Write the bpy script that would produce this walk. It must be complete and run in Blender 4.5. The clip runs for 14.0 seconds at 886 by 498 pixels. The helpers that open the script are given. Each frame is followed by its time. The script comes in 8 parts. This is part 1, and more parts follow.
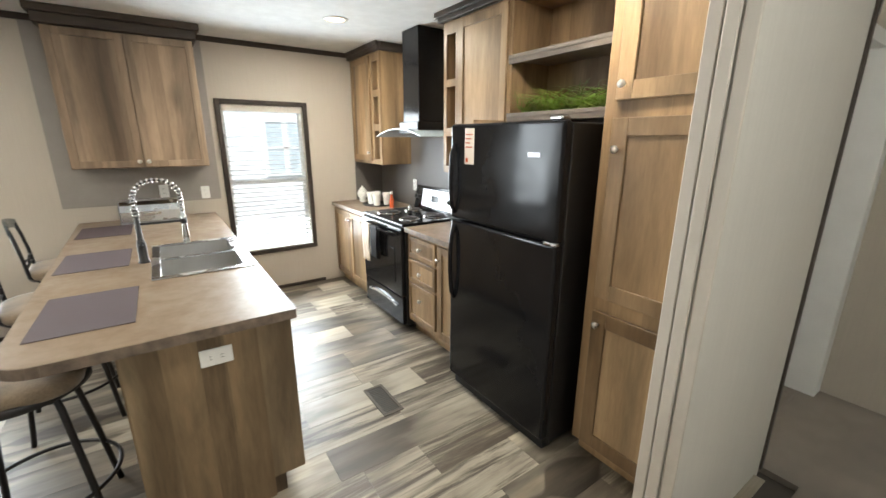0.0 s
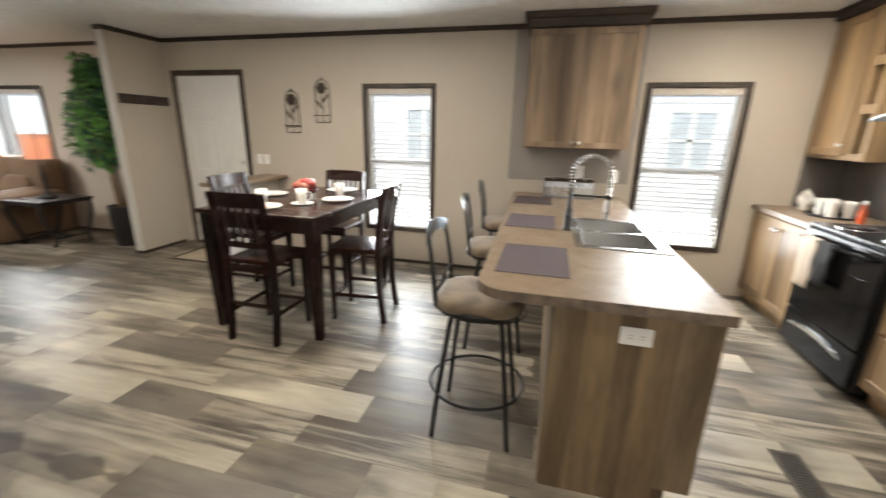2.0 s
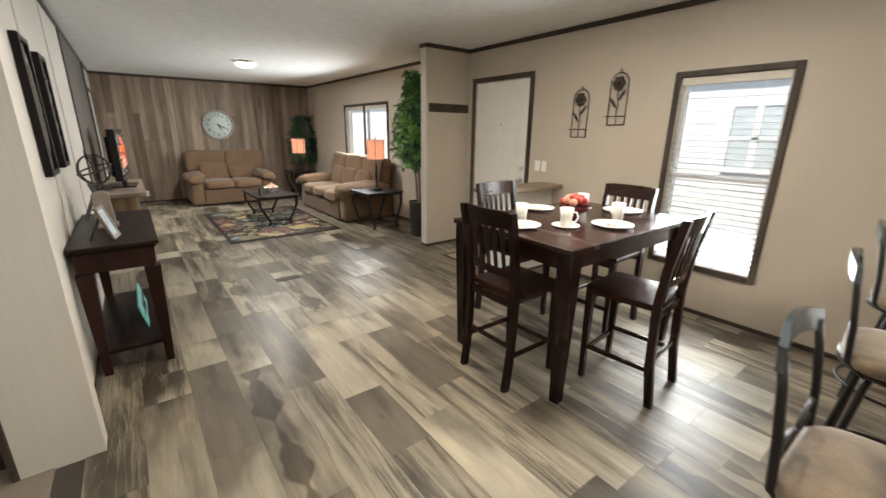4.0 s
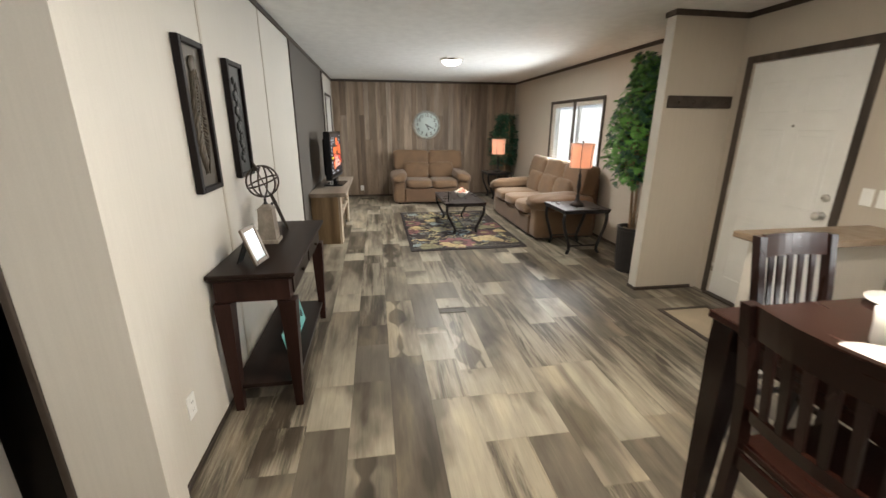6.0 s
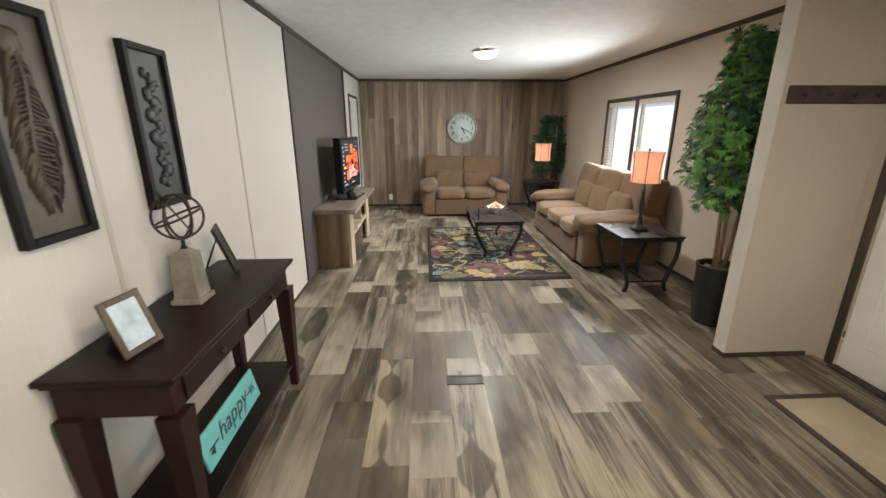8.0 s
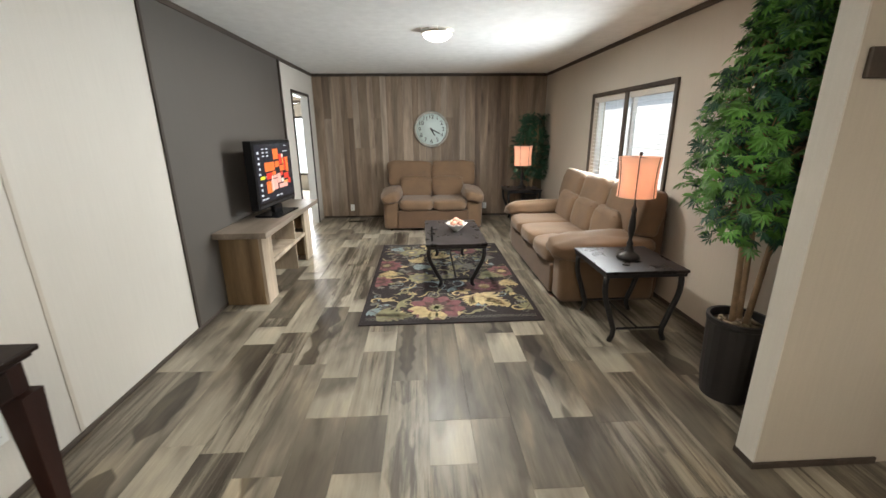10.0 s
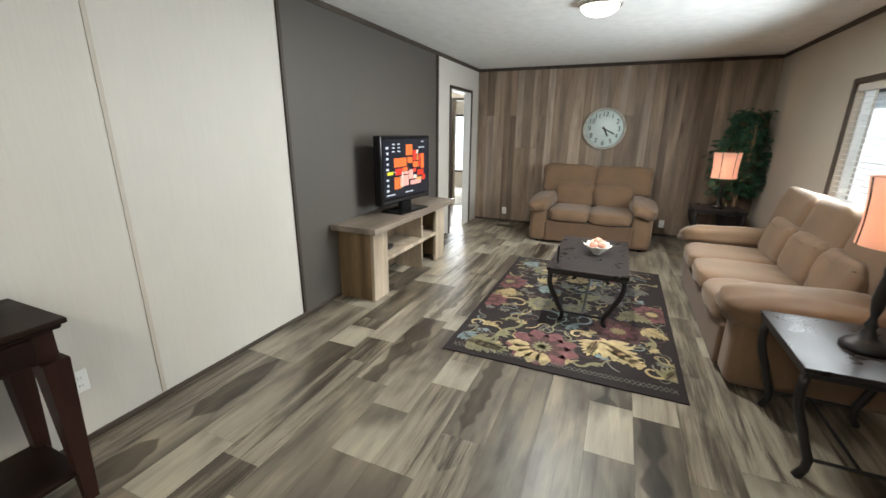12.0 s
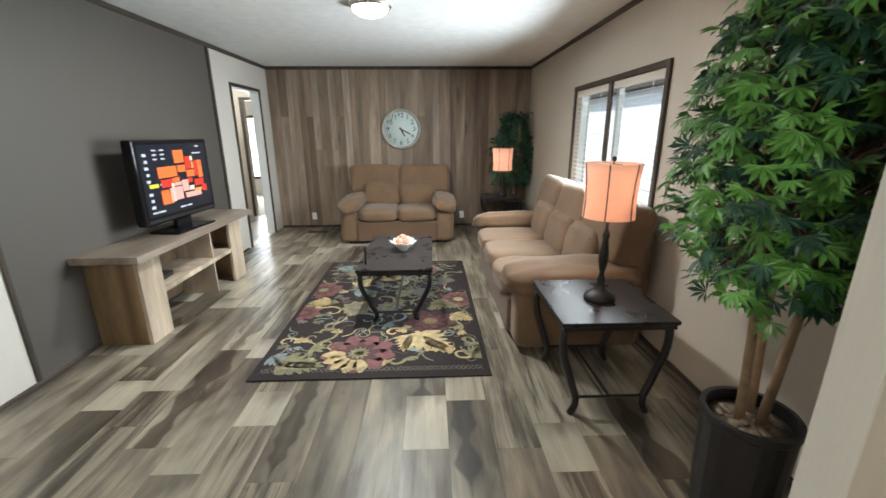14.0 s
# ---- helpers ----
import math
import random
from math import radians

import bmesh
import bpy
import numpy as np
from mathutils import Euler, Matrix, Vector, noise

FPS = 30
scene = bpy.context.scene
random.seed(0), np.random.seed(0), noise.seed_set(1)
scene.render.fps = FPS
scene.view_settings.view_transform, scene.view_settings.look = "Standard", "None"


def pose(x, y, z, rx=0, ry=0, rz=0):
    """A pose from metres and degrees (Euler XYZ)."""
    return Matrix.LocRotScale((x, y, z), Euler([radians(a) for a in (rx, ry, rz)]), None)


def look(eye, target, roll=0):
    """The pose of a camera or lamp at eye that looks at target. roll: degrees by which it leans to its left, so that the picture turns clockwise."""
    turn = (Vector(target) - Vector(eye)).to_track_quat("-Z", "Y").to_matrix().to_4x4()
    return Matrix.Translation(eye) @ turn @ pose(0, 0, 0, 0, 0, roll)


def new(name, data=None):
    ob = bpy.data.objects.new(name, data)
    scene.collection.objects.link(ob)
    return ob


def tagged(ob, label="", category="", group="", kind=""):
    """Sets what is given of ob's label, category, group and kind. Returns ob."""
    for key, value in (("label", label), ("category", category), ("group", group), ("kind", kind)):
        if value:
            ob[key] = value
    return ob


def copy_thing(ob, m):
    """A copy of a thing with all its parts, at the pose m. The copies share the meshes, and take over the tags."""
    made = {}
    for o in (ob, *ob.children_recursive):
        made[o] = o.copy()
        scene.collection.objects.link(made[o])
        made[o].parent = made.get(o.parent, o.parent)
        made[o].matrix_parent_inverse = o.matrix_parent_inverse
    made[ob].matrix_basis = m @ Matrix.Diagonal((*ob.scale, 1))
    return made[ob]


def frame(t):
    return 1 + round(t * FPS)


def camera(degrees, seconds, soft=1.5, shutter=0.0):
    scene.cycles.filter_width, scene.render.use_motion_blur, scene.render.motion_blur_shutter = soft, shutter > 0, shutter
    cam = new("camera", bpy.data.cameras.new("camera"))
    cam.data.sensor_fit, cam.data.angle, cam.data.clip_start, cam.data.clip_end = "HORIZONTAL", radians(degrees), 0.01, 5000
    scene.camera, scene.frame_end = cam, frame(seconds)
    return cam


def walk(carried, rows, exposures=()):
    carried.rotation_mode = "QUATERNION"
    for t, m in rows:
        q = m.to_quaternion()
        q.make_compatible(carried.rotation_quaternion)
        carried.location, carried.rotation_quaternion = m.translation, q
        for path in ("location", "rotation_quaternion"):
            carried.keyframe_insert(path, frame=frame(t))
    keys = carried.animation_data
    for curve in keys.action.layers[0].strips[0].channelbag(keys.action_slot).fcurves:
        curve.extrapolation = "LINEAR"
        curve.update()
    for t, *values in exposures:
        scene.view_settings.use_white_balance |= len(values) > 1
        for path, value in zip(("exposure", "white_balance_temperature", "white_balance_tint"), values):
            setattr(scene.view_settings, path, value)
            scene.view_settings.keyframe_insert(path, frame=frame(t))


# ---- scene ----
cam = camera(95.2, 14.0, shutter=0.4)
PATH = [
    (0, (0.29, 0.072, 1.577), (1.388, 1.66, 1.054), 0.2),
    (0.5, (0.266, 0.033, 1.591), (1.216, 1.711, 1.059), 0.8),
    (1, (0.235, 0.102, 1.568), (0.886, 1.911, 1.018), 1.4),
    (1.5, (0.158, 0.21, 1.496), (0.301, 2.128, 0.947), 1.3),
    (2, (0.0, 0.248, 1.473), (-0.47, 2.11, 0.915), 1.3),
    (2.5, (-0.137, 0.325, 1.47), (-1.09, 1.992, 0.911), 0.8),
    (3, (-0.233, 0.458, 1.482), (-1.468, 1.93, 0.928), 0.5),
    (3.5, (-0.24, 0.691, 1.492), (-1.64, 2.006, 0.935), 0.4),
    (4, (-0.32, 0.884, 1.472), (-1.85, 2.045, 0.911), 0.6),
    (6.5, (-1.438, 1.514, 1.567), (-3.343, 1.686, 0.982), 0.1),
    (7, (-1.618, 1.65, 1.584), (-3.528, 1.765, 1.001), 0.0),
    (7.5, (-1.858, 1.68, 1.575), (-3.769, 1.77, 0.994), 0.0),
    (10, (-3.111, 2.315, 1.534), (-5.027, 2.41, 0.969), -0.5),
    (10.5, (-3.285, 2.487, 1.515), (-5.203, 2.534, 0.949), -0.1),
    (11, (-3.534, 2.598, 1.529), (-5.447, 2.471, 0.96), 0.5),
    (11.5, (-3.685, 2.689, 1.517), (-5.546, 2.226, 0.949), 0.8),
    (12, (-3.754, 2.775, 1.506), (-5.518, 2.022, 0.941), 0.6),
    (12.5, (-3.812, 2.803, 1.487), (-5.552, 1.994, 0.922), -0.0),
    (13, (-3.85, 2.872, 1.486), (-5.685, 2.307, 0.928), -0.8),
    (13.5, (-3.88, 2.913, 1.49), (-5.794, 2.749, 0.934), -0.8),
    (14, (-3.892, 2.93, 1.494), (-5.813, 2.991, 0.94), -0.3),
]
walk(cam, [(t, look(eye, target, roll)) for t, eye, target, roll in PATH],
     [(0, 0.42, 6200, 6), (2.5, 0.25, 6600, 10), (4, 0.28, 6700, 9), (7.5, 0.36, 6700, 9), (10, 0.36, 6550, 8), (12, 0.30, 6350, 6), (14, 0.42, 6150, 5)])

# ---- world, sun and lamps ----
PI = math.pi
world = bpy.data.worlds.new("sky")
scene.world = world
world.use_nodes = True
sky_bg = world.node_tree.nodes["Background"]
sky_tex = world.node_tree.nodes.new("ShaderNodeTexSky")
sky_tex.sky_type, sky_tex.sun_disc = "NISHITA", False
SUN_ELEV, SUN_ROT = radians(48), radians(200)
sky_tex.sun_elevation, sky_tex.sun_rotation = SUN_ELEV, SUN_ROT
world.node_tree.links.new(sky_tex.outputs[0], sky_bg.inputs[0])
sky_bg.inputs[1].default_value = 0.15


def lamp(name, kind, m, energy, colour, size=0.1, size_y=None, **more):
    data = bpy.data.lights.new(name, kind)
    data.energy, data.color = energy, colour
    if kind == "AREA":
        data.shape, data.size, data.size_y = "RECTANGLE", size, size_y or size
    elif kind == "SUN":
        data.angle = size
    else:
        data.shadow_soft_size = size
    ob = new(name, data)
    ob.matrix_world = m
    return ob


sun_dir = Vector((math.sin(SUN_ROT) * math.cos(SUN_ELEV), math.cos(SUN_ROT) * math.cos(SUN_ELEV), math.sin(SUN_ELEV)))
lamp("sun", "SUN", look(sun_dir * 30, (0, 0, 0)), 4.5, (1, 0.95, 0.87), radians(0.5))
# daylight in the openings of the windows, facing the rooms
DAY = (0.93, 0.97, 1.0)
for x0, x1, z0, z1, watt in ((0.85, 1.57, 0.48, 1.87, 42), (-1.94, -1.24, 0.45, 1.87, 44), (-8.36, -6.72, 0.95, 1.70, 68)):
    day = lamp("window_daylight", "AREA", look(((x0 + x1) / 2, 4.45, (z0 + z1) / 2), ((x0 + x1) / 2, 0, (z0 + z1) / 2 - 0.55)), watt, DAY, x1 - x0, z1 - z0)
    day.data.spread = radians(152)
lamp("bedroom_daylight", "AREA", look((-14.2, -1.0, 1.2), (-10, -0.6, 1.1)), 90, DAY, 0.9, 1.2)
lamp("dome_bulb", "AREA", pose(-7.42, 2.49, 2.345), 54, (1, 0.97, 0.91), 0.2)
# the 2nd and 3rd are fills added out of view; the last two inferred
for x, y, watt in ((1.55, 3.33, 27), (1.5, 1.3, 17), (-1.6, 2.75, 24), (-2.6, 2.4, 31), (-0.75, 1.4, 9)):
    lamp("downlight_and_fill", "AREA", pose(x, y, 2.43), watt, (1, 0.89, 0.75), 0.13)
# fills added to brighten hall, utility room and den; no fixtures there
lamp("hall_fill", "POINT", pose(0.9, -1.0, 2.2), 40, (1, 0.95, 0.86), 0.09)
lamp("utility_fill", "POINT", pose(3.0, 2.0, 2.2), 12, (1, 0.93, 0.85), 0.09)
lamp("den_fill", "POINT", pose(-10.4, -0.9, 2.2), 45, (1, 0.93, 0.85), 0.09)
EXPOSURE = 0.4
scene.view_settings.exposure = EXPOSURE


# ---- materials ----
def nodes_of(name):
    mat = bpy.data.materials.new(name)
    mat.use_nodes = True
    nt = mat.node_tree
    return mat, nt, nt.nodes["Principled BSDF"]


def add(nt, kind, **inputs):
    n = nt.nodes.new(kind)
    for k, v in inputs.items():
        n.inputs[k.replace("_", " ")].default_value = v
    return n


def ramp(nt, source, stops):
    r = nt.nodes.new("ShaderNodeValToRGB")
    el = r.color_ramp.elements
    while len(el) < len(stops):
        el.new(0.5)
    for e, (p, c) in zip(el, stops):
        e.position, e.color = p, (*c, 1) if len(c) == 3 else c
    nt.links.new(source, r.inputs[0])
    return r


def coords(nt, scale=(1, 1, 1), rot=(0, 0, 0), space="Object", shift=False):
    tc = nt.nodes.new("ShaderNodeTexCoord")
    mp = nt.nodes.new("ShaderNodeMapping")
    mp.inputs["Scale"].default_value, mp.inputs["Rotation"].default_value = scale, rot
    nt.links.new(tc.outputs[space], mp.inputs[0])
    if shift:
        info = nt.nodes.new("ShaderNodeObjectInfo")
        comb = nt.nodes.new("ShaderNodeCombineXYZ")
        for i, k in enumerate((37.0, 71.0, 53.0)):
            m = nt.nodes.new("ShaderNodeMath")
            m.operation = "MULTIPLY"
            m.inputs[1].default_value = k
            nt.links.new(info.outputs["Random"], m.inputs[0])
            nt.links.new(m.outputs[0], comb.inputs[i])
        nt.links.new(comb.outputs[0], mp.inputs["Location"])
    return mp


def mix(nt, a, b, fac, kind="MIX"):
    m = nt.nodes.new("ShaderNodeMix")
    m.data_type, m.blend_type = "RGBA", kind
    for sock, v in ((m.inputs[0], fac), (m.inputs[6], a), (m.inputs[7], b)):
        if isinstance(v, (int, float)):
            sock.default_value = v
        elif isinstance(v, tuple):
            sock.default_value = (*v, 1)
        else:
            nt.links.new(v, sock)
    return m.outputs[2]


def bump(nt, height, bsdf, strength=0.2, distance=0.002):
    b = nt.nodes.new("ShaderNodeBump")
    b.inputs["Strength"].default_value, b.inputs["Distance"].default_value = strength, distance
    nt.links.new(height, b.inputs["Height"])
    nt.links.new(b.outputs[0], bsdf.inputs["Normal"])


def plain(name, colour, rough=0.5, metal=0.0, vary=0.08, scale=6.0, relief=0.0, grain=60.0, coat=0.0, emit=None, glow=0.0, sheen=0.0):
    """Paint, plastic, metal, cloth: one colour with soft and fine variation."""
    mat, nt, p = nodes_of(name)
    mp = coords(nt)
    big, fine = add(nt, "ShaderNodeTexNoise", Scale=scale, Detail=3.0), add(nt, "ShaderNodeTexNoise", Scale=grain, Detail=4.0)
    for n in (big, fine):
        nt.links.new(mp.outputs[0], n.inputs["Vector"])
    lo, hi = tuple(max(0, c * (1 - vary)) for c in colour), tuple(min(1, c * (1 + vary)) for c in colour)
    a = ramp(nt, big.outputs[0], ((0.3, lo), (0.7, hi)))
    b = ramp(nt, fine.outputs[0], ((0.3, (1 - vary / 2,) * 3), (0.7, (1, 1, 1))))
    nt.links.new(mix(nt, a.outputs[0], b.outputs[0], 1.0, "MULTIPLY"), p.inputs["Base Color"])
    r = ramp(nt, big.outputs[0], ((0.3, (max(0, rough - 0.05),) * 3), (0.7, (min(1, rough + 0.05),) * 3)))
    nt.links.new(r.outputs[0], p.inputs["Roughness"])
    p.inputs["Metallic"].default_value = metal
    p.inputs["Coat Weight"].default_value = coat
    p.inputs["Sheen Weight"].default_value = sheen
    if relief:
        bump(nt, fine.outputs[0], p, relief)
    if emit:
        p.inputs["Emission Color"].default_value, p.inputs["Emission Strength"].default_value = (*emit, 1), glow
    return mat


def calc(nt, op, a, b=0.0, clamp=False):
    n = nt.nodes.new("ShaderNodeMath")
    n.operation, n.use_clamp = op, clamp
    for sock, v in zip(n.inputs, (a, b)):
        if isinstance(v, (int, float)):
            sock.default_value = v
        else:
            nt.links.new(v, sock)
    return n.outputs[0]


def timber(name, tones, along="z", rough=0.45, spec=0.35, streak=1.0, knots=True, island=False, across=1.0, contrast=0.45, gloss_vary=0.08, blotch=0.0, boards=0.0, board_tone=0.38):
    """Wood whose grain runs along one axis of the object; tones are the colours of single boards."""
    mat, nt, p = nodes_of(name)
    stretch = {"x": (0.12, 1, 1), "y": (1, 0.12, 1), "z": (1, 1, 0.12)}[along]
    mp = coords(nt, tuple(s * across for s in stretch), shift=True)
    n1 = add(nt, "ShaderNodeTexNoise", Scale=9.0 * streak, Detail=5.0, Roughness=0.62, Distortion=0.6)
    n2 = add(nt, "ShaderNodeTexNoise", Scale=70.0, Detail=3.0, Roughness=0.7)
    n3 = add(nt, "ShaderNodeTexNoise", Scale=2.6 * streak, Detail=2.0, Distortion=1.2)
    for n in (n1, n2, n3):
        nt.links.new(mp.outputs[0], n.inputs["Vector"])
    info = nt.nodes.new("ShaderNodeObjectInfo")
    pick = info.outputs["Random"]
    if island:
        geo = nt.nodes.new("ShaderNodeNewGeometry")
        pick = geo.outputs["Random Per Island"]
    base = ramp(nt, pick, tuple((i / len(tones), c) for i, c in enumerate(tones)))
    base.color_ramp.interpolation = "CONSTANT" if len(tones) > 2 else "LINEAR"
    dark = ramp(nt, n1.outputs[0], ((0.30, (1 - contrast,) * 3), (0.47, (0.88,) * 3), (0.66, (1.18,) * 3)))
    blot = ramp(nt, n3.outputs[0], ((0.3, (0.60 - blotch, 0.57 - blotch, 0.54 - blotch)), (0.5, (0.95,) * 3), (0.68, (1.22 + blotch,) * 3)))
    fine = ramp(nt, n2.outputs[0], ((0.3, (0.86,) * 3), (0.65, (1.04,) * 3)))
    c = mix(nt, base.outputs[0], dark.outputs[0], 1.0, "MULTIPLY")
    c = mix(nt, c, blot.outputs[0], 1.0, "MULTIPLY")
    c = mix(nt, c, fine.outputs[0], 1.0, "MULTIPLY")
    if boards:
        sx = nt.nodes.new("ShaderNodeSeparateXYZ")
        nt.links.new(coords(nt).outputs[0], sx.inputs[0])
        at = calc(nt, "SNAP", calc(nt, "ADD", calc(nt, "ADD", sx.outputs[0], sx.outputs[1]), calc(nt, "MULTIPLY", pick, 5.0)), boards)
        wn = nt.nodes.new("ShaderNodeTexWhiteNoise")
        wn.noise_dimensions = "1D"
        nt.links.new(at, wn.inputs["W"])
        bt = ramp(nt, wn.outputs["Value"], ((0.0, (1 - board_tone, 1 - 1.1 * board_tone, 1 - 1.2 * board_tone)), (0.5, (1.0,) * 3), (1.0, (1 + board_tone, 1 + 0.93 * board_tone, 1 + 0.8 * board_tone))))
        c = mix(nt, c, bt.outputs[0], 1.0, "MULTIPLY")
    if knots:
        kp = coords(nt, {"x": (1.6, 5, 5), "y": (5, 1.6, 5), "z": (5, 5, 1.6)}[along], shift=True)
        v = add(nt, "ShaderNodeTexVoronoi", Scale=0.55, Randomness=1.0)
        nt.links.new(kp.outputs[0], v.inputs["Vector"])
        k = ramp(nt, v.outputs["Distance"], ((0.0, (1, 1, 1)), (0.05, (0.8, 0.8, 0.8)), (0.16, (0, 0, 0))))
        c = mix(nt, c, tuple(0.35 * x for x in tones[0]), k.outputs[0])
    nt.links.new(c, p.inputs["Base Color"])
    r = ramp(nt, n3.outputs[0], ((0.3, (max(0, rough - gloss_vary),) * 3), (0.7, (min(1, rough + gloss_vary),) * 3)))
    nt.links.new(r.outputs[0], p.inputs["Roughness"])
    bump(nt, n2.outputs[0], p, 0.12, 0.001)
    p.inputs["Specular IOR Level"].default_value = spec
    return mat


def paper(name, colour):
    """Vinyl-faced wall board: a soft linen print with faint upright streaks."""
    mat, nt, p = nodes_of(name)
    mp, up = coords(nt), coords(nt, (14, 14, 0.5))
    big, fine, lines = add(nt, "ShaderNodeTexNoise", Scale=1.1, Detail=3.0), add(nt, "ShaderNodeTexNoise", Scale=160.0, Detail=2.0), add(nt, "ShaderNodeTexNoise", Scale=6.0, Detail=4.0)
    for n, v in ((big, mp), (fine, mp), (lines, up)):
        nt.links.new(v.outputs[0], n.inputs["Vector"])
    a = ramp(nt, big.outputs[0], ((0.3, tuple(c * 0.95 for c in colour)), (0.7, tuple(min(1, c * 1.03) for c in colour))))
    b = ramp(nt, lines.outputs[0], ((0.3, (0.955,) * 3), (0.7, (1.0,) * 3)))
    d = ramp(nt, fine.outputs[0], ((0.3, (0.965,) * 3), (0.7, (1.0,) * 3)))
    c = mix(nt, a.outputs[0], b.outputs[0], 1.0, "MULTIPLY")
    nt.links.new(mix(nt, c, d.outputs[0], 1.0, "MULTIPLY"), p.inputs["Base Color"])
    p.inputs["Roughness"].default_value = 0.52
    bump(nt, fine.outputs[0], p, 0.12, 0.001)
    return mat


M_WALL = paper("wall_vinyl", (0.52, 0.465, 0.392))
# paler copy of the beige vinyl: its lit look put into the colour
M_CREAM = paper("wall_vinyl_cream_lit", (0.64, 0.612, 0.56))
M_GREYWALL = paper("wall_vinyl_grey", (0.090, 0.081, 0.072))
M_SPLASH = paper("splash_vinyl", (0.135, 0.125, 0.115))
M_CEIL = plain("ceiling_texture", (0.78, 0.79, 0.78), 0.9, vary=0.05, scale=9, relief=0.6, grain=45)
M_TRIM = timber("dark_trim", [(0.050, 0.038, 0.030), (0.065, 0.050, 0.040)], "x", 0.55, knots=False)
M_TRIMZ = timber("dark_trim_upright", [(0.050, 0.038, 0.030), (0.065, 0.050, 0.040)], "z", 0.55, knots=False)
M_WHITE = plain("white_paint", (0.80, 0.80, 0.78), 0.42, vary=0.03)
M_SEAM = plain("seam_batten", (0.52, 0.475, 0.41), 0.5, vary=0.04)
M_CARPET = plain("carpet_pile", (0.20, 0.165, 0.13), 0.95, vary=0.25, scale=3, relief=1.0, grain=240, sheen=0.3)
M_CARPET2 = plain("carpet_pale", (0.42, 0.38, 0.32), 0.95, vary=0.2, scale=3, relief=1.0, grain=240)
M_SUB = plain("floor_joint", (0.05, 0.042, 0.035), 0.8)
M_PLATE = plain("white_plastic", (0.82, 0.82, 0.80), 0.35, vary=0.02)
M_PANELD = timber("printed_board", [(0.245, 0.185, 0.135), (0.31, 0.24, 0.18), (0.215, 0.158, 0.115), (0.37, 0.30, 0.235), (0.27, 0.20, 0.145), (0.32, 0.255, 0.20)], "z", 0.55, streak=0.9, contrast=0.35)
M_GROUND = plain("gravel_ground", (0.13, 0.125, 0.13), 0.95, vary=0.3, scale=2)
M_SIDING = plain("pale_siding", (0.78, 0.79, 0.80), 0.6, vary=0.04)
# reflection in the neighbour's panes, put into a flat blue-grey
M_PANESHEEN = plain("painted_window_sheen", (0.52, 0.57, 0.60), 0.5)


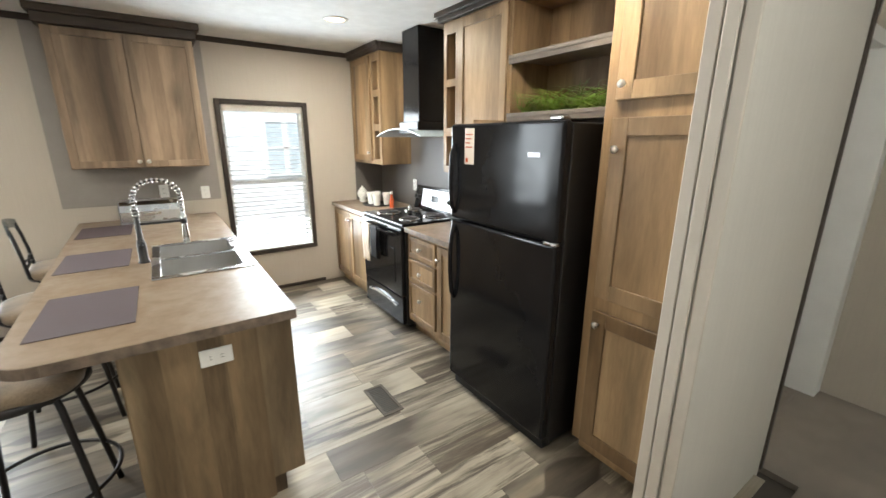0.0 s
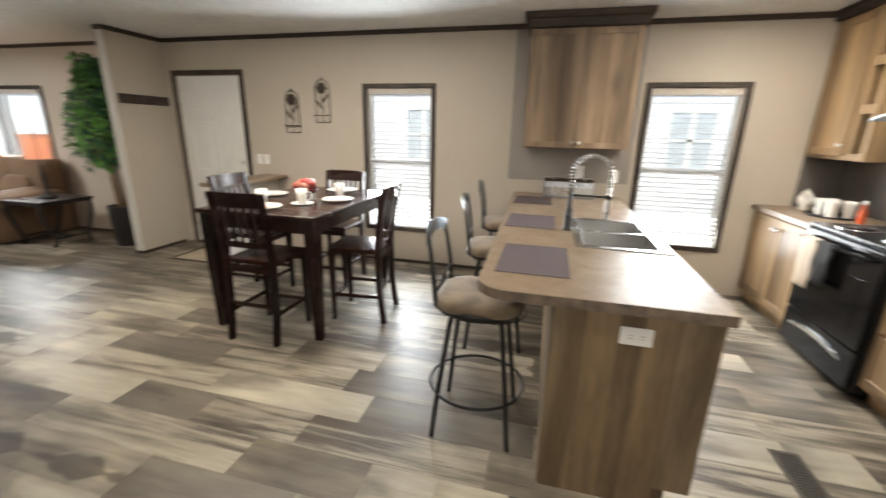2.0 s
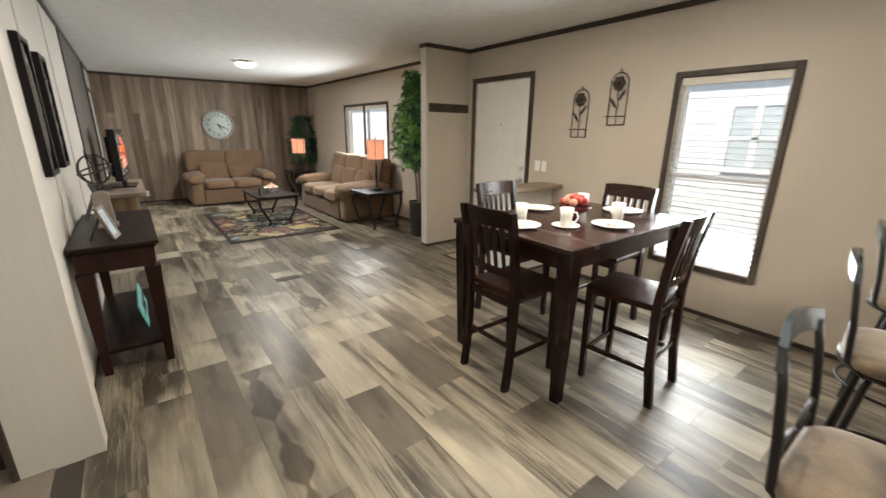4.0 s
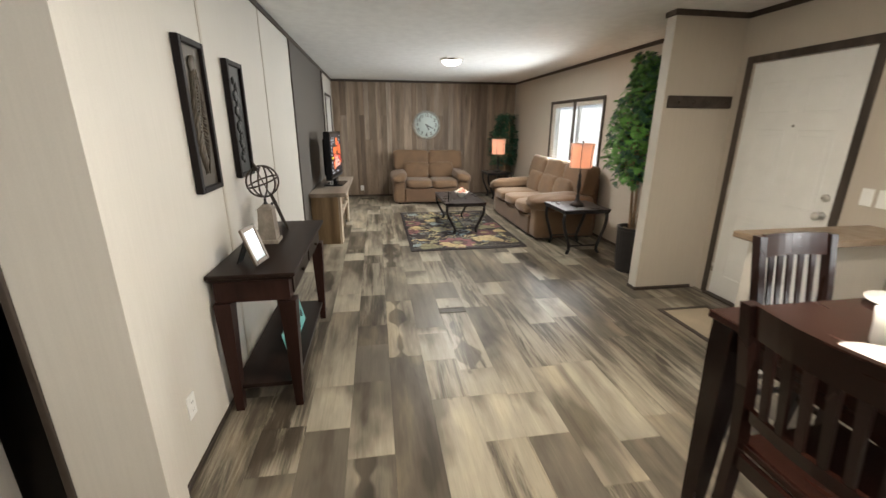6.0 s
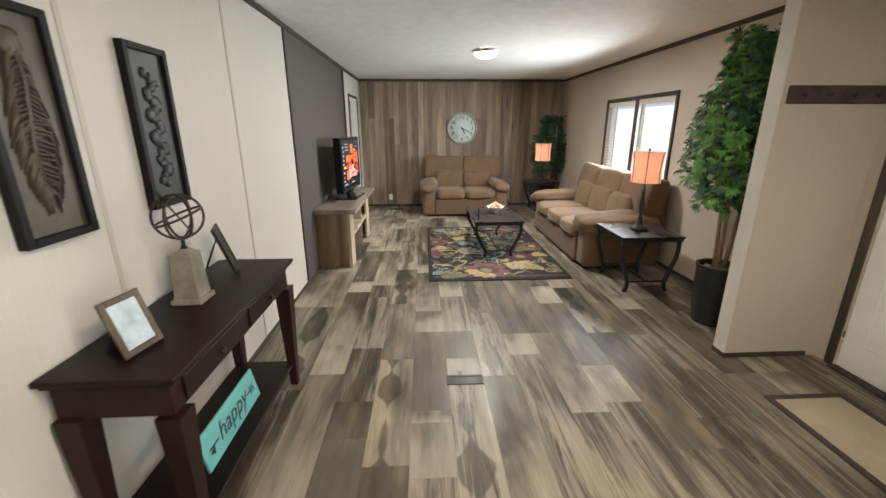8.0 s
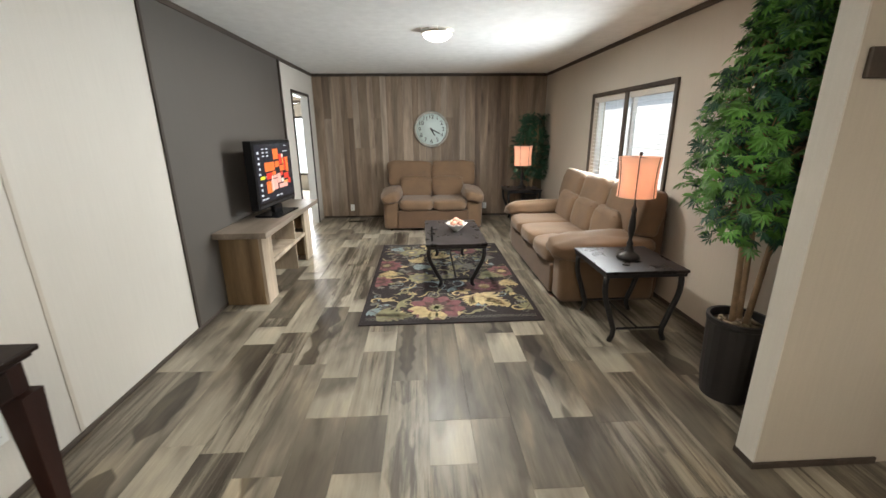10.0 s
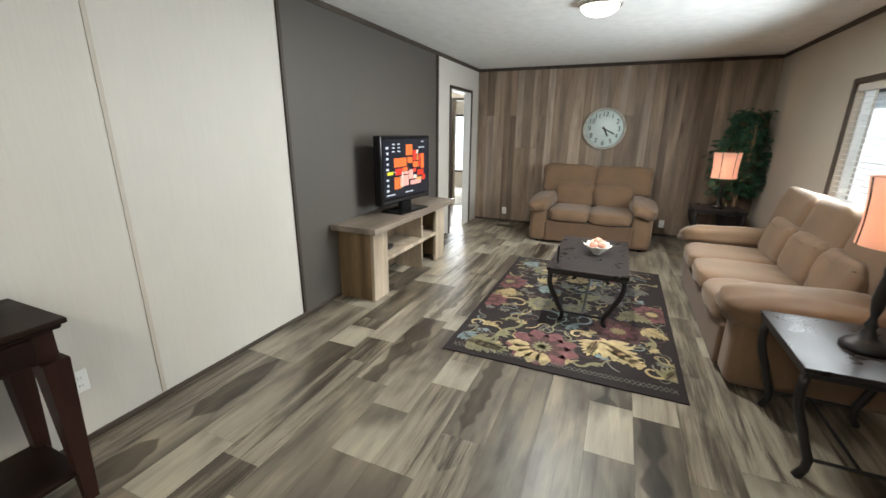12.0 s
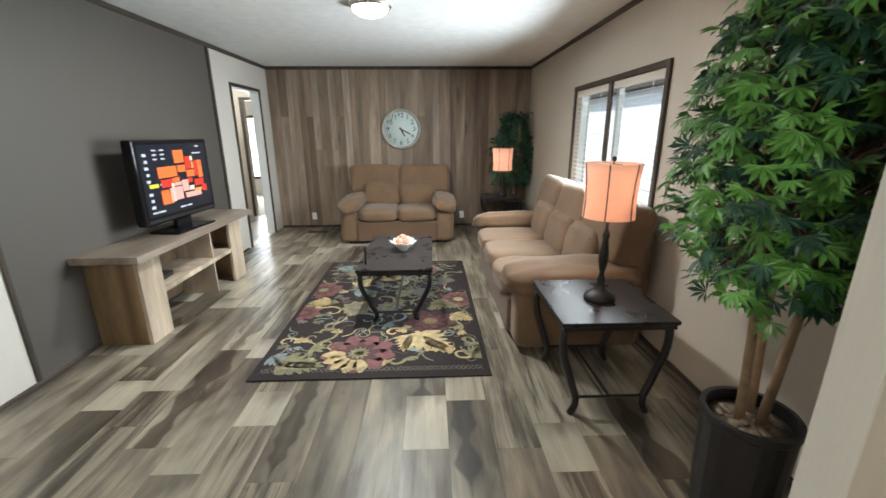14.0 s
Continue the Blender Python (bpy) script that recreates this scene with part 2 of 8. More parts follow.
def plank_material(name="weathered_plank", fixed=None):
    """Weathered floor print: soft clouds, pale ends, rounded dark bands, worn streaks and knots, each on some planks."""
    mat, nt, p = nodes_of(name)
    rnd = nt.nodes.new("ShaderNodeObjectInfo").outputs["Random"]
    mp, cloud = coords(nt, (0.13, 2.0, 1), shift=True), coords(nt, (0.55, 1.8, 1), shift=True)
    line = coords(nt, (1.0, 0.0, 0.0), shift=True)
    n1 = add(nt, "ShaderNodeTexNoise", Scale=9.0, Detail=6.0, Roughness=0.65, Distortion=0.12)
    n2 = add(nt, "ShaderNodeTexNoise", Scale=60.0, Detail=4.0, Roughness=0.7)
    n4 = add(nt, "ShaderNodeTexNoise", Scale=7.5, Detail=6.0, Roughness=0.72, Distortion=0.5)
    n5 = add(nt, "ShaderNodeTexNoise", Scale=3.0, Detail=3.0, Distortion=0.3)
    n6 = add(nt, "ShaderNodeTexNoise", Scale=4.2, Detail=1.0)
    for n, v in ((n1, mp), (n2, mp), (n4, mp), (n5, cloud), (n6, line)):
        nt.links.new(v.outputs[0], n.inputs["Vector"])
    gen = nt.nodes.new("ShaderNodeSeparateXYZ")
    nt.links.new(nt.nodes.new("ShaderNodeTexCoord").outputs["Generated"], gen.inputs[0])

    def some(k, share):
        return calc(nt, "LESS_THAN", calc(nt, "FRACT", calc(nt, "MULTIPLY", rnd, k)), share)
    base = ramp(nt, rnd, ((0.0, (0.092, 0.076, 0.057)), (0.2, (0.155, 0.133, 0.103)), (0.4, (0.196, 0.171, 0.134)), (0.56, (0.108, 0.091, 0.069)), (0.70, (0.245, 0.215, 0.168)), (0.84, (0.138, 0.118, 0.091))))
    base.color_ramp.interpolation = "CONSTANT"
    grain = ramp(nt, n1.outputs[0], ((0.32, (0.66, 0.645, 0.63)), (0.45, (0.95,) * 3), (0.55, (1.04,) * 3), (0.68, (1.28,) * 3)))
    fine = ramp(nt, n2.outputs[0], ((0.3, (0.90,) * 3), (0.65, (1.04,) * 3)))
    light = ramp(nt, n5.outputs[0], ((0.37, (0.50, 0.48, 0.455)), (0.46, (0.86,) * 3), (0.53, (1.05,) * 3), (0.65, (1.62, 1.58, 1.48))))
    c = mix(nt, base.outputs[0], light.outputs[0], 1.0, "MULTIPLY")
    # one end pale, fading into the plank
    end = calc(nt, "MULTIPLY", calc(nt, "ADD", gen.outputs[0], calc(nt, "MULTIPLY", calc(nt, "SUBTRACT", n5.outputs[0], 0.5), 1.6)), 1.0)
    if fixed:
        fade = ramp(nt, end, ((0.0, (0.35,) * 3), (0.45, (1, 1, 1))))
        c = mix(nt, c, mix(nt, fixed, light.outputs[0], 0.35, "MULTIPLY"), fade.outputs[0])
    else:
        fade = ramp(nt, end, ((0.35, (0, 0, 0)), (0.95, (0.9,) * 3)))
        c = mix(nt, c, (0.335, 0.298, 0.235), calc(nt, "MULTIPLY", fade.outputs[0], some(13.0, 0.48)))
        # a dark rounded band along the middle
        off = calc(nt, "ABSOLUTE", calc(nt, "SUBTRACT", gen.outputs[1], 0.38))
        band = calc(nt, "SUBTRACT", calc(nt, "MULTIPLY", calc(nt, "SUBTRACT", n6.outputs[0], 0.30), 1.15), off)
        band = calc(nt, "MULTIPLY", band, 14.0, True)
        c = mix(nt, c, mix(nt, c, (0.36, 0.34, 0.32), 1.0, "MULTIPLY"), calc(nt, "MULTIPLY", band, some(29.0, 0.2)))
        gate = some(17.0, 0.5)
        worn = ramp(nt, n4.outputs[0], ((0.49, (0, 0, 0)), (0.60, (0.75,) * 3)))
        scar = ramp(nt, n4.outputs[0], ((0.38, (0.95,) * 3), (0.49, (0, 0, 0))))
        c = mix(nt, c, (0.30, 0.268, 0.210), calc(nt, "MULTIPLY", worn.outputs[0], gate))
        c = mix(nt, c, (0.060, 0.047, 0.034), calc(nt, "MULTIPLY", scar.outputs[0], gate))
    c = mix(nt, c, grain.outputs[0], 1.0 if not fixed else 0.5, "MULTIPLY")
    c = mix(nt, c, fine.outputs[0], 1.0, "MULTIPLY")
    kp = coords(nt, (1.5, 2.6, 1), shift=True)
    v = add(nt, "ShaderNodeTexVoronoi", Scale=1.3, Randomness=1.0)
    nt.links.new(kp.outputs[0], v.inputs["Vector"])
    k = ramp(nt, v.outputs["Distance"], ((0.0, (0.9,) * 3), (0.03, (0.7,) * 3), (0.07, (0, 0, 0))))
    c = mix(nt, c, (0.08, 0.062, 0.048), k.outputs[0])
    nt.links.new(c, p.inputs["Base Color"])
    r = ramp(nt, n1.outputs[0], ((0.3, (0.46,) * 3), (0.7, (0.33,) * 3)))
    nt.links.new(r.outputs[0], p.inputs["Roughness"])
    p.inputs["Specular IOR Level"].default_value = 0.42
    bump(nt, n2.outputs[0], p, 0.08, 0.001)
    return mat


M_PLANK = plank_material()
M_LOBBY = timber("lobby_plank_print", [(0.24, 0.21, 0.17), (0.30, 0.26, 0.21)], "x", 0.33)
M_PALE = plank_material("pale_plank", (0.345, 0.312, 0.25))
M_DARKPLANK = plank_material("dark_plank", (0.125, 0.107, 0.086))


# ---- mesh helpers ----
def box(bm, lo, hi, bevel=0.0, seg=1, m=None):
    """A box between two corners, its edges rounded by bevel."""
    made = bmesh.ops.create_cube(bm, size=1.0)["verts"]
    size, mid = [h - l for l, h in zip(lo, hi)], [(h + l) / 2 for l, h in zip(lo, hi)]
    for v in made:
        v.co = Vector((v.co[i] * size[i] + mid[i] for i in range(3)))
    if bevel:
        edges = list({e for v in made for e in v.link_edges})
        got = bmesh.ops.bevel(bm, geom=edges, offset=min(bevel, 0.45 * min(abs(s) for s in size)), segments=seg, affect="EDGES", profile=0.5)
        made = list({v for f in got["faces"] for v in f.verts} | {v for v in made if v.is_valid})
    if m is not None:
        bmesh.ops.transform(bm, matrix=m, verts=made)
    return made


def lathe(bm, profile, n=24, m=None, cap=True):
    """Turns a profile of (radius, height) round z."""
    rings = [[bm.verts.new((r * math.cos(2 * PI * i / n), r * math.sin(2 * PI * i / n), z)) for i in range(n)] for r, z in profile]
    for a, b in zip(rings, rings[1:]):
        for i in range(n):
            f = bm.faces.new((a[i], a[(i + 1) % n], b[(i + 1) % n], b[i]))
            f.smooth = True
    if cap:
        bm.faces.new(list(reversed(rings[0]))), bm.faces.new(rings[-1])
    verts = [v for r in rings for v in r]
    if m is not None:
        bmesh.ops.transform(bm, matrix=m, verts=verts)
    return verts


def tube(bm, points, radius, n=8, closed=False, flat=1.0):
    """A rod along points; radius may be one number or one a point; flat squashes it across."""
    pts = [Vector(q) for q in points]
    radii = radius if isinstance(radius, (list, tuple)) else [radius] * len(pts)
    rings, side = [], None
    for i, q in enumerate(pts):
        a, b = pts[i - 1] if (i or closed) else q, pts[(i + 1) % len(pts)] if (i + 1 < len(pts) or closed) else q
        t = (b - a).normalized()
        if side is None:
            side = t.cross(Vector((0, 0, 1)) if abs(t.z) < 0.9 else Vector((0, 1, 0))).normalized()
        else:
            side = (side - t * side.dot(t)).normalized()
        up = t.cross(side)
        rings.append([bm.verts.new(q + radii[i] * (math.cos(2 * PI * k / n) * side + flat * math.sin(2 * PI * k / n) * up)) for k in range(n)])
    pairs = list(zip(rings, rings[1:])) + ([(rings[-1], rings[0])] if closed else [])
    for a, b in pairs:
        for i in range(n):
            f = bm.faces.new((a[i], a[(i + 1) % n], b[(i + 1) % n], b[i]))
            f.smooth = n > 4
    if not closed:
        bm.faces.new(list(reversed(rings[0]))), bm.faces.new(rings[-1])


def prism(bm, outline, lo, hi, axis="z", bevel=0.0, seg=1):
    """An outline of (u, v) pushed from lo to hi along an axis. x: (y, z), y: (x, z), z: (x, y)."""
    def put(u, v, w):
        return {"x": (w, u, v), "y": (u, w, v), "z": (u, v, w)}[axis]
    a, b = [bm.verts.new(put(u, v, lo)) for u, v in outline], [bm.verts.new(put(u, v, hi)) for u, v in outline]
    faces = [bm.faces.new(a), bm.faces.new(list(reversed(b)))]
    n = len(a)
    for i in range(n):
        faces.append(bm.faces.new((a[i], b[i], b[(i + 1) % n], a[(i + 1) % n])))
    bmesh.ops.recalc_face_normals(bm, faces=faces)
    if bevel:
        rim = [e for e in {e for f in faces[:2] for e in f.edges}]
        bmesh.ops.bevel(bm, geom=rim, offset=bevel, segments=seg, affect="EDGES")
    return a + b


def mesh_of(name, bm, material, smooth=False):
    bmesh.ops.recalc_face_normals(bm, faces=bm.faces[:])
    me = bpy.data.meshes.new(name)
    bm.to_mesh(me)
    bm.free()
    for mt in (material if isinstance(material, (list, tuple)) else [material]):
        me.materials.append(mt)
    if smooth:
        me.shade_smooth()
    return me


def part(name, bm, material, parent=None, label="", smooth=False, kind=""):
    ob = new(name, mesh_of(name, bm, material, smooth))
    ob.parent = parent
    return tagged(ob, label, kind=kind)


def piece(name, fill, material, parent=None, label="", smooth=False, kind=""):
    bm = bmesh.new()
    fill(bm)
    return part(name, bm, material, parent, label, smooth, kind)


def boxes(name, items, material, parent=None, bevel=0.0, label="", kind="", seg=1):
    bm = bmesh.new()
    for lo, hi in items:
        box(bm, lo, hi, bevel, seg)
    return part(name, bm, material, parent, label, kind=kind)


def thing(name, label, category, group="", at=(0, 0, 0), turn=0.0):
    ob = new(name)
    ob.empty_display_size = 0.1
    ob.matrix_basis = pose(*at, 0, 0, turn)
    return tagged(ob, label, category, group)


def setting(name, items, material, bevel=0.0, label=""):
    return boxes(name, items, material, None, bevel, label, "structure")


# ---- the building ----
H = 2.45                      # ceiling
NORTH, WEST, EAST = 4.5, -10.5, 2.47
SOUTH = 0.50


def wall_with_holes(name, axis, at0, at1, lo, hi, holes, material, label="", top=H + 0.12, low=-0.03):
    """A wall along x (axis 'x') or y, between at0 and at1 across it, with holes (from, to, z0, z1)."""
    items = []

    def put(a, b, z0, z1):
        if b - a > 1e-4 and z1 - z0 > 1e-4:
            items.append(((a, at0, z0), (b, at1, z1)) if axis == "x" else ((at0, a, z0), (at1, b, z1)))
    edge = lo
    for a, b, z0, z1 in sorted(holes):
        put(edge, a, low, top)
        put(a, b, low, z0)
        put(a, b, z1, top)
        edge = b
    put(edge, hi, low, top)
    return setting(name, items, material, 0, label)


WIN_K, WIN_D, WIN_L = (0.835, 1.585, 0.46, 1.89), (-1.95, -1.23, 0.42, 1.895), (-8.385, -6.70, 0.93, 1.90)
DOOR_F = (-4.425, -3.53, 0.0, 2.045)
DOOR_B = (-10.14, -9.30, 0.0, 2.06)
wall_with_holes("wall_north", "x", NORTH, NORTH + 0.14, WEST - 4.2, 4.9, [WIN_K, WIN_D, WIN_L, DOOR_F], M_WALL)
wall_with_holes("wall_south", "x", SOUTH - 0.11, SOUTH, WEST, -2.65, [DOOR_B], M_CREAM)
setting("wall_stub", [((-2.65, 0.28, -0.03), (-2.53, 0.57, H + 0.12))], M_CREAM)
setting("wall_west", [((WEST - 0.12, SOUTH - 0.11, -0.03), (WEST, NORTH, H + 0.12))], M_WALL)
setting("wall_east", [((EAST, 0.65, -0.03), (EAST + 0.08, NORTH, H + 0.12))], M_WALL)
setting("wall_passage", [((1.545, 0.54, -0.03), (2.52, 0.65, H + 0.12))], M_CREAM)
setting("wall_partition", [((-4.665, 3.83, -0.03), (-4.565, NORTH, H + 0.12))], M_WALL)
setting("ceiling", [((WEST - 4.2, -3.0, H), (4.9, NORTH + 0.1, H + 0.1))], M_CEIL)
# rooms that the openings show
wall_with_holes("wall_den_west", "y", -11.62, -11.5, -2.6, SOUTH - 0.11, [(-0.33, 0.36, 0.0, 2.05)], M_WALL)
setting("wall_den_north", [((-11.62, SOUTH - 0.11, -0.03), (WEST - 0.12, SOUTH, H + 0.12))], M_WALL)
# the next three walls are unseen, added to close the hall and den
setting("wall_hall_south_added", [((-13, -2.72, -0.03), (4.9, -2.6, H + 0.12))], M_CREAM)
setting("wall_den_east_added", [((-6.4, -2.6, -0.03), (-6.28, SOUTH - 0.11, H + 0.12))], M_WALL)
setting("wall_hall_west_added", [((-2.65, -2.6, -0.03), (-2.55, 0.0, H + 0.12))], M_CREAM)
setting("wall_hall_east", [((3.62, -2.6, -0.03), (3.74, 0.62, H + 0.12))], M_WALL)
wall_with_holes("wall_bedroom_west", "y", -14.4, -14.28, -2.6, NORTH, [(-1.65, -0.55, 0.45, 1.85)], M_WALL)
setting("wall_utility_east", [((4.7, 0.5, -0.03), (4.82, NORTH, H + 0.12))], M_WALL)
setting("wall_utility_south", [((3.62, 0.62, -0.03), (4.7, 0.74, H + 0.12))], M_WALL)
# floors
setting("subfloor", [((WEST - 4.2, -3.0, -0.30), (4.9, NORTH + 0.14, -0.03))], M_SUB)
floor = setting("floor", [((WEST - 0.12, SOUTH - 0.11, -0.03), (EAST, NORTH, -0.004))], M_SUB, label="weathered grey-brown plank-print vinyl floor")
setting("floor_hall", [((-2.65, -2.6, -0.03), (3.62, SOUTH - 0.112, 0.004)), ((2.55, SOUTH - 0.112, -0.03), (3.62, 0.648, 0.004)), ((EAST + 0.08, 0.65, -0.03), (4.7, NORTH, 0.004))], M_CARPET, label="brown looped carpet")
setting("floor_den", [((-14.28, -2.6, -0.03), (-11.5, SOUTH - 0.112, 0.004))], M_CARPET2, label="pale beige carpet")
setting("floor_lobby", [((-11.5, -2.6, -0.03), (-6.4, SOUTH - 0.112, -0.001))], M_LOBBY, label="plank-print vinyl floor")
# the ground outside and the neighbour's house
setting("ground", [((-400, -400, -0.9), (400, 400, -0.8))], M_GROUND)
# glowing panels added outside to stand in for blown-out sky behind the windows
M_SKYGLOW, _nt, _p = nodes_of("backdrop_glow")
_p.inputs["Emission Color"].default_value, _p.inputs["Emission Strength"].default_value = (0.93, 0.97, 1.0, 1), 1.7
_p.inputs["Base Color"].default_value = (0.8, 0.8, 0.8, 1)
house = tagged(new("neighbour_house"), "pale sided single-storey house beyond the windows", "house")
house.matrix_basis = pose(-4, 9.0, -0.8)
boxes("wall", [((-16, 0.0, 0), (16, 6, 3.4))], M_SIDING, house)
boxes("roof", [((-16.3, -0.4, 3.4), (16.3, 6.4, 3.55)), ((-16.3, 1.2, 3.55), (16.3, 4.8, 4.1))], M_SUB, house, 0.02)
boxes("siding", [((-16, -0.02, 0.22 * k), (16, -0.001, 0.22 * k + 0.216)) for k in range(15)], M_SIDING, house, 0.008, kind="stuff")
for wx in (-9.0, -3.2, 1.32, 6.5, 10.0):
    wn = boxes("window", [((wx - 0.36, -0.05, 1.7), (wx + 0.36, -0.021, 2.7))], M_PANESHEEN, house)
    boxes("frame", [((wx - 0.42, -0.07, 1.64), (wx - 0.36, -0.021, 2.76)), ((wx + 0.36, -0.07, 1.64), (wx + 0.42, -0.021, 2.76)), ((wx - 0.36, -0.07, 1.64), (wx + 0.36, -0.021, 1.7)), ((wx - 0.36, -0.07, 2.7), (wx + 0.36, -0.021, 2.76)), ((wx - 0.05, -0.065, 1.7), (wx + 0.05, -0.051, 2.7)), ((wx - 0.36, -0.065, 2.18), (wx + 0.36, -0.051, 2.22))], M_WHITE, wn)
setting("backdrop", [((-40, 16.0, -0.8), (30, 16.1, 14.0)), ((-19.1, -6, -0.8), (-19, 4, 6))], M_SKYGLOW)

# trim along the ceiling and floor
crown = []
for lo, hi in (((WEST, NORTH - 0.018, H - 0.045), (-4.683, NORTH, H)), ((-4.565, NORTH - 0.018, H - 0.045), (EAST, NORTH, H)),
               ((WEST, SOUTH + 0.012, H - 0.045), (WEST + 0.018, NORTH - 0.018, H)), ((WEST + 0.018, SOUTH, H - 0.045), (-2.53, SOUTH + 0.018, H)),
               ((-4.683, 3.812, H - 0.045), (-4.665, NORTH, H)), ((-4.565, 3.83, H - 0.045), (-4.547, NORTH - 0.018, H)), ((-4.665, 3.812, H - 0.045), (-4.547, 3.83, H))):
    crown.append((lo, hi))
setting("crown_trim", crown, M_TRIM, 0.004)
setting("baseboard", [((WEST + 0.002, NORTH - 0.012, 0), (-4.667, NORTH, 0.035)), ((-3.47, NORTH - 0.012, 0), (1.70, NORTH, 0.035)),
                      ((WEST, SOUTH + 0.012, 0), (WEST + 0.012, NORTH - 0.012, 0.035)), ((-9.18, SOUTH, 0), (-2.64, SOUTH + 0.012, 0.03)),
                      ((-4.565, 3.83, 0), (-4.553, NORTH - 0.075, 0.035)), ((-4.677, 3.818, 0), (-4.553, 3.83, 0.035))], M_TRIM, 0.003)
# accent wall behind the television
setting("wall_accent", [((-8.80, SOUTH, 0.0), (-6.15, SOUTH + 0.008, H - 0.045))], M_GREYWALL, label="dark grey vinyl accent wall")
setting("trim_accent", [((-6.165, SOUTH, 0.03), (-6.135, SOUTH + 0.014, H - 0.045)), ((-8.83, SOUTH, 0.03), (-8.79, SOUTH + 0.03, H - 0.045))], M_TRIMZ, 0.002)
setting("trim_seam", [((x - 0.012, SOUTH, 0.03), (x + 0.012, SOUTH + 0.005, H - 0.045)) for x in (-3.72, -4.98)] +
        [((x - 0.007, NORTH - 0.004, 0.035), (x + 0.007, NORTH, H - 0.045)) for x in (-5.62,)], M_SEAM, 0.001)
setting("trim_passage", [((1.535, 0.53, 0.004), (1.545, 0.568, H)), ((1.535, 0.618, 0.004), (1.545, 0.656, H)), ((1.53, 0.575, 0.004), (1.54, 0.611, H))], M_SEAM, 0.003)
setting("trim_corner", [((2.52, 0.53, 0.004), (2.55, 0.66, H))], M_TRIMZ, 0.003)
setting("trim_stub", [((-2.66, 0.255, 0.004), (-2.52, 0.28, H))], M_TRIMZ, 0.003)


def case_opening(name, x0, x1, z1, y, side, w=0.07, d=0.018, mat=None, z0=0.0, sill=False):
    """A flat casing round an opening in a wall along x. side: +1 the casing lies on the wall's north face, -1 on the south."""
    ya, yb = sorted((y, y + side * d))
    items = [((x0 - w, ya, z0 - (w if sill else 0)), (x0, yb, z1)), ((x1, ya, z0 - (w if sill else 0)), (x1 + w, yb, z1)), ((x0 - w, ya, z1), (x1 + w, yb, z1 + w))]
    if sill:
        items.append(((x0, ya, z0 - w), (x1, yb, z0)))
    return items


def window(name, hole, label, panes, mullion=None):
    x0, x1, z0, z1 = hole
    mid = ((x0 + x1) / 2, NORTH, z0)
    ob = tagged(new(name), label, "window", kind="structure")
    ob.matrix_basis = pose(*mid)
    w = (x1 - x0) / 2
    h = z1 - z0
    bm = bmesh.new()
    f = 0.045
    for lo, hi in (((-w - f, -0.022, -f), (-w, 0, h + f)), ((w, -0.022, -f), (w + f, 0, h + f)), ((-w, -0.022, h), (w, 0, h + f)), ((-w, -0.026, -f), (w, 0, 0))):
        box(bm, lo, hi, 0.004)
    part("window_frame", bm, M_TRIMZ, ob, "dark brown wood casing")
    bm = bmesh.new()
    for lo, hi in (((-w, 0.05, 0), (-w + 0.03, 0.11, h)), ((w - 0.03, 0.05, 0), (w, 0.11, h)), ((-w, 0.05, h - 0.03), (w, 0.11, h)), ((-w, 0.05, 0), (w, 0.11, 0.03))):
        box(bm, lo, hi, 0.003)
    if mullion == "rail":
        box(bm, (-w, 0.055, h * 0.47), (w, 0.105, h * 0.47 + 0.04), 0.003)
    if mullion == "post":
        box(bm, (-0.02, 0.055, 0), (0.02, 0.105, h), 0.003)
    part("sash", bm, M_WHITE, ob, "white vinyl sash")
    if mullion == "post":
        boxes("window_post", [((-0.035, -0.02, 0), (0.035, 0.0, h))], M_TRIMZ, ob, 0.003)
    g = piece("pane", lambda b: box(b, (-w + 0.03, 0.078, 0.03), (w - 0.03, 0.082, h - 0.03)), M_GLASS, ob)
    g.visible_shadow = False
    return ob, w, h


def glass_material():
    mat, nt, p = nodes_of("clear_glass")
    p.inputs["Base Color"].default_value = (0.95, 0.98, 0.97, 1)
    p.inputs["Roughness"].default_value, p.inputs["IOR"].default_value = 0.0, 1.05
    p.inputs["Transmission Weight"].default_value = 1.0
    return mat


M_GLASS = glass_material()
M_SLAT = plain("blind_slat", (0.92, 0.93, 0.94), 0.4, vary=0.02)
_nt = M_SLAT.node_tree
_thin = add(_nt, "ShaderNodeBsdfTranslucent", Color=(0.88, 0.89, 0.90, 1))
_both = add(_nt, "ShaderNodeMixShader", Fac=0.62)
_nt.links.new(_nt.nodes["Principled BSDF"].outputs[0], _both.inputs[1])
_nt.links.new(_thin.outputs[0], _both.inputs[2])
_nt.links.new(_both.outputs[0], _nt.nodes["Material Output"].inputs[0])
M_VALANCE = plain("blind_valance", (0.62, 0.58, 0.52), 0.5, vary=0.04)


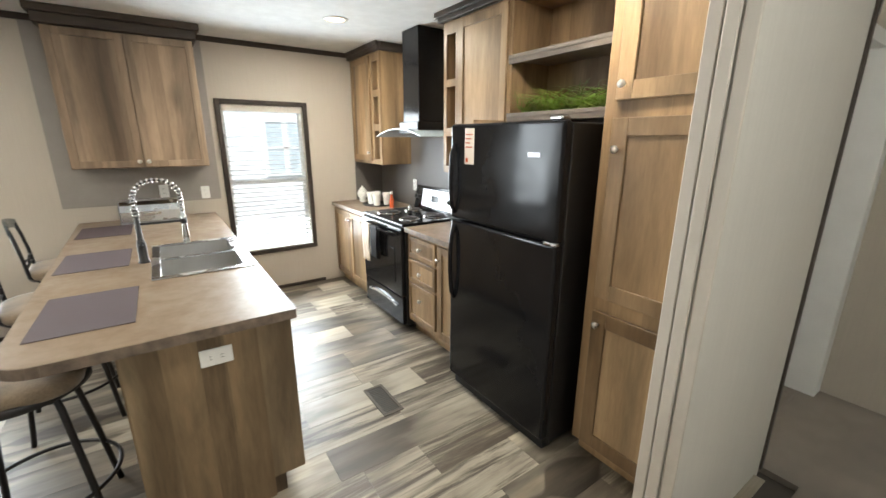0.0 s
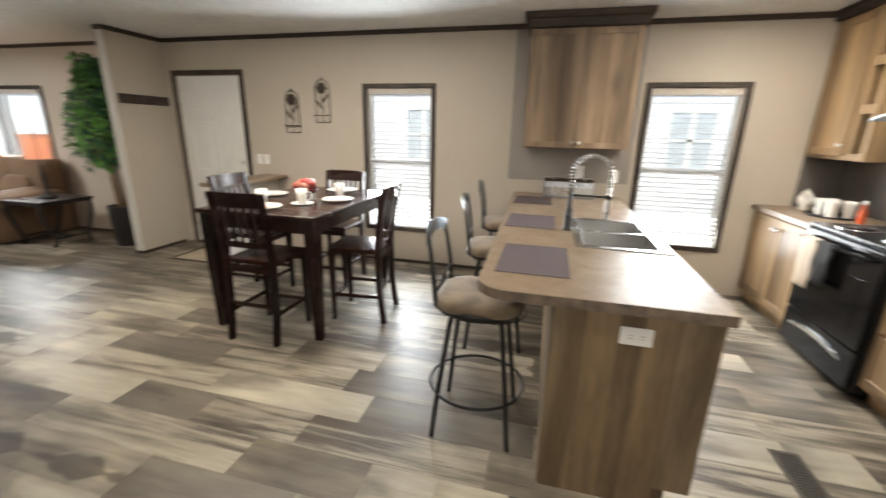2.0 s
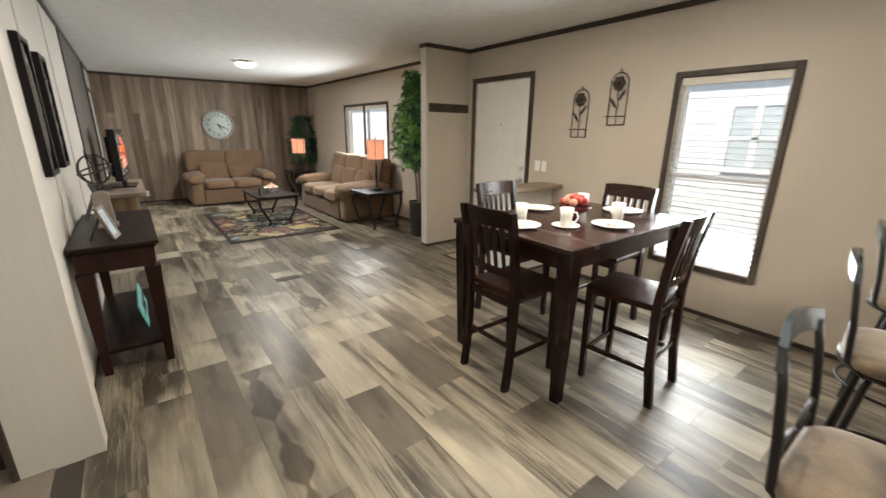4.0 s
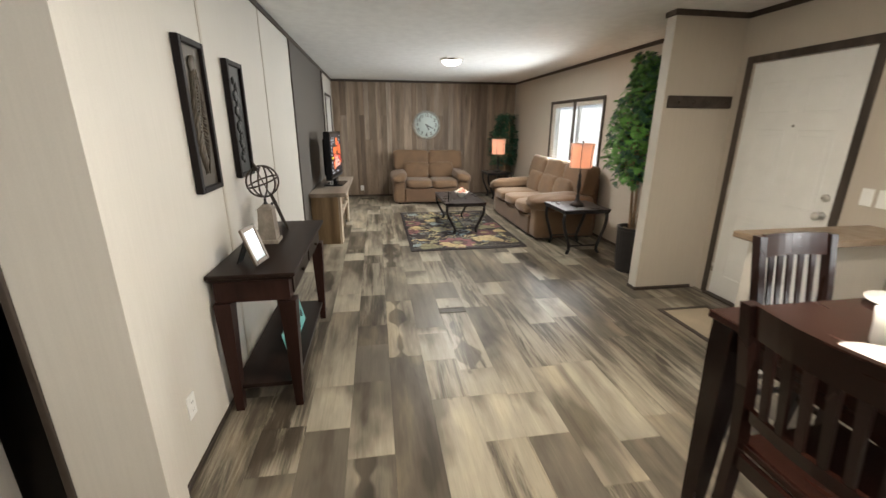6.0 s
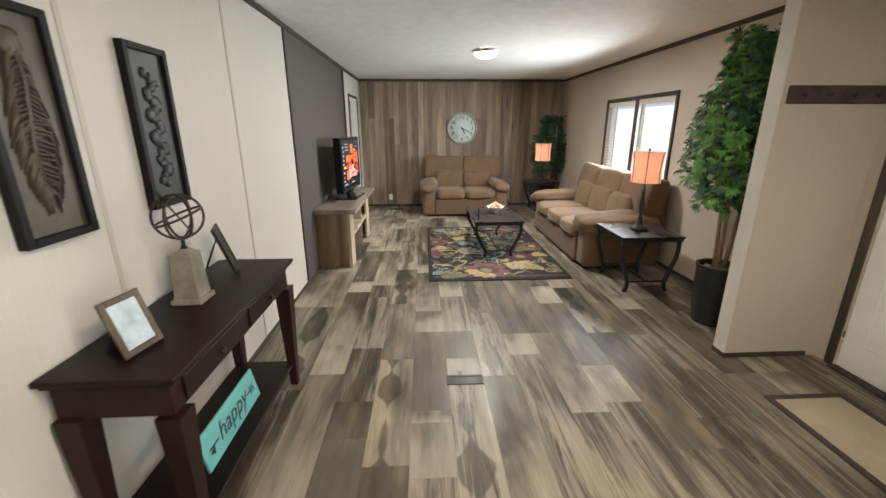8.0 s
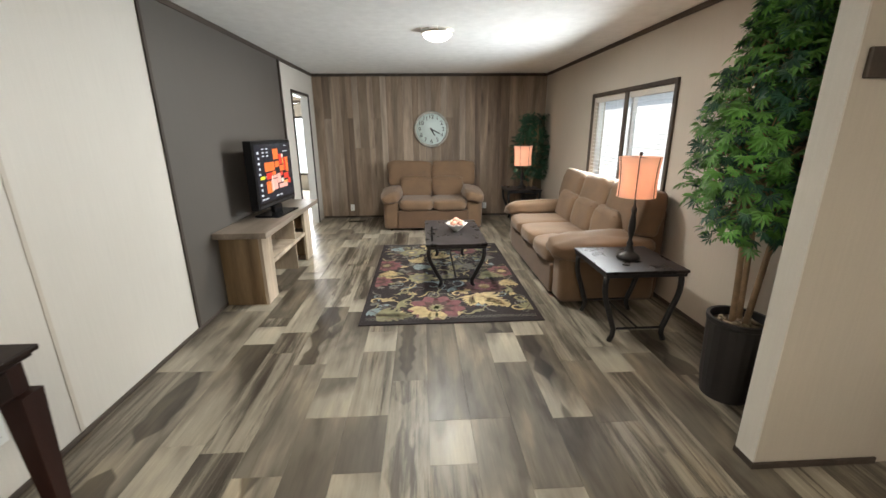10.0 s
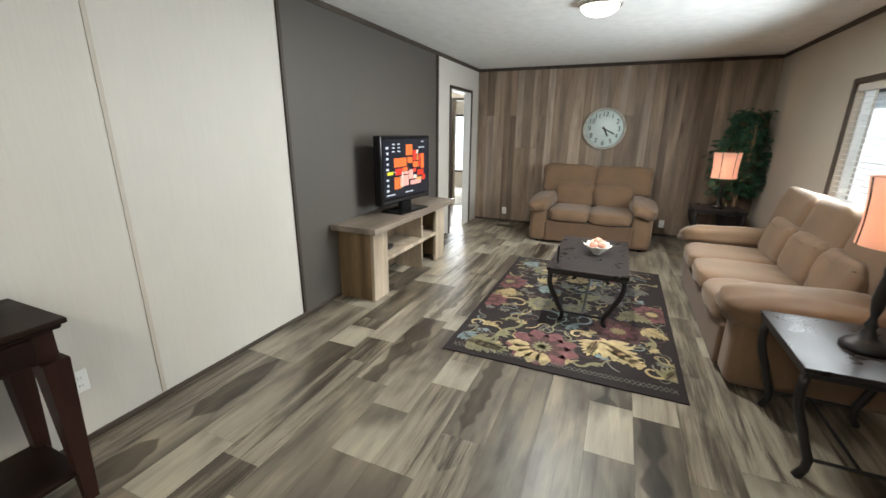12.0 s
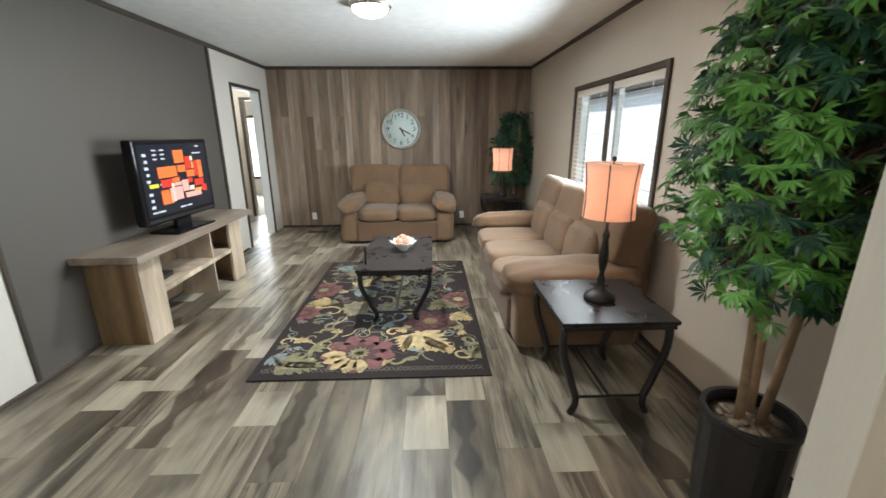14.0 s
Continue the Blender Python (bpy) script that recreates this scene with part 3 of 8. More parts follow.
def blind(x0, x1, ztop, zbot, tilt, label, depth=0.046):
    """A raised or lowered blind of thin slats in the opening of a window."""
    ob = thing("window_blind", label, "blind", "window blinds", at=((x0 + x1) / 2, NORTH + 0.022, zbot))
    w = (x1 - x0) / 2 - 0.008
    h = ztop - zbot
    boxes("headrail", [((-w, -0.020, h - 0.06), (w, 0.020, h - 0.002))], M_VALANCE, ob, 0.003)
    boxes("bottom_rail", [((-w, -0.022, 0.004), (w, 0.022, 0.026))], M_SLAT, ob, 0.003)
    n = int((h - 0.09) / 0.045)
    bm = bmesh.new()
    box(bm, (-w, -depth / 2, -0.0014), (w, depth / 2, 0.0014))
    me = mesh_of("slat", bm, M_SLAT)
    for i in range(n):
        s = new("slat", me)
        s.parent = ob
        s.matrix_basis = pose(0, 0.001, 0.05 + i * 0.045, tilt, 0, 0)
    for x in (-w * 0.6, w * 0.6):
        boxes("cord", [((x - 0.0015, -0.026, 0.02), (x + 0.0015, -0.024, h - 0.06))], M_SLAT, ob)
    return ob


window("window_1", WIN_K, "tall window in a dark brown frame with a white blind in the kitchen", 1, "rail")
window("window_2", WIN_D, "tall window in a dark brown frame behind the dining table", 1, "rail")
window("window_3", WIN_L, "wide double window in a dark brown frame above the tan sofa", 2, "post")
blind(WIN_K[0], WIN_K[1], 1.89, 0.46, 4, "white horizontal slat blind, half open, in a dark-framed window")
blind(WIN_D[0], WIN_D[1], 1.895, 0.42, 4, "white horizontal slat blind, half open, in a dark-framed window")
blind(WIN_L[0], -7.59, 1.90, 0.93, 2, "white horizontal slat blind, open, in half of a double window", 0.026)
blind(-7.53, WIN_L[1], 1.90, 0.93, 2, "white horizontal slat blind, open, in half of a double window", 0.026)


# ---- more materials ----
M_WOOD = timber("rustic_cabinet_wood", [(0.25, 0.163, 0.085), (0.325, 0.222, 0.123)], "z", 0.42, streak=0.7, contrast=0.34, blotch=0.12, boards=0.14, board_tone=0.12)
M_WOODY = timber("rustic_cabinet_wood_level", [(0.30, 0.205, 0.125), (0.40, 0.285, 0.185)], "x", 0.40, streak=0.6, contrast=0.35)
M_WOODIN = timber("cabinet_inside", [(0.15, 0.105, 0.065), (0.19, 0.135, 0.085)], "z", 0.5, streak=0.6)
M_BARWOOD = timber("grey_brown_board", [(0.285, 0.205, 0.122), (0.38, 0.275, 0.175), (0.225, 0.158, 0.092), (0.31, 0.232, 0.145)], "z", 0.45, streak=0.9, contrast=0.48, blotch=0.12, boards=0.13, board_tone=0.25)
M_RUSTIC = timber("blotched_rustic_board", [(0.30, 0.215, 0.145), (0.345, 0.255, 0.175)], "z", 0.48, streak=0.62, contrast=0.45, blotch=0.2, boards=0.085, board_tone=0.2)
M_OAKPALE = timber("pale_oak_board", [(0.47, 0.385, 0.29), (0.52, 0.43, 0.33)], "z", 0.5, streak=0.7, contrast=0.25)
M_GREYTOP = timber("grey_oak_top", [(0.25, 0.205, 0.165), (0.30, 0.25, 0.205)], "x", 0.42, streak=0.8, contrast=0.4)
M_SHELFEDGE = timber("grey_shelf_edge", [(0.15, 0.125, 0.10), (0.19, 0.155, 0.125)], "x", 0.5)
M_ESPRESSO = timber("espresso_wood", [(0.020, 0.008, 0.006), (0.028, 0.011, 0.008)], "x", 0.22, 0.3, knots=False, contrast=0.3)
M_ESPZ = timber("espresso_wood_upright", [(0.015, 0.007, 0.006), (0.021, 0.009, 0.007)], "z", 0.28, 0.25, knots=False, contrast=0.3)
M_CONSOLE = timber("dark_walnut", [(0.015, 0.008, 0.006), (0.020, 0.011, 0.008)], "x", 0.40, 0.13, knots=False, contrast=0.3)
M_CONSZ = timber("dark_walnut_upright", [(0.024, 0.010, 0.008), (0.030, 0.013, 0.010)], "z", 0.45, 0.15, knots=False, contrast=0.3)
M_BLACK = plain("black_gloss_enamel", (0.010, 0.010, 0.011), 0.13, vary=0.1)
M_BLACK.node_tree.nodes["Principled BSDF"].inputs["Specular IOR Level"].default_value = 0.22
M_BLACKM = plain("black_satin", (0.014, 0.014, 0.015), 0.4, vary=0.15)
M_IRON = plain("dark_iron", (0.022, 0.021, 0.022), 0.42, 0.35, vary=0.2, grain=90, relief=0.1)
M_BRONZE = plain("aged_bronze", (0.055, 0.04, 0.03), 0.45, 0.5, vary=0.3, grain=80, relief=0.2)
M_STEEL = plain("brushed_steel", (0.62, 0.63, 0.64), 0.26, 1.0, vary=0.06, grain=120)
M_STEELD = plain("dark_brushed_steel", (0.36, 0.36, 0.37), 0.34, 1.0, vary=0.08, grain=120)
M_BOWL = plain("satin_steel_bowl", (0.60, 0.59, 0.57), 0.36, 1.0, vary=0.08, grain=120)
M_NICKEL = plain("satin_nickel", (0.72, 0.70, 0.66), 0.3, 1.0, vary=0.04)
M_TOWEL = plain("beige_towel", (0.55, 0.45, 0.33), 0.9, vary=0.1, relief=0.6, grain=180, sheen=0.4)
M_TOWELB = plain("black_towel", (0.02, 0.02, 0.022), 0.9, vary=0.1, relief=0.6, grain=180)
M_CERAMIC = plain("white_ceramic", (0.80, 0.79, 0.75), 0.16, vary=0.02)
M_SUEDE = plain("tan_microfibre", (0.148, 0.088, 0.048), 0.85, vary=0.16, scale=5, relief=0.35, grain=220, sheen=0.15)
M_SUEDED = plain("brown_microfibre", (0.115, 0.066, 0.037), 0.88, vary=0.15, scale=5, relief=0.35, grain=220, sheen=0.1)
M_SEATPAD = plain("mottled_suede", (0.235, 0.175, 0.115), 0.7, vary=0.5, scale=7, relief=0.3, grain=150, sheen=0.3)
M_MAT = plain("woven_mauve_mat", (0.075, 0.054, 0.060), 0.8, vary=0.08, relief=0.8, grain=300)
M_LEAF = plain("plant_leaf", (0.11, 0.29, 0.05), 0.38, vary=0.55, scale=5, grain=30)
# deep green: painted shade inside the tall crown, own tone of the corner tree
M_LEAFD = plain("plant_leaf_deep_shaded", (0.022, 0.085, 0.045), 0.45, vary=0.45, scale=6, grain=30)
M_TRUNK = plain("plant_trunk", (0.26, 0.17, 0.10), 0.8, vary=0.3, scale=12, relief=0.8, grain=60)
M_POT = plain("black_ribbed_pot", (0.018, 0.016, 0.017), 0.45, vary=0.25)
M_MOSS = plain("wood_chip_mulch", (0.26, 0.20, 0.14), 0.9, vary=0.4, scale=30, relief=1.0, grain=90)
M_TOPBLACK = plain("dark_slate_top", (0.03, 0.026, 0.026), 0.30, vary=0.25, scale=8)
M_TOPBLACK.node_tree.nodes["Principled BSDF"].inputs["Specular IOR Level"].default_value = 0.14
M_RUG = plain("rug_ground", (0.019, 0.013, 0.014), 0.95, vary=0.25, relief=1.0, grain=420)
M_TEAL = plain("teal_painted_board", (0.16, 0.50, 0.50), 0.5, vary=0.08)
M_STONE = plain("weathered_plinth", (0.22, 0.19, 0.155), 0.8, vary=0.3, scale=14, relief=0.6)
M_FRAMEBLK = plain("black_brown_frame", (0.009, 0.006, 0.006), 0.5, vary=0.2)
M_FRAMEBLK.node_tree.nodes["Principled BSDF"].inputs["Specular IOR Level"].default_value = 0.2
M_ART = plain("embossed_panel", (0.088, 0.072, 0.052), 0.45, 0.2, vary=0.25, scale=10, relief=0.4)
M_ARTD = plain("embossed_panel_slate", (0.045, 0.048, 0.045), 0.42, 0.2, vary=0.3, scale=10, relief=0.4)
M_PEWTER = plain("pewter_frame", (0.13, 0.10, 0.07), 0.4, 0.3, vary=0.25)
M_ROSE = plain("rose_potpourri", (0.62, 0.30, 0.22), 0.7, vary=0.25, scale=20)
M_IVORY = plain("ivory_potpourri", (0.70, 0.60, 0.42), 0.7, vary=0.2, scale=20)
M_RED = plain("red_fruit", (0.42, 0.045, 0.035), 0.35, vary=0.3, scale=15)
M_GLASSR = plain("ruby_glass", (0.10, 0.015, 0.015), 0.1, vary=0.2)
M_ORANGE = plain("orange_sauce", (0.55, 0.10, 0.03), 0.2, vary=0.1)
M_STICKER = plain("energy_label", (0.74, 0.66, 0.56), 0.6, vary=0.04)
M_TAN = plain("tan_linoleum", (0.42, 0.35, 0.255), 0.5, vary=0.1)
M_VENT = plain("brown_register", (0.065, 0.055, 0.040), 0.55, 0.1, vary=0.1)
M_SHADE = plain("fabric_shade", (0.68, 0.46, 0.38), 0.8, vary=0.08, relief=0.3, grain=200, emit=(1.0, 0.50, 0.34), glow=0.22)
M_SHADE2 = plain("fabric_shade_far", (0.62, 0.36, 0.28), 0.8, vary=0.06, relief=0.3, grain=200, emit=(1.0, 0.56, 0.42), glow=0.40)
for _m in (M_SHADE, M_SHADE2):
    _nt = _m.node_tree
    _thin = add(_nt, "ShaderNodeBsdfTranslucent", Color=(0.95, 0.74, 0.62, 1))
    _both = add(_nt, "ShaderNodeMixShader", Fac=0.45)
    _nt.links.new(_nt.nodes["Principled BSDF"].outputs[0], _both.inputs[1])
    _nt.links.new(_thin.outputs[0], _both.inputs[2])
    _nt.links.new(_both.outputs[0], _nt.nodes["Material Output"].inputs[0])
M_DOME = plain("lit_glass_dome", (0.9, 0.88, 0.82), 0.4, vary=0.0, emit=(1.0, 0.94, 0.84), glow=5.0)
M_DOWN = plain("lit_lens", (0.9, 0.8, 0.6), 0.4, vary=0.0, emit=(1.0, 0.66, 0.40), glow=4.5)
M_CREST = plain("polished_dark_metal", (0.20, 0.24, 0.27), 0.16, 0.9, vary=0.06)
M_RIM = plain("weathered_grey_rim", (0.40, 0.39, 0.35), 0.55, vary=0.25, scale=14)
M_DIAL = plain("clock_face", (0.62, 0.72, 0.70), 0.5, vary=0.05)
M_INK = plain("black_ink", (0.02, 0.02, 0.02), 0.5)
M_CHROME = plain("chrome", (0.8, 0.8, 0.8), 0.1, 1.0, vary=0.02)
M_BURNER = plain("burner_coil", (0.05, 0.045, 0.045), 0.5, 0.5)


def laminate():
    """Tan stone-print worktop with rusty clouds."""
    mat, nt, p = nodes_of("stone_print_laminate")
    mp = coords(nt)
    a, b = add(nt, "ShaderNodeTexNoise", Scale=4.0, Detail=6.0, Roughness=0.65, Distortion=0.8), add(nt, "ShaderNodeTexNoise", Scale=15.0, Detail=5.0, Roughness=0.6)
    for n in (a, b):
        nt.links.new(mp.outputs[0], n.inputs["Vector"])
    r1 = ramp(nt, a.outputs[0], ((0.3, (0.19, 0.135, 0.087)), (0.5, (0.235, 0.175, 0.12)), (0.7, (0.285, 0.23, 0.17))))
    r2 = ramp(nt, b.outputs[0], ((0.34, (0.90, 0.87, 0.84)), (0.55, (1, 1, 1)), (0.75, (1.06, 1.05, 1.04))))
    nt.links.new(mix(nt, r1.outputs[0], r2.outputs[0], 1.0, "MULTIPLY"), p.inputs["Base Color"])
    r3 = ramp(nt, b.outputs[0], ((0.3, (0.46,) * 3), (0.7, (0.36,) * 3)))
    nt.links.new(r3.outputs[0], p.inputs["Roughness"])
    return mat


M_LAM = laminate()
M_LAMEDGE = plain("laminate_edge", (0.19, 0.145, 0.11), 0.4, vary=0.35, scale=22)


def puff(bm, centre, size, power=0.35, n=20, m=None, wrinkle=0.0, seed=0.0):
    """A soft cushion: a box with generously rounded, slightly creased sides."""
    def c(w, e):
        v = math.cos(w)
        return math.copysign(abs(v) ** e, v)

    def s(w, e):
        v = math.sin(w)
        return math.copysign(abs(v) ** e, v)
    rows, half = [], n // 2
    for i in range(1, half):
        u = -PI / 2 + PI * i / half
        row = []
        for k in range(n):
            w = -PI + 2 * PI * k / n
            q = Vector((c(u, power) * c(w, power), c(u, power) * s(w, power), s(u, power)))
            if wrinkle:
                q *= 1 + wrinkle * noise.noise(Vector((q.x * 2.3 + seed, q.y * 2.3, q.z * 2.3)))
            row.append(bm.verts.new(Vector(centre) + Vector((q.x * size[0] / 2, q.y * size[1] / 2, q.z * size[2] / 2))))
        rows.append(row)
    lo, hi = bm.verts.new(Vector(centre) - Vector((0, 0, size[2] / 2))), bm.verts.new(Vector(centre) + Vector((0, 0, size[2] / 2)))
    for a, b in zip(rows, rows[1:]):
        for k in range(n):
            bm.faces.new((a[k], a[(k + 1) % n], b[(k + 1) % n], b[k])).smooth = True
    for k in range(n):
        bm.faces.new((lo, rows[0][(k + 1) % n], rows[0][k])).smooth = True
        bm.faces.new((hi, rows[-1][k], rows[-1][(k + 1) % n])).smooth = True
    verts = [v for r in rows for v in r] + [lo, hi]
    if m is not None:
        bmesh.ops.transform(bm, matrix=m, verts=verts)
    return verts


def lettering(name, text, size, m, material, parent=None, label="", shear=0.0):
    """Words in the built-in font, as a thin flat mesh."""
    cu = bpy.data.curves.new(name, "FONT")
    cu.body, cu.size, cu.extrude, cu.align_x, cu.align_y, cu.shear = text, size, 0.0006, "CENTER", "CENTER", shear
    tmp = bpy.data.objects.new(name, cu)
    me = bpy.data.meshes.new_from_object(tmp)
    bpy.data.objects.remove(tmp)
    bpy.data.curves.remove(cu)
    me.materials.clear()
    me.materials.append(material)
    ob = new(name, me)
    ob.parent, ob.matrix_basis = parent, m
    return tagged(ob, label)


# ---- doors ----
def casing_thing(name, x0, x1, z1, y, side, mat, w=0.055, d=0.016):
    return setting(name, case_opening(name, x0, x1, z1, y, side, w, d), mat, 0.003)


casing_thing("trim_front_door", DOOR_F[0], DOOR_F[1], DOOR_F[3], NORTH, -1, M_TRIMZ)
casing_thing("trim_back_door", DOOR_B[0], DOOR_B[1], DOOR_B[3], SOUTH, 1, M_TRIMZ, 0.04)
setting("jamb_back_door", [((DOOR_B[0], SOUTH - 0.11, 0), (DOOR_B[0] + 0.02, SOUTH, DOOR_B[3])), ((DOOR_B[1] - 0.02, SOUTH - 0.11, 0), (DOOR_B[1], SOUTH, DOOR_B[3])), ((DOOR_B[0] + 0.02, SOUTH - 0.11, DOOR_B[3] - 0.02), (DOOR_B[1] - 0.02, SOUTH, DOOR_B[3]))], M_WHITE, 0.002)


def panel_door(name, label, w, h, panels, lever, frame_at, turn=0.0):
    """A pressed door: a slab with moulded panels; its face looks along -y, its hinge edge at x=0."""
    ob = tagged(new(name), label, "door", kind="structure")
    ob.matrix_basis = pose(*frame_at, 0, 0, turn)
    piece("slab", lambda b: box(b, (0.003, 0, 0.008), (w - 0.003, 0.042, h), 0.003), M_WHITE, ob)
    for x0, x1, z0, z1 in panels:
        bm = bmesh.new()
        t = 0.016
        for lo, hi in (((x0, -0.005, z0), (x0 + t, 0, z1)), ((x1 - t, -0.005, z0), (x1, 0, z1)), ((x0 + t, -0.005, z0), (x1 - t, 0, z0 + t)), ((x0 + t, -0.005, z1 - t), (x1 - t, 0, z1))):
            box(bm, lo, hi, 0.004)
        box(bm, (x0 + 0.045, -0.004, z0 + 0.045), (x1 - 0.045, 0, z1 - 0.045), 0.004)
        part("door_panel", bm, M_WHITE, ob)
    if lever:
        kx = w - 0.075 if lever > 0 else 0.075
        bm = bmesh.new()
        lathe(bm, [(0.03, 0), (0.03, 0.006), (0.014, 0.012), (0.012, 0.03), (0.027, 0.042), (0.03, 0.058), (0.018, 0.07), (0.0015, 0.072)], 20, pose(kx, 0, 0.93, 90))
        part("door_knob", bm, M_NICKEL, ob, "satin nickel door knob")
        bm = bmesh.new()
        lathe(bm, [(0.028, 0), (0.028, 0.012), (0.02, 0.018), (0.0015, 0.019)], 20, pose(kx, 0, 1.06, 90))
        box(bm, (kx - 0.006, -0.03, 1.045), (kx + 0.006, -0.018, 1.075), 0.002)
        part("deadbolt", bm, M_NICKEL, ob, "satin nickel deadbolt")
    return ob


dw = DOOR_F[1] - DOOR_F[0]
six = [(x0, x1, z0, z1) for x0, x1 in ((0.12, 0.40), (0.49, 0.77)) for z0, z1 in ((0.20, 0.80), (0.94, 1.52), (1.64, 1.88))]
d1 = panel_door("door_1", "white six-panel entry door, shut, with nickel knob and deadbolt", dw, 2.04, six, 1, (DOOR_F[0], NORTH + 0.015, 0))
for z in (0.25, 1.0, 1.8):
    piece("hinge", lambda b: box(b, (-0.004, -0.012, z - 0.05), (0.012, 0.002, z + 0.05), 0.002), M_NICKEL, d1)
piece("peephole", lambda b: lathe(b, [(0.009, 0), (0.009, 0.004), (0.001, 0.005)], 12, pose(0.45, 0, 1.55, 90)), M_BRONZE, d1)
setting("door_sill", [((DOOR_F[0], NORTH - 0.05, 0.0), (DOOR_F[1], NORTH + 0.14, 0.014))], M_TRIM, 0.003)
# the utility room's doorway beyond the passage
setting("trim_utility", [((3.50, 0.57, 0.004), (3.62, 0.76, 2.10)), ((2.58, 0.66, 2.05), (3.50, 0.74, 2.12))], M_WHITE, 0.004)
d2 = panel_door("door_2", "white interior door standing open into a carpeted room", 0.8, 2.03, [], 0, (3.50, 0.80, 0), 100)
piece("hinge", lambda b: box(b, (-0.02, -0.02, 0.93), (0.012, -0.002, 1.03), 0.002), M_NICKEL, d2)
# far doorway inside the den
setting("trim_den_door", [((-11.5, -0.38, 0), (-11.484, -0.33, 2.10)), ((-11.5, 0.36, 0), (-11.484, 0.388, 2.10)), ((-11.5, -0.33, 2.05), (-11.484, 0.36, 2.10))], M_TRIMZ, 0.003)
win4 = tagged(new("window_4"), "bright window in the far bedroom", "window", kind="structure")
win4.matrix_basis = pose(-14.28, -1.1, 0.45)
boxes("window_frame", [((0, -0.60, -0.05), (0.02, -0.55, 1.45)), ((0, 0.55, -0.05), (0.02, 0.60, 1.45)), ((0, -0.55, -0.05), (0.02, 0.55, 0)), ((0, -0.55, 1.40), (0.02, 0.55, 1.45))], M_TRIMZ, win4, 0.003)
g4 = piece("pane", lambda b: box(b, (-0.06, -0.55, 0), (-0.055, 0.55, 1.40)), M_GLASS, win4)
g4.visible_shadow = False

# ---- wall boards of the far wall ----
rng = random.Random(7)
y = SOUTH + 0.013
edges = [y]
while y < NORTH - 0.16:
    y += rng.choice((0.10, 0.125, 0.15, 0.17))
    edges.append(min(y, NORTH))
edges[-1] = NORTH - 0.001
west_boards = []
for a, b in zip(edges, edges[1:]):
    z = 0.035
    while z < H - 0.046:
        z2 = min(H - 0.045, z + rng.choice((1.2, 1.7, 2.4, 2.4, 2.4)))
        if H - 0.045 - z2 < 0.3:
            z2 = H - 0.045
        west_boards.append((a, b, z, z2))
        z = z2
setting("wall_boarding", [((WEST, SOUTH + 0.012, 0), (WEST + 0.006, NORTH, H - 0.045))], M_SUB)


# ---- cabinets ----
def knob(parent, x, z, y=-0.021, mat=None):
    piece("knob", lambda b: lathe(b, [(0.006, 0), (0.006, 0.012), (0.015, 0.018), (0.016, 0.025), (0.010, 0.031), (0.001, 0.032)], 14, pose(x, y, z, 90)), mat or M_NICKEL, parent)


def front(parent, name, x0, x1, z0, z1, kx=None, kz=None, mat=None, rail=0.055, label=""):
    """A framed door or drawer front with a sunk panel, and its knob."""
    mt = mat or M_WOOD
    g = 0.0015
    x0, x1, z0, z1 = x0 + g, x1 - g, z0 + g, z1 - g
    r = min(rail, (z1 - z0) * 0.24, (x1 - x0) * 0.28)
    bm = bmesh.new()
    for lo, hi in (((x0, -0.021, z0), (x0 + r, -0.001, z1)), ((x1 - r, -0.021, z0), (x1, -0.001, z1)), ((x0 + r, -0.021, z0), (x1 - r, -0.001, z0 + r)), ((x0 + r, -0.021, z1 - r), (x1 - r, -0.001, z1))):
        box(bm, lo, hi, 0.002)
    d = part(name, bm, mt, parent, label)
    bm = bmesh.new()
    box(bm, (x0 + r, -0.012, z0 + r), (x1 - r, -0.002, z1 - r))
    part("panel", bm, mt, d)
    if kx is not None:
        knob(d, kx, kz)
    return d


def carcass(parent, w, z0, z1, d, openings=(), toe=0.0, mat=None, inner=None):
    """A cabinet box, its face at y=0, with a face frame left open where openings (x0, x1, z0, z1) are."""
    mt = mat or M_WOOD
    bm = bmesh.new()
    if not openings:
        box(bm, (0, 0, z0 + toe), (w, d, z1), 0.002)
        if toe:
            box(bm, (0.005, 0.06, z0), (w - 0.005, d, z0 + toe))
        return part("body", bm, mt, parent)
    t = 0.016
    for nm, lo, hi in (("side_panel", (0, 0.018, z0 + toe), (t, d, z1)), ("side_panel", (w - t, 0.018, z0 + toe), (w, d, z1)), ("bottom_panel", (t, 0.018, z0 + toe), (w - t, d, z0 + toe + t)), ("top_panel", (t, 0.018, z1 - t), (w - t, d, z1))):
        boxes(nm, [(lo, hi)], mt, parent)
    xs = sorted({0, w, *(v for o in openings for v in o[:2])})
    zs = sorted({z0 + toe, z1, *(v for o in openings for v in o[2:])})
    for a, b in zip(xs, xs[1:]):
        start = None
        for c, e in list(zip(zs, zs[1:])) + [(None, None)]:
            solid = c is not None and not any(o[0] <= a + 1e-6 and b - 1e-6 <= o[1] and o[2] <= c + 1e-6 and e - 1e-6 <= o[3] for o in openings)
            if solid and start is None:
                start = c
            if solid:
                last = e
            if not solid and start is not None:
                box(bm, (a, 0, start), (b, 0.018, last))
                start = None
    for o in openings:
        boxes("shelf", [((o[0], 0.018, o[2] - t), (o[1], d - 0.02, o[2]))], mt, parent)
    body = part("face_frame", bm, mt, parent)
    bm = bmesh.new()
    box(bm, (t, d - 0.012, z0 + toe + t), (w - t, d - 0.002, z1 - t))
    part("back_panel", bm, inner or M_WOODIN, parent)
    return body


def face_west(x, y):
    """The pose of a cabinet whose face looks west; its own x runs south from y."""
    return (x, y, 0), -90


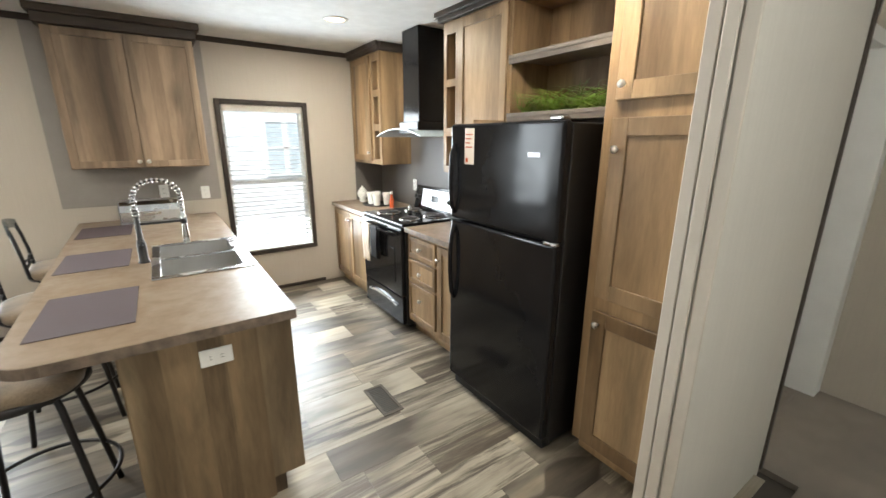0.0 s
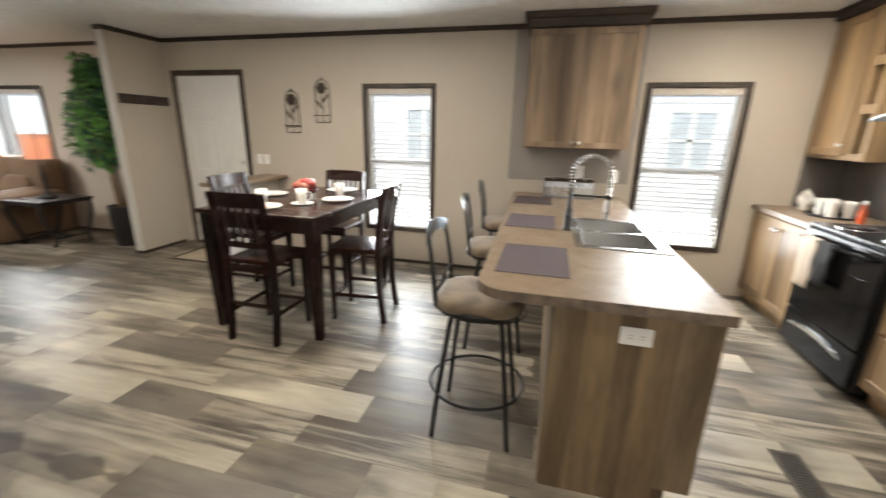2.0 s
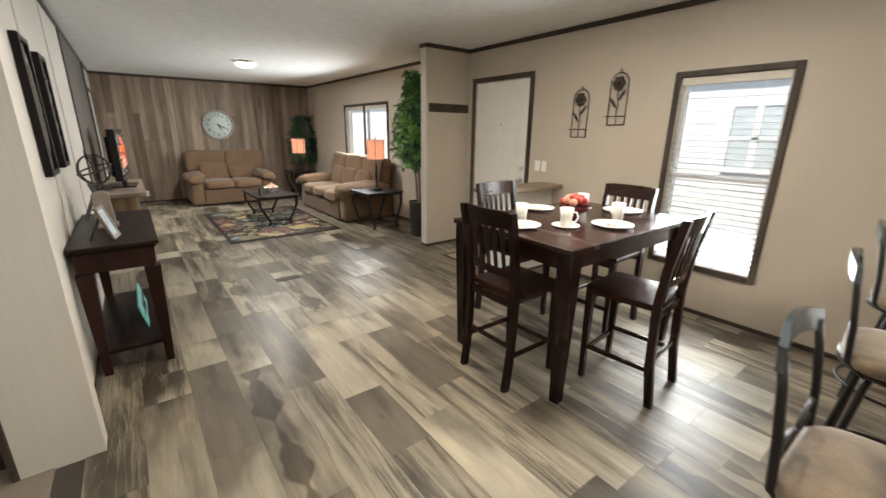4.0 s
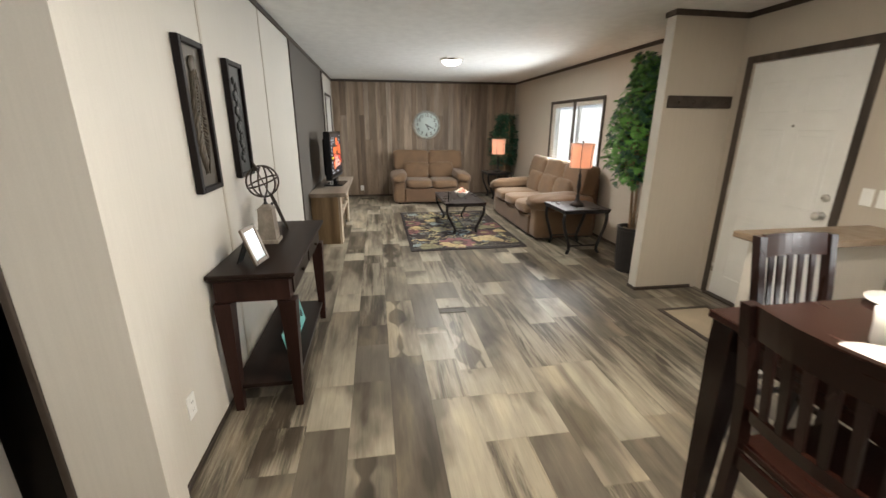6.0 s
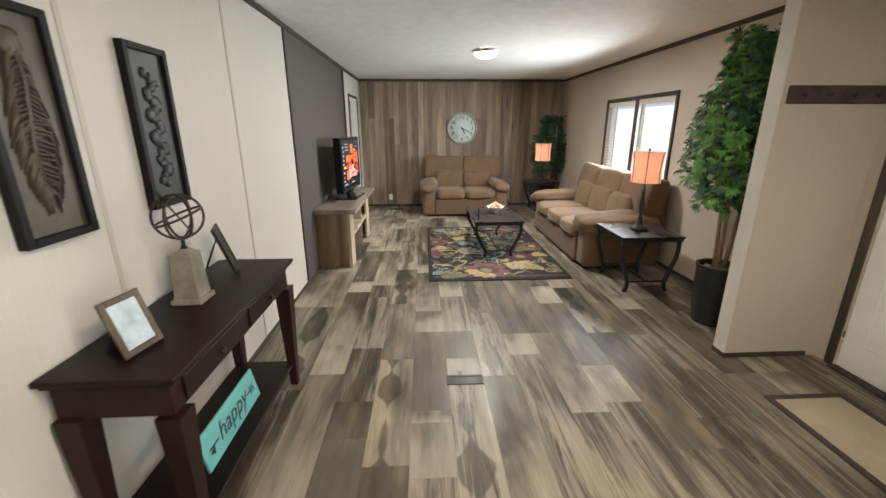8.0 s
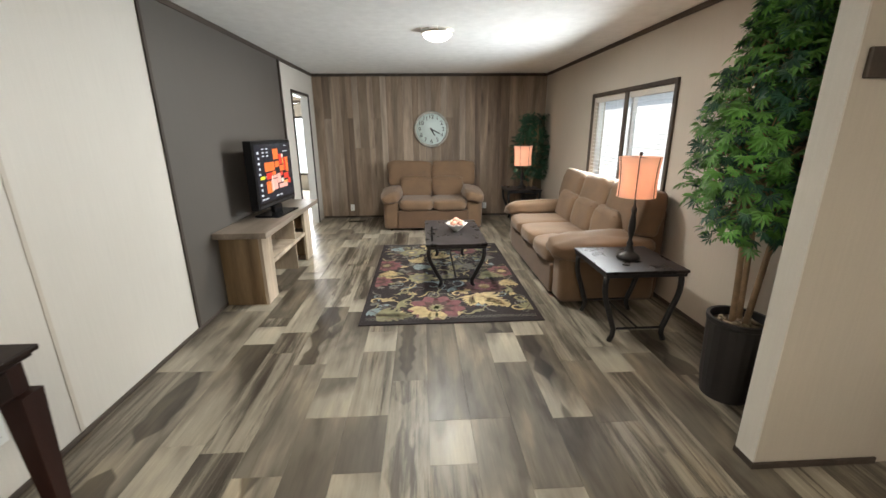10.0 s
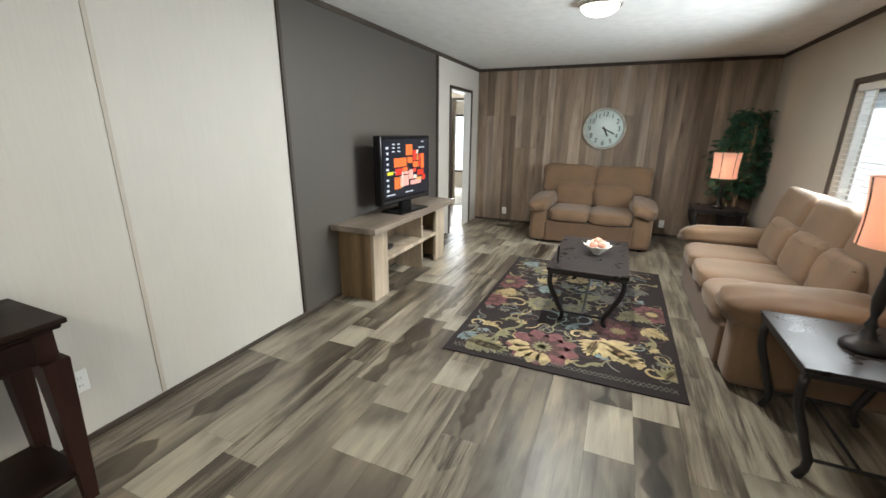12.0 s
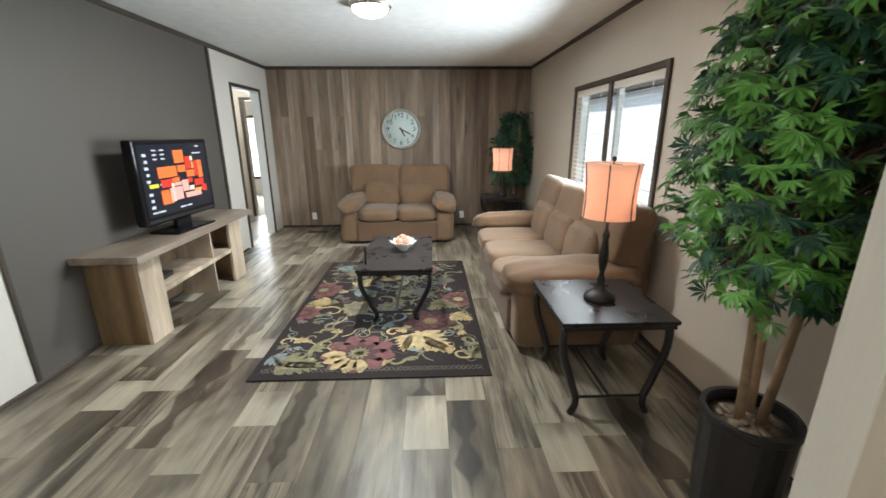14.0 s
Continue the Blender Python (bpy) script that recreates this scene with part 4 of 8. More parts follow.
FX, UX = 1.865, 2.13          # faces of base and of wall cabinets
STOVE_N, STOVE_S = 3.61, 2.85
at, turn = face_west(FX, 4.496)
c = thing("base_cabinet", "rustic brown two-door base cabinet under the coffee counter", "cabinet", "kitchen base cabinets", at, turn)
w = 4.496 - STOVE_N - 0.004
carcass(c, w, 0, 0.862, 0.60, toe=0.10)
front(c, "door", 0.04, w / 2 + 0.015, 0.13, 0.845, w / 2 - 0.02, 0.76)
front(c, "door", w / 2 + 0.02, w - 0.02, 0.13, 0.845, w / 2 + 0.055, 0.76)
at, turn = face_west(FX, STOVE_S - 0.004)
c = thing("base_cabinet", "rustic brown base cabinet with three drawers and one door", "cabinet", "kitchen base cabinets", at, turn)
w = STOVE_S - 2.06
carcass(c, w, 0, 0.862, 0.60, toe=0.10)
front(c, "drawer", 0.03, 0.42, 0.675, 0.84, 0.225, 0.758, rail=0.03)
front(c, "drawer", 0.03, 0.42, 0.47, 0.655, 0.225, 0.562, rail=0.03)
front(c, "drawer", 0.03, 0.42, 0.15, 0.45, 0.225, 0.34, rail=0.03)
front(c, "door", 0.45, w - 0.01, 0.13, 0.84, 0.48, 0.74)
# tall pantry
at, turn = face_west(FX, 1.16)
c = thing("pantry_cabinet", "tall rustic brown pantry cabinet with three framed doors and nickel knobs", "cabinet", "", at, turn)
w = 1.16 - 0.656
carcass(c, w, 0, 2.38, 0.60, toe=0.09)
front(c, "door", 0.055, w - 0.03, 1.73, 2.36, 0.09, 1.79, rail=0.07)
front(c, "door", 0.055, w - 0.03, 0.885, 1.665, 0.09, 1.54, rail=0.07)
front(c, "door", 0.055, w - 0.03, 0.11, 0.82, 0.09, 0.76, rail=0.07)
# cabinets above
at, turn = face_west(UX, 2.73)
c = thing("wall_cabinet", "rustic brown wall cabinet with open cubbies and a framed door", "cabinet", "kitchen wall cabinets", at, turn)
w = 2.73 - 2.03
cub = [(0.035, 0.145, 1.38, 1.60), (0.035, 0.145, 1.66, 1.95), (0.035, 0.145, 2.00, 2.30)]
carcass(c, w, 1.33, 2.38, 0.335, cub)
front(c, "door", 0.20, w - 0.01, 1.36, 2.36)
boxes("divider", [((0.15, 0.018, 1.35), (0.166, 0.31, 2.36))], M_WOOD, c)
at, turn = face_west(UX, 2.028)
c = thing("open_shelf_cabinet", "rustic brown open niche with grey-edged shelves above the black refrigerator", "cabinet", "", at, turn)
w = 2.028 - 1.164
for nm, lo, hi in (("side_panel", (0, 0, 1.70), (0.018, 0.335, 2.38)), ("side_panel", (w - 0.018, 0, 1.70), (w, 0.335, 2.38)), ("top_panel", (0.018, 0.02, 2.362), (w - 0.018, 0.335, 2.38)), ("back_panel", (0.018, 0.318, 1.70), (w - 0.018, 0.334, 2.362))):
    boxes(nm, [(lo, hi)], M_WOOD, c, 0.001)
for z in (1.70, 2.03):
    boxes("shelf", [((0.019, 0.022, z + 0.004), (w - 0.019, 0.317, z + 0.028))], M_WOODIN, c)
    boxes("shelf_edge", [((0.002, -0.012, z - 0.016), (w - 0.002, 0.0, z + 0.034)), ((0.002, -0.018, z + 0.012), (w - 0.002, -0.012, z + 0.034)), ((0.019, 0.0, z - 0.01), (w - 0.019, 0.021, z + 0.03))], M_SHELFEDGE, c, 0.002, "grey-stained moulded shelf edge")
at, turn = face_west(UX, 4.496)
c = thing("wall_cabinet", "rustic brown corner wall cabinet with a door and three open cubbies", "cabinet", "kitchen wall cabinets", at, turn)
w = 4.496 - 3.80
cub = [(w - 0.155, w - 0.045, 1.38, 1.66), (w - 0.155, w - 0.045, 1.72, 1.98), (w - 0.155, w - 0.045, 2.04, 2.30)]
carcass(c, w, 1.33, 2.38, 0.335, cub)
front(c, "door", 0.05, w - 0.20, 1.36, 2.36, w - 0.235, 1.44)
boxes("divider", [((w - 0.176, 0.018, 1.35), (w - 0.16, 0.31, 2.36))], M_WOOD, c)
# crown over the wall cabinets, on their face line
setting("crown_cabinets", [((UX - 0.035, 3.77, 2.375), (UX, 4.498, H)), ((UX - 0.055, 3.75, 2.41), (UX - 0.035, 4.498, H)), ((UX, 3.765, 2.375), (EAST, 3.798, H)), ((UX - 0.035, 1.165, 2.382), (UX, 2.76, H)), ((UX - 0.055, 1.165, 2.41), (UX - 0.035, 2.78, H)), ((UX, 2.732, 2.382), (EAST, 2.765, H)), ((FX - 0.035, 0.656, 2.382), (FX, 1.19, H)), ((FX, 1.162, 2.382), (UX - 0.056, 1.19, H))], M_TRIM, 0.004)
# worktops
for nm, y0, y1 in (("worktop", STOVE_N + 0.003, 4.497), ("worktop", 2.062, STOVE_S - 0.003)):
    o = thing(nm, "tan stone-print laminate worktop on the base cabinets", "worktop", "kitchen worktops")
    boxes("slab", [((1.835, y0, 0.864), (EAST - 0.012, y1, 0.90))], M_LAM, o, 0.003)
    boxes("edge", [((1.829, y0, 0.862), (1.8345, y1, 0.899))], M_LAMEDGE, o, 0.001)
setting("backsplash", [((EAST - 0.008, 2.06, 0.862), (EAST, 4.5, 1.62)), ((2.13, NORTH - 0.008, 0.90), (EAST - 0.008, NORTH, 1.33))], M_SPLASH, label="dark grey vinyl splashback")
setting("trim_splash", [((EAST - 0.013, 2.795, 0.91), (EAST - 0.008, 2.815, 1.62))], M_TRIMZ)
# gables beside the refrigerator
setting("panel_refrigerator", [((1.87, 2.04, 0.0), (EAST, 2.056, 1.69))], M_WOOD)

# ---- range ----
c = thing("range", "black electric coil range with steel control panel", "stove", "", (1.83, STOVE_N - 0.005, 0), -90)
w, d = STOVE_N - STOVE_S - 0.01, 0.62
piece("body", lambda b: (box(b, (0, 0.02, 0.04), (w, d, 0.895), 0.004), [box(b, (x - 0.018, yy - 0.018, 0), (x + 0.018, yy + 0.018, 0.04)) for x in (0.05, w - 0.05) for yy in (0.08, d - 0.06)]), M_BLACKM, c)
piece("cooktop", lambda b: box(b, (-0.004, -0.01, 0.897), (w + 0.004, d, 0.92), 0.008, 2), M_BLACK, c)
dr = piece("oven_door", lambda b: box(b, (0.004, -0.022, 0.30), (w - 0.004, 0.018, 0.885), 0.008, 2), M_BLACK, c)
piece("window", lambda b: box(b, (0.12, -0.026, 0.40), (w - 0.12, -0.023, 0.70), 0.001), M_BLACK, dr)
piece("handle", lambda b: (tube(b, [(0.05, -0.06, 0.83), (w - 0.05, -0.06, 0.83)], 0.011, 10), tube(b, [(0.07, -0.06, 0.83), (0.07, -0.02, 0.83)], 0.009), tube(b, [(w - 0.07, -0.06, 0.83), (w - 0.07, -0.02, 0.83)], 0.009)), M_BLACK, dr)
ds = piece("storage_drawer", lambda b: box(b, (0.004, -0.018, 0.05), (w - 0.004, 0.018, 0.288), 0.006, 2), M_BLACK, c)
piece("drawer_pull", lambda b: prism(b, [(0.10 + (w - 0.2) * i / 12, 0.205 + 0.035 * math.sin(PI * i / 12)) for i in range(13)] + [(w - 0.10 - (w - 0.2) * i / 12, 0.19 + 0.022 * math.sin(PI * i / 12)) for i in range(13)], -0.03, -0.019, "y"), M_STEEL, ds, "curved steel drawer pull")
bg = piece("backguard", lambda b: prism(b, [(d - 0.075, 0.921), (d, 0.921), (d, 1.135), (d - 0.035, 1.135)], 0.0, w, "x"), M_BLACK, c)
piece("control_panel", lambda b: box(b, (0.13, -0.004, -0.085), (w - 0.03, 0.0, 0.085), 0.002, m=pose(0, d - 0.056, 1.03, -10.5)), M_STEELD, bg, "brushed steel control panel")
for x in (0.035, 0.09, w - 0.15, w - 0.09):
    piece("control_knob", lambda b: lathe(b, [(0.021, 0), (0.021, 0.012), (0.016, 0.024), (0.001, 0.025)], 16, pose(x, d - 0.062, 1.03, 80)), M_BLACKM, bg)
piece("clock_display", lambda b: box(b, (0.30, -0.0065, -0.03), (0.42, -0.005, 0.03), m=pose(0, d - 0.056, 1.03, -10.5)), M_BLACK, bg)
for x, yy, r in ((0.19, 0.16, 0.10), (0.57, 0.16, 0.075), (0.19, 0.42, 0.075), (0.57, 0.42, 0.10)):
    bu = piece("burner", lambda b: (lathe(b, [(r + 0.012, 0.9205), (r + 0.014, 0.926), (r, 0.927), (r * 0.9, 0.9212)], 28, pose(x, yy, 0), cap=False)), M_CHROME, c, "chrome drip bowl")
    piece("coil", lambda b: tube(b, [(x + (0.014 + (r - 0.02) * k / 60) * math.cos(k * 0.38), yy + (0.014 + (r - 0.02) * k / 60) * math.sin(k * 0.38), 0.933) for k in range(61)], 0.0045, 6), M_BURNER, bu)
# towels on the oven handle
for nm, lab, x, wd, zb, mt in (("towel", "beige cotton towel folded over the oven handle", 0.10, 0.15, 0.50, M_TOWEL), ("towel", "black cotton towel folded over the oven handle", 0.27, 0.13, 0.56, M_TOWELB)):
    t = thing(nm, lab, "towel", "oven towels", (1.83, STOVE_N - 0.005, 0), -90)
    bm = bmesh.new()
    nx, nz = 14, 16
    for side, yy, low in ((0, -0.078, zb), (1, -0.045, zb + 0.06)):
        grid = [[bm.verts.new((x + wd * i / nx + 0.008 * math.sin(k * 0.6), yy + 0.007 * math.sin(i * 1.15 + k * 0.12) * (1 - k / nz) + (0.012 if side else 0.0) * 0, low + (0.845 - low) * k / nz)) for i in range(nx + 1)] for k in range(nz + 1)]
        for k in range(nz):
            for i in range(nx):
                bm.faces.new((grid[k][i], grid[k][i + 1], grid[k + 1][i + 1], grid[k + 1][i])).smooth = True
        if side == 0:
            top0 = grid[-1]
        else:
            for i in range(nx):
                bm.faces.new((top0[i], top0[i + 1], grid[-1][i + 1], grid[-1][i])).smooth = True
    cloth = part("cloth", bm, mt, t)
    md = cloth.modifiers.new("thick", "SOLIDIFY")
    md.thickness = 0.004

# ---- range hood ----
c = thing("range_hood", "black chimney range hood with a curved glass canopy", "range hood", "", (0, 3.22, 0))
piece("chimney", lambda b: (box(b, (2.13, -0.13, 1.72), (EAST - 0.002, 0.13, H - 0.002), 0.003), box(b, (2.10, -0.155, 1.625), (EAST - 0.002, 0.155, 1.72), 0.003)), M_BLACK, c)


def canopy(b):
    n = 14
    top, low = [], []
    for i in range(n + 1):
        x = -0.38 + 0.76 * i / n
        top.append((x, 1.665 - 0.16 * (x ** 2) / 0.38))
    outline = [(x, z) for x, z in top] + [(x, z - 0.008) for x, z in reversed(top)]
    verts = prism(b, [(u, v) for u, v in outline], 1.98, EAST - 0.004, "x")


M_HOODGLASS = plain("hood_glass", (0.36, 0.42, 0.46), 0.08, vary=0.03)
piece("canopy", canopy, M_HOODGLASS, c, "curved pale glass canopy")

# ---- refrigerator ----
RX, RS, RN, RT = 1.70, 1.225, 2.035, 1.66
c = thing("refrigerator", "black two-door top-freezer refrigerator with a paper energy label", "refrigerator", "", (RX, RN, 0), -90)
w = RN - RS
piece("cabinet", lambda b: (box(b, (0.004, 0.06, 0.03), (w - 0.004, 0.73, RT - 0.01), 0.006, 2), box(b, (0.02, 0.04, 0.0), (w - 0.02, 0.1, 0.09))), M_BLACKM, c)
fz = piece("freezer_door", lambda b: box(b, (0, 0, 1.125), (w, 0.055, RT), 0.014, 3), M_BLACK, c)
fd = piece("fridge_door", lambda b: box(b, (0, 0, 0.075), (w, 0.055, 1.115), 0.014, 3), M_BLACK, c)
for pr, z0, z1 in ((fz, 1.16, 1.55), (fd, 0.62, 1.08)):
    zs = [z0 + (z1 - z0) * k / 10 for k in range(11)]
    piece("handle", lambda b: tube(b, [(0.045, -0.010 - 0.022 * math.sin(PI * k / 10) ** 0.6 if 0 < k < 10 else -0.002, z) for k, z in enumerate(zs)], 0.013, 10), M_BLACK, pr)
piece("hinge_cover", lambda b: box(b, (w - 0.09, 0.005, RT - 0.002), (w - 0.02, 0.06, RT + 0.016), 0.006), M_STEEL, c)
piece("hinge", lambda b: box(b, (w - 0.07, -0.008, 1.113), (w + 0.006, 0.02, 1.127), 0.002), M_STEEL, c)
bdg = piece("badge", lambda b: box(b, (w - 0.20, -0.0025, 1.50), (w - 0.125, -0.0008, 1.522), 0.0005), M_STEELD, fz, "small silver badge")
lb = piece("energy_label", lambda b: box(b, (0.135, -0.002, 1.445), (0.215, -0.0008, 1.635)), M_STICKER, fz, "cream paper energy label")
boxes("print_bar", [((0.142, -0.0028, 1.60 - 0.022 * k), (0.142 + 0.06 - 0.01 * (k % 3), -0.0021, 1.606 - 0.022 * k)) for k in range(4)] + [((0.145, -0.0028, 1.455), (0.165, -0.0021, 1.48))], M_ORANGE, lb)
# a low artificial grass arrangement over it
g = thing("grass_garland", "green artificial grass spray lying on the niche shelf above the refrigerator", "plant", "", (2.15, 1.60, 1.732))
bm = bmesh.new()
rng = random.Random(11)
for i in range(420):
    y0 = rng.uniform(-0.40, 0.38)
    L, ang, lift = rng.uniform(0.14, 0.36), rng.uniform(0, 2 * PI), rng.uniform(0.15, 0.9)
    bx = rng.uniform(0.02, 0.12)
    pts = []
    for k in range(5):
        s = k / 4
        pts.append(Vector((max(-0.10, min(0.28, bx + L * s * math.cos(ang) * 0.5)), max(-0.41, min(0.39, y0 + L * s * math.sin(ang))), 0.01 + L * lift * s * (1 - 0.55 * s) * 0.95)))
    for k in range(4):
        wd = 0.0045 * (1 - k / 4.4)
        side = Vector((math.sin(ang), -math.cos(ang) * 0.3, 0.3)) * wd
        side2 = side * (1 - 0.25)
        f = bm.faces.new([bm.verts.new(v) for v in (pts[k] - side, pts[k] + side, pts[k + 1] + side2, pts[k + 1] - side2)])
M_GRASS = plain("artificial_grass", (0.17, 0.25, 0.04), 0.5, vary=0.5, scale=8)
part("grass", bm, M_GRASS, g, kind="stuff")

# ---- cabinet over the bar, bar and its things ----
c = thing("wall_cabinet", "weathered brown two-door wall cabinet with dark crown hung above the bar", "cabinet", "", (-0.245, 4.15, 0), 0)
w = 0.90
carcass(c, w, 1.35, 2.33, 0.348, mat=M_RUSTIC)
for x0, x1, kx in ((0.005, w / 2 - 0.001, w / 2 - 0.03), (w / 2 + 0.001, w - 0.005, w / 2 + 0.03)):
    front(c, "door", x0, x1, 1.355, 2.325, kx, 1.40, M_RUSTIC, 0.05)
piece("crown", lambda b: (box(b, (-0.03, -0.05, 2.331), (w + 0.03, 0.348, 2.40), 0.006), box(b, (-0.055, -0.075, 2.40), (w + 0.055, 0.348, H - 0.001), 0.006)), M_TRIM, c, "dark stained crown moulding")
setting("panel_bar_wall", [((-0.40, NORTH - 0.007, 1.02), (0.745, NORTH, H - 0.046))], plain("grey_taupe_vinyl", (0.30, 0.275, 0.25), 0.5, vary=0.06), label="grey taupe vinyl panel")

c = thing("bar_island", "breakfast bar with grey-brown board base and tan stone-print laminate top", "kitchen island", "", (0, 0, 0))
out = []
for cx, cy, a0 in ((-0.24 + 0.13, 1.71 + 0.13, PI), (0.675 - 0.01, 1.71 + 0.01, 1.5 * PI)):
    r = 0.13 if cx < 0 else 0.01
    out += [(cx + r * math.cos(a0 + PI / 2 * k / 6), cy + r * math.sin(a0 + PI / 2 * k / 6)) for k in range(7)]
out += [(0.675, 4.497), (-0.32, 4.497)]
# the worktop, with the hole of the sink cut out of it
SX0, SX1, SY0, SY1 = 0.19, 0.635, 2.46, 3.25
bm = bmesh.new()
prism(bm, [p for p in out[:7]] + [(SX0, 1.71), (SX0, 4.497), (-0.32, 4.497)], 0.855, 0.893)
part("worktop", bm, M_LAM, c, "tan stone-print laminate top")
for lo, hi in (((SX0, 1.71, 0.855), (0.675, SY0, 0.893)), ((SX0, SY1, 0.855), (0.675, 4.497, 0.893)), ((SX1, SY0, 0.855), (0.675, SY1, 0.893))):
    boxes("worktop", [(lo, hi)], M_LAM, c)
bm = bmesh.new()
rim = [(-0.32, 4.497)] + out[:14] + [(0.675, 4.497)]
for (ax, ay), (bx, by) in zip(rim, rim[1:]):
    n = Vector((-(by - ay), bx - ax)).normalized() * -0.004
    a, b, p2, q2 = (ax, ay), (bx, by), (bx + n.x, by + n.y), (ax + n.x, ay + n.y)
    vs = [bm.verts.new((*u, z)) for z in (0.852, 0.892) for u in (a, b, p2, q2)]
    for f in ((0, 1, 2, 3), (7, 6, 5, 4), (0, 4, 5, 1), (1, 5, 6, 2), (2, 6, 7, 3), (3, 7, 4, 0)):
        bm.faces.new([vs[i] for i in f])
part("worktop_edge", bm, M_LAMEDGE, c, "grey-brown laminate edge")
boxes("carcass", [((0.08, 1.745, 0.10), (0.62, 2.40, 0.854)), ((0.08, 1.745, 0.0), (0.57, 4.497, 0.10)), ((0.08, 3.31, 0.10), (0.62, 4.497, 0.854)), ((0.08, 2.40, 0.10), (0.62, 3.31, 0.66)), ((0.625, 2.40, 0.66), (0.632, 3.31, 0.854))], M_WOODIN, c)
# end and back boards
xs = [0.075, 0.19, 0.31, 0.40, 0.52, 0.655]
for a, b in zip(xs, xs[1:]):
    boxes("board", [((a, 1.732, 0.10 if a > 0.5 else 0.0), (b, 1.7445, 0.853))], M_BARWOOD, c)
ys = [1.745 + 0.197 * k for k in range(15)]
for a, b in zip(ys, ys[1:]):
    boxes("board", [((0.067, a, 0.0), (0.0795, min(b, 4.497), 0.853))], M_BARWOOD, c)
for k in range(5):
    y0 = 1.76 + k * 0.545
    bm = bmesh.new()
    box(bm, (0.633, y0, 0.13), (0.652, y0 + 0.53, 0.845), 0.003)
    dd = part("door", bm, M_WOOD, c)
    piece("knob", lambda b: lathe(b, [(0.006, 0), (0.015, 0.014), (0.016, 0.024), (0.001, 0.03)], 12, pose(0.652, y0 + 0.48, 0.76, 0, 90)), M_NICKEL, dd)

# sink
c = thing("sink", "stainless steel double-bowl sink set into the bar top", "sink", "", (0, 0, 0))
ix0, ix1, iy0, iy1 = SX0 + 0.004, SX1 - 0.004, SY0 + 0.004, SY1 - 0.004
boxes("rim", [((SX0 - 0.012, SY0 - 0.012, 0.894), (SX1 + 0.03, SY0 + 0.035, 0.899)), ((SX0 - 0.012, SY1 - 0.035, 0.894), (SX1 + 0.03, SY1 + 0.012, 0.899)), ((SX0 - 0.012, SY0 + 0.035, 0.894), (SX0 + 0.03, SY1 - 0.035, 0.899)), ((SX1 - 0.03, SY0 + 0.035, 0.894), (SX1 + 0.03, SY1 - 0.035, 0.899)), ((SX0 + 0.03, 2.845, 0.89), (SX1 - 0.03, 2.87, 0.899))], M_STEEL, c, 0.002)
for a, b in ((SY0 + 0.03, 2.85), (2.865, SY1 - 0.03)):
    bm = bmesh.new()
    X0, X1 = SX0 + 0.025, SX1 - 0.025
    box(bm, (X0, a, 0.70), (X1, b, 0.712))
    for lo, hi in (((X0 - 0.006, a, 0.70), (X0, b, 0.893)), ((X1, a, 0.70), (X1 + 0.006, b, 0.893)), ((X0, a - 0.004, 0.70), (X1, a, 0.89)), ((X0, b, 0.70), (X1, b + 0.004, 0.89))):
        box(bm, lo, hi)
    bowl = part("bowl", bm, M_BOWL, c)
    piece("drain", lambda q: lathe(q, [(0.045, 0.7125), (0.043, 0.716), (0.03, 0.7135), (0.002, 0.7135)], 20, pose((X0 + X1) / 2, (a + b) / 2, 0)), M_CHROME, bowl)
# faucet
FXX, FYY = 0.145, 2.86
c = thing("faucet", "tall black and steel spring faucet behind the sink", "faucet", "", (FXX, FYY, 0.893))
piece("base", lambda b: lathe(b, [(0.03, 0), (0.03, 0.006), (0.024, 0.012), (0.022, 0.11), (0.019, 0.13), (0.014, 0.14), (0.014, 0.30), (0.001, 0.30)], 18), M_BLACKM, c)
arc = [(0, 0, 0.27 + 0.013 * k) for k in range(8)] + [(0.11 - 0.11 * math.cos(PI * k / 22), 0, 0.36 + 0.10 * math.sin(PI * k / 22)) for k in range(1, 22)] + [(0.22, 0, 0.36 - 0.012 * k) for k in range(8)]
piece("hose", lambda b: tube(b, arc, 0.006, 8), M_BLACKM, c)


def spring(b):
    total = 25
    for k in range(total):
        s = k / (total - 1) * (len(arc) - 2)
        i = int(s)
        q, q2 = Vector(arc[i]).lerp(Vector(arc[i + 1]), s - i), Vector(arc[min(i + 1, len(arc) - 1)])
        t = (q2 - Vector(arc[i])).normalized()
        m = Matrix.Translation(q) @ t.to_track_quat("Z", "Y").to_matrix().to_4x4()
        lathe(b, [(0.007, -0.006), (0.014, -0.004), (0.015, 0.0), (0.014, 0.004), (0.007, 0.006)], 12, m, cap=False)


piece("spring", spring, M_CHROME, c, "chrome spring coil")
piece("support_arm", lambda b: (tube(b, [(0, 0, 0.22), (0.22, 0, 0.22)], 0.007, 8), lathe(b, [(0.016, 0.205), (0.018, 0.22), (0.016, 0.235)], 14, pose(0.22, 0, 0))), M_BLACKM, c)
piece("spray_head", lambda b: lathe(b, [(0.012, 0.275), (0.014, 0.20), (0.016, 0.13), (0.019, 0.085), (0.001, 0.085)], 16, pose(0.22, 0, 0)), M_CHROME, c, "chrome spray head")
piece("lever", lambda b: (tube(b, [(0, -0.02, 0.10), (0, -0.045, 0.10)], 0.012, 10), tube(b, [(0, -0.045, 0.10), (0.01, -0.06, 0.15)], 0.005, 8)), M_BLACKM, c)
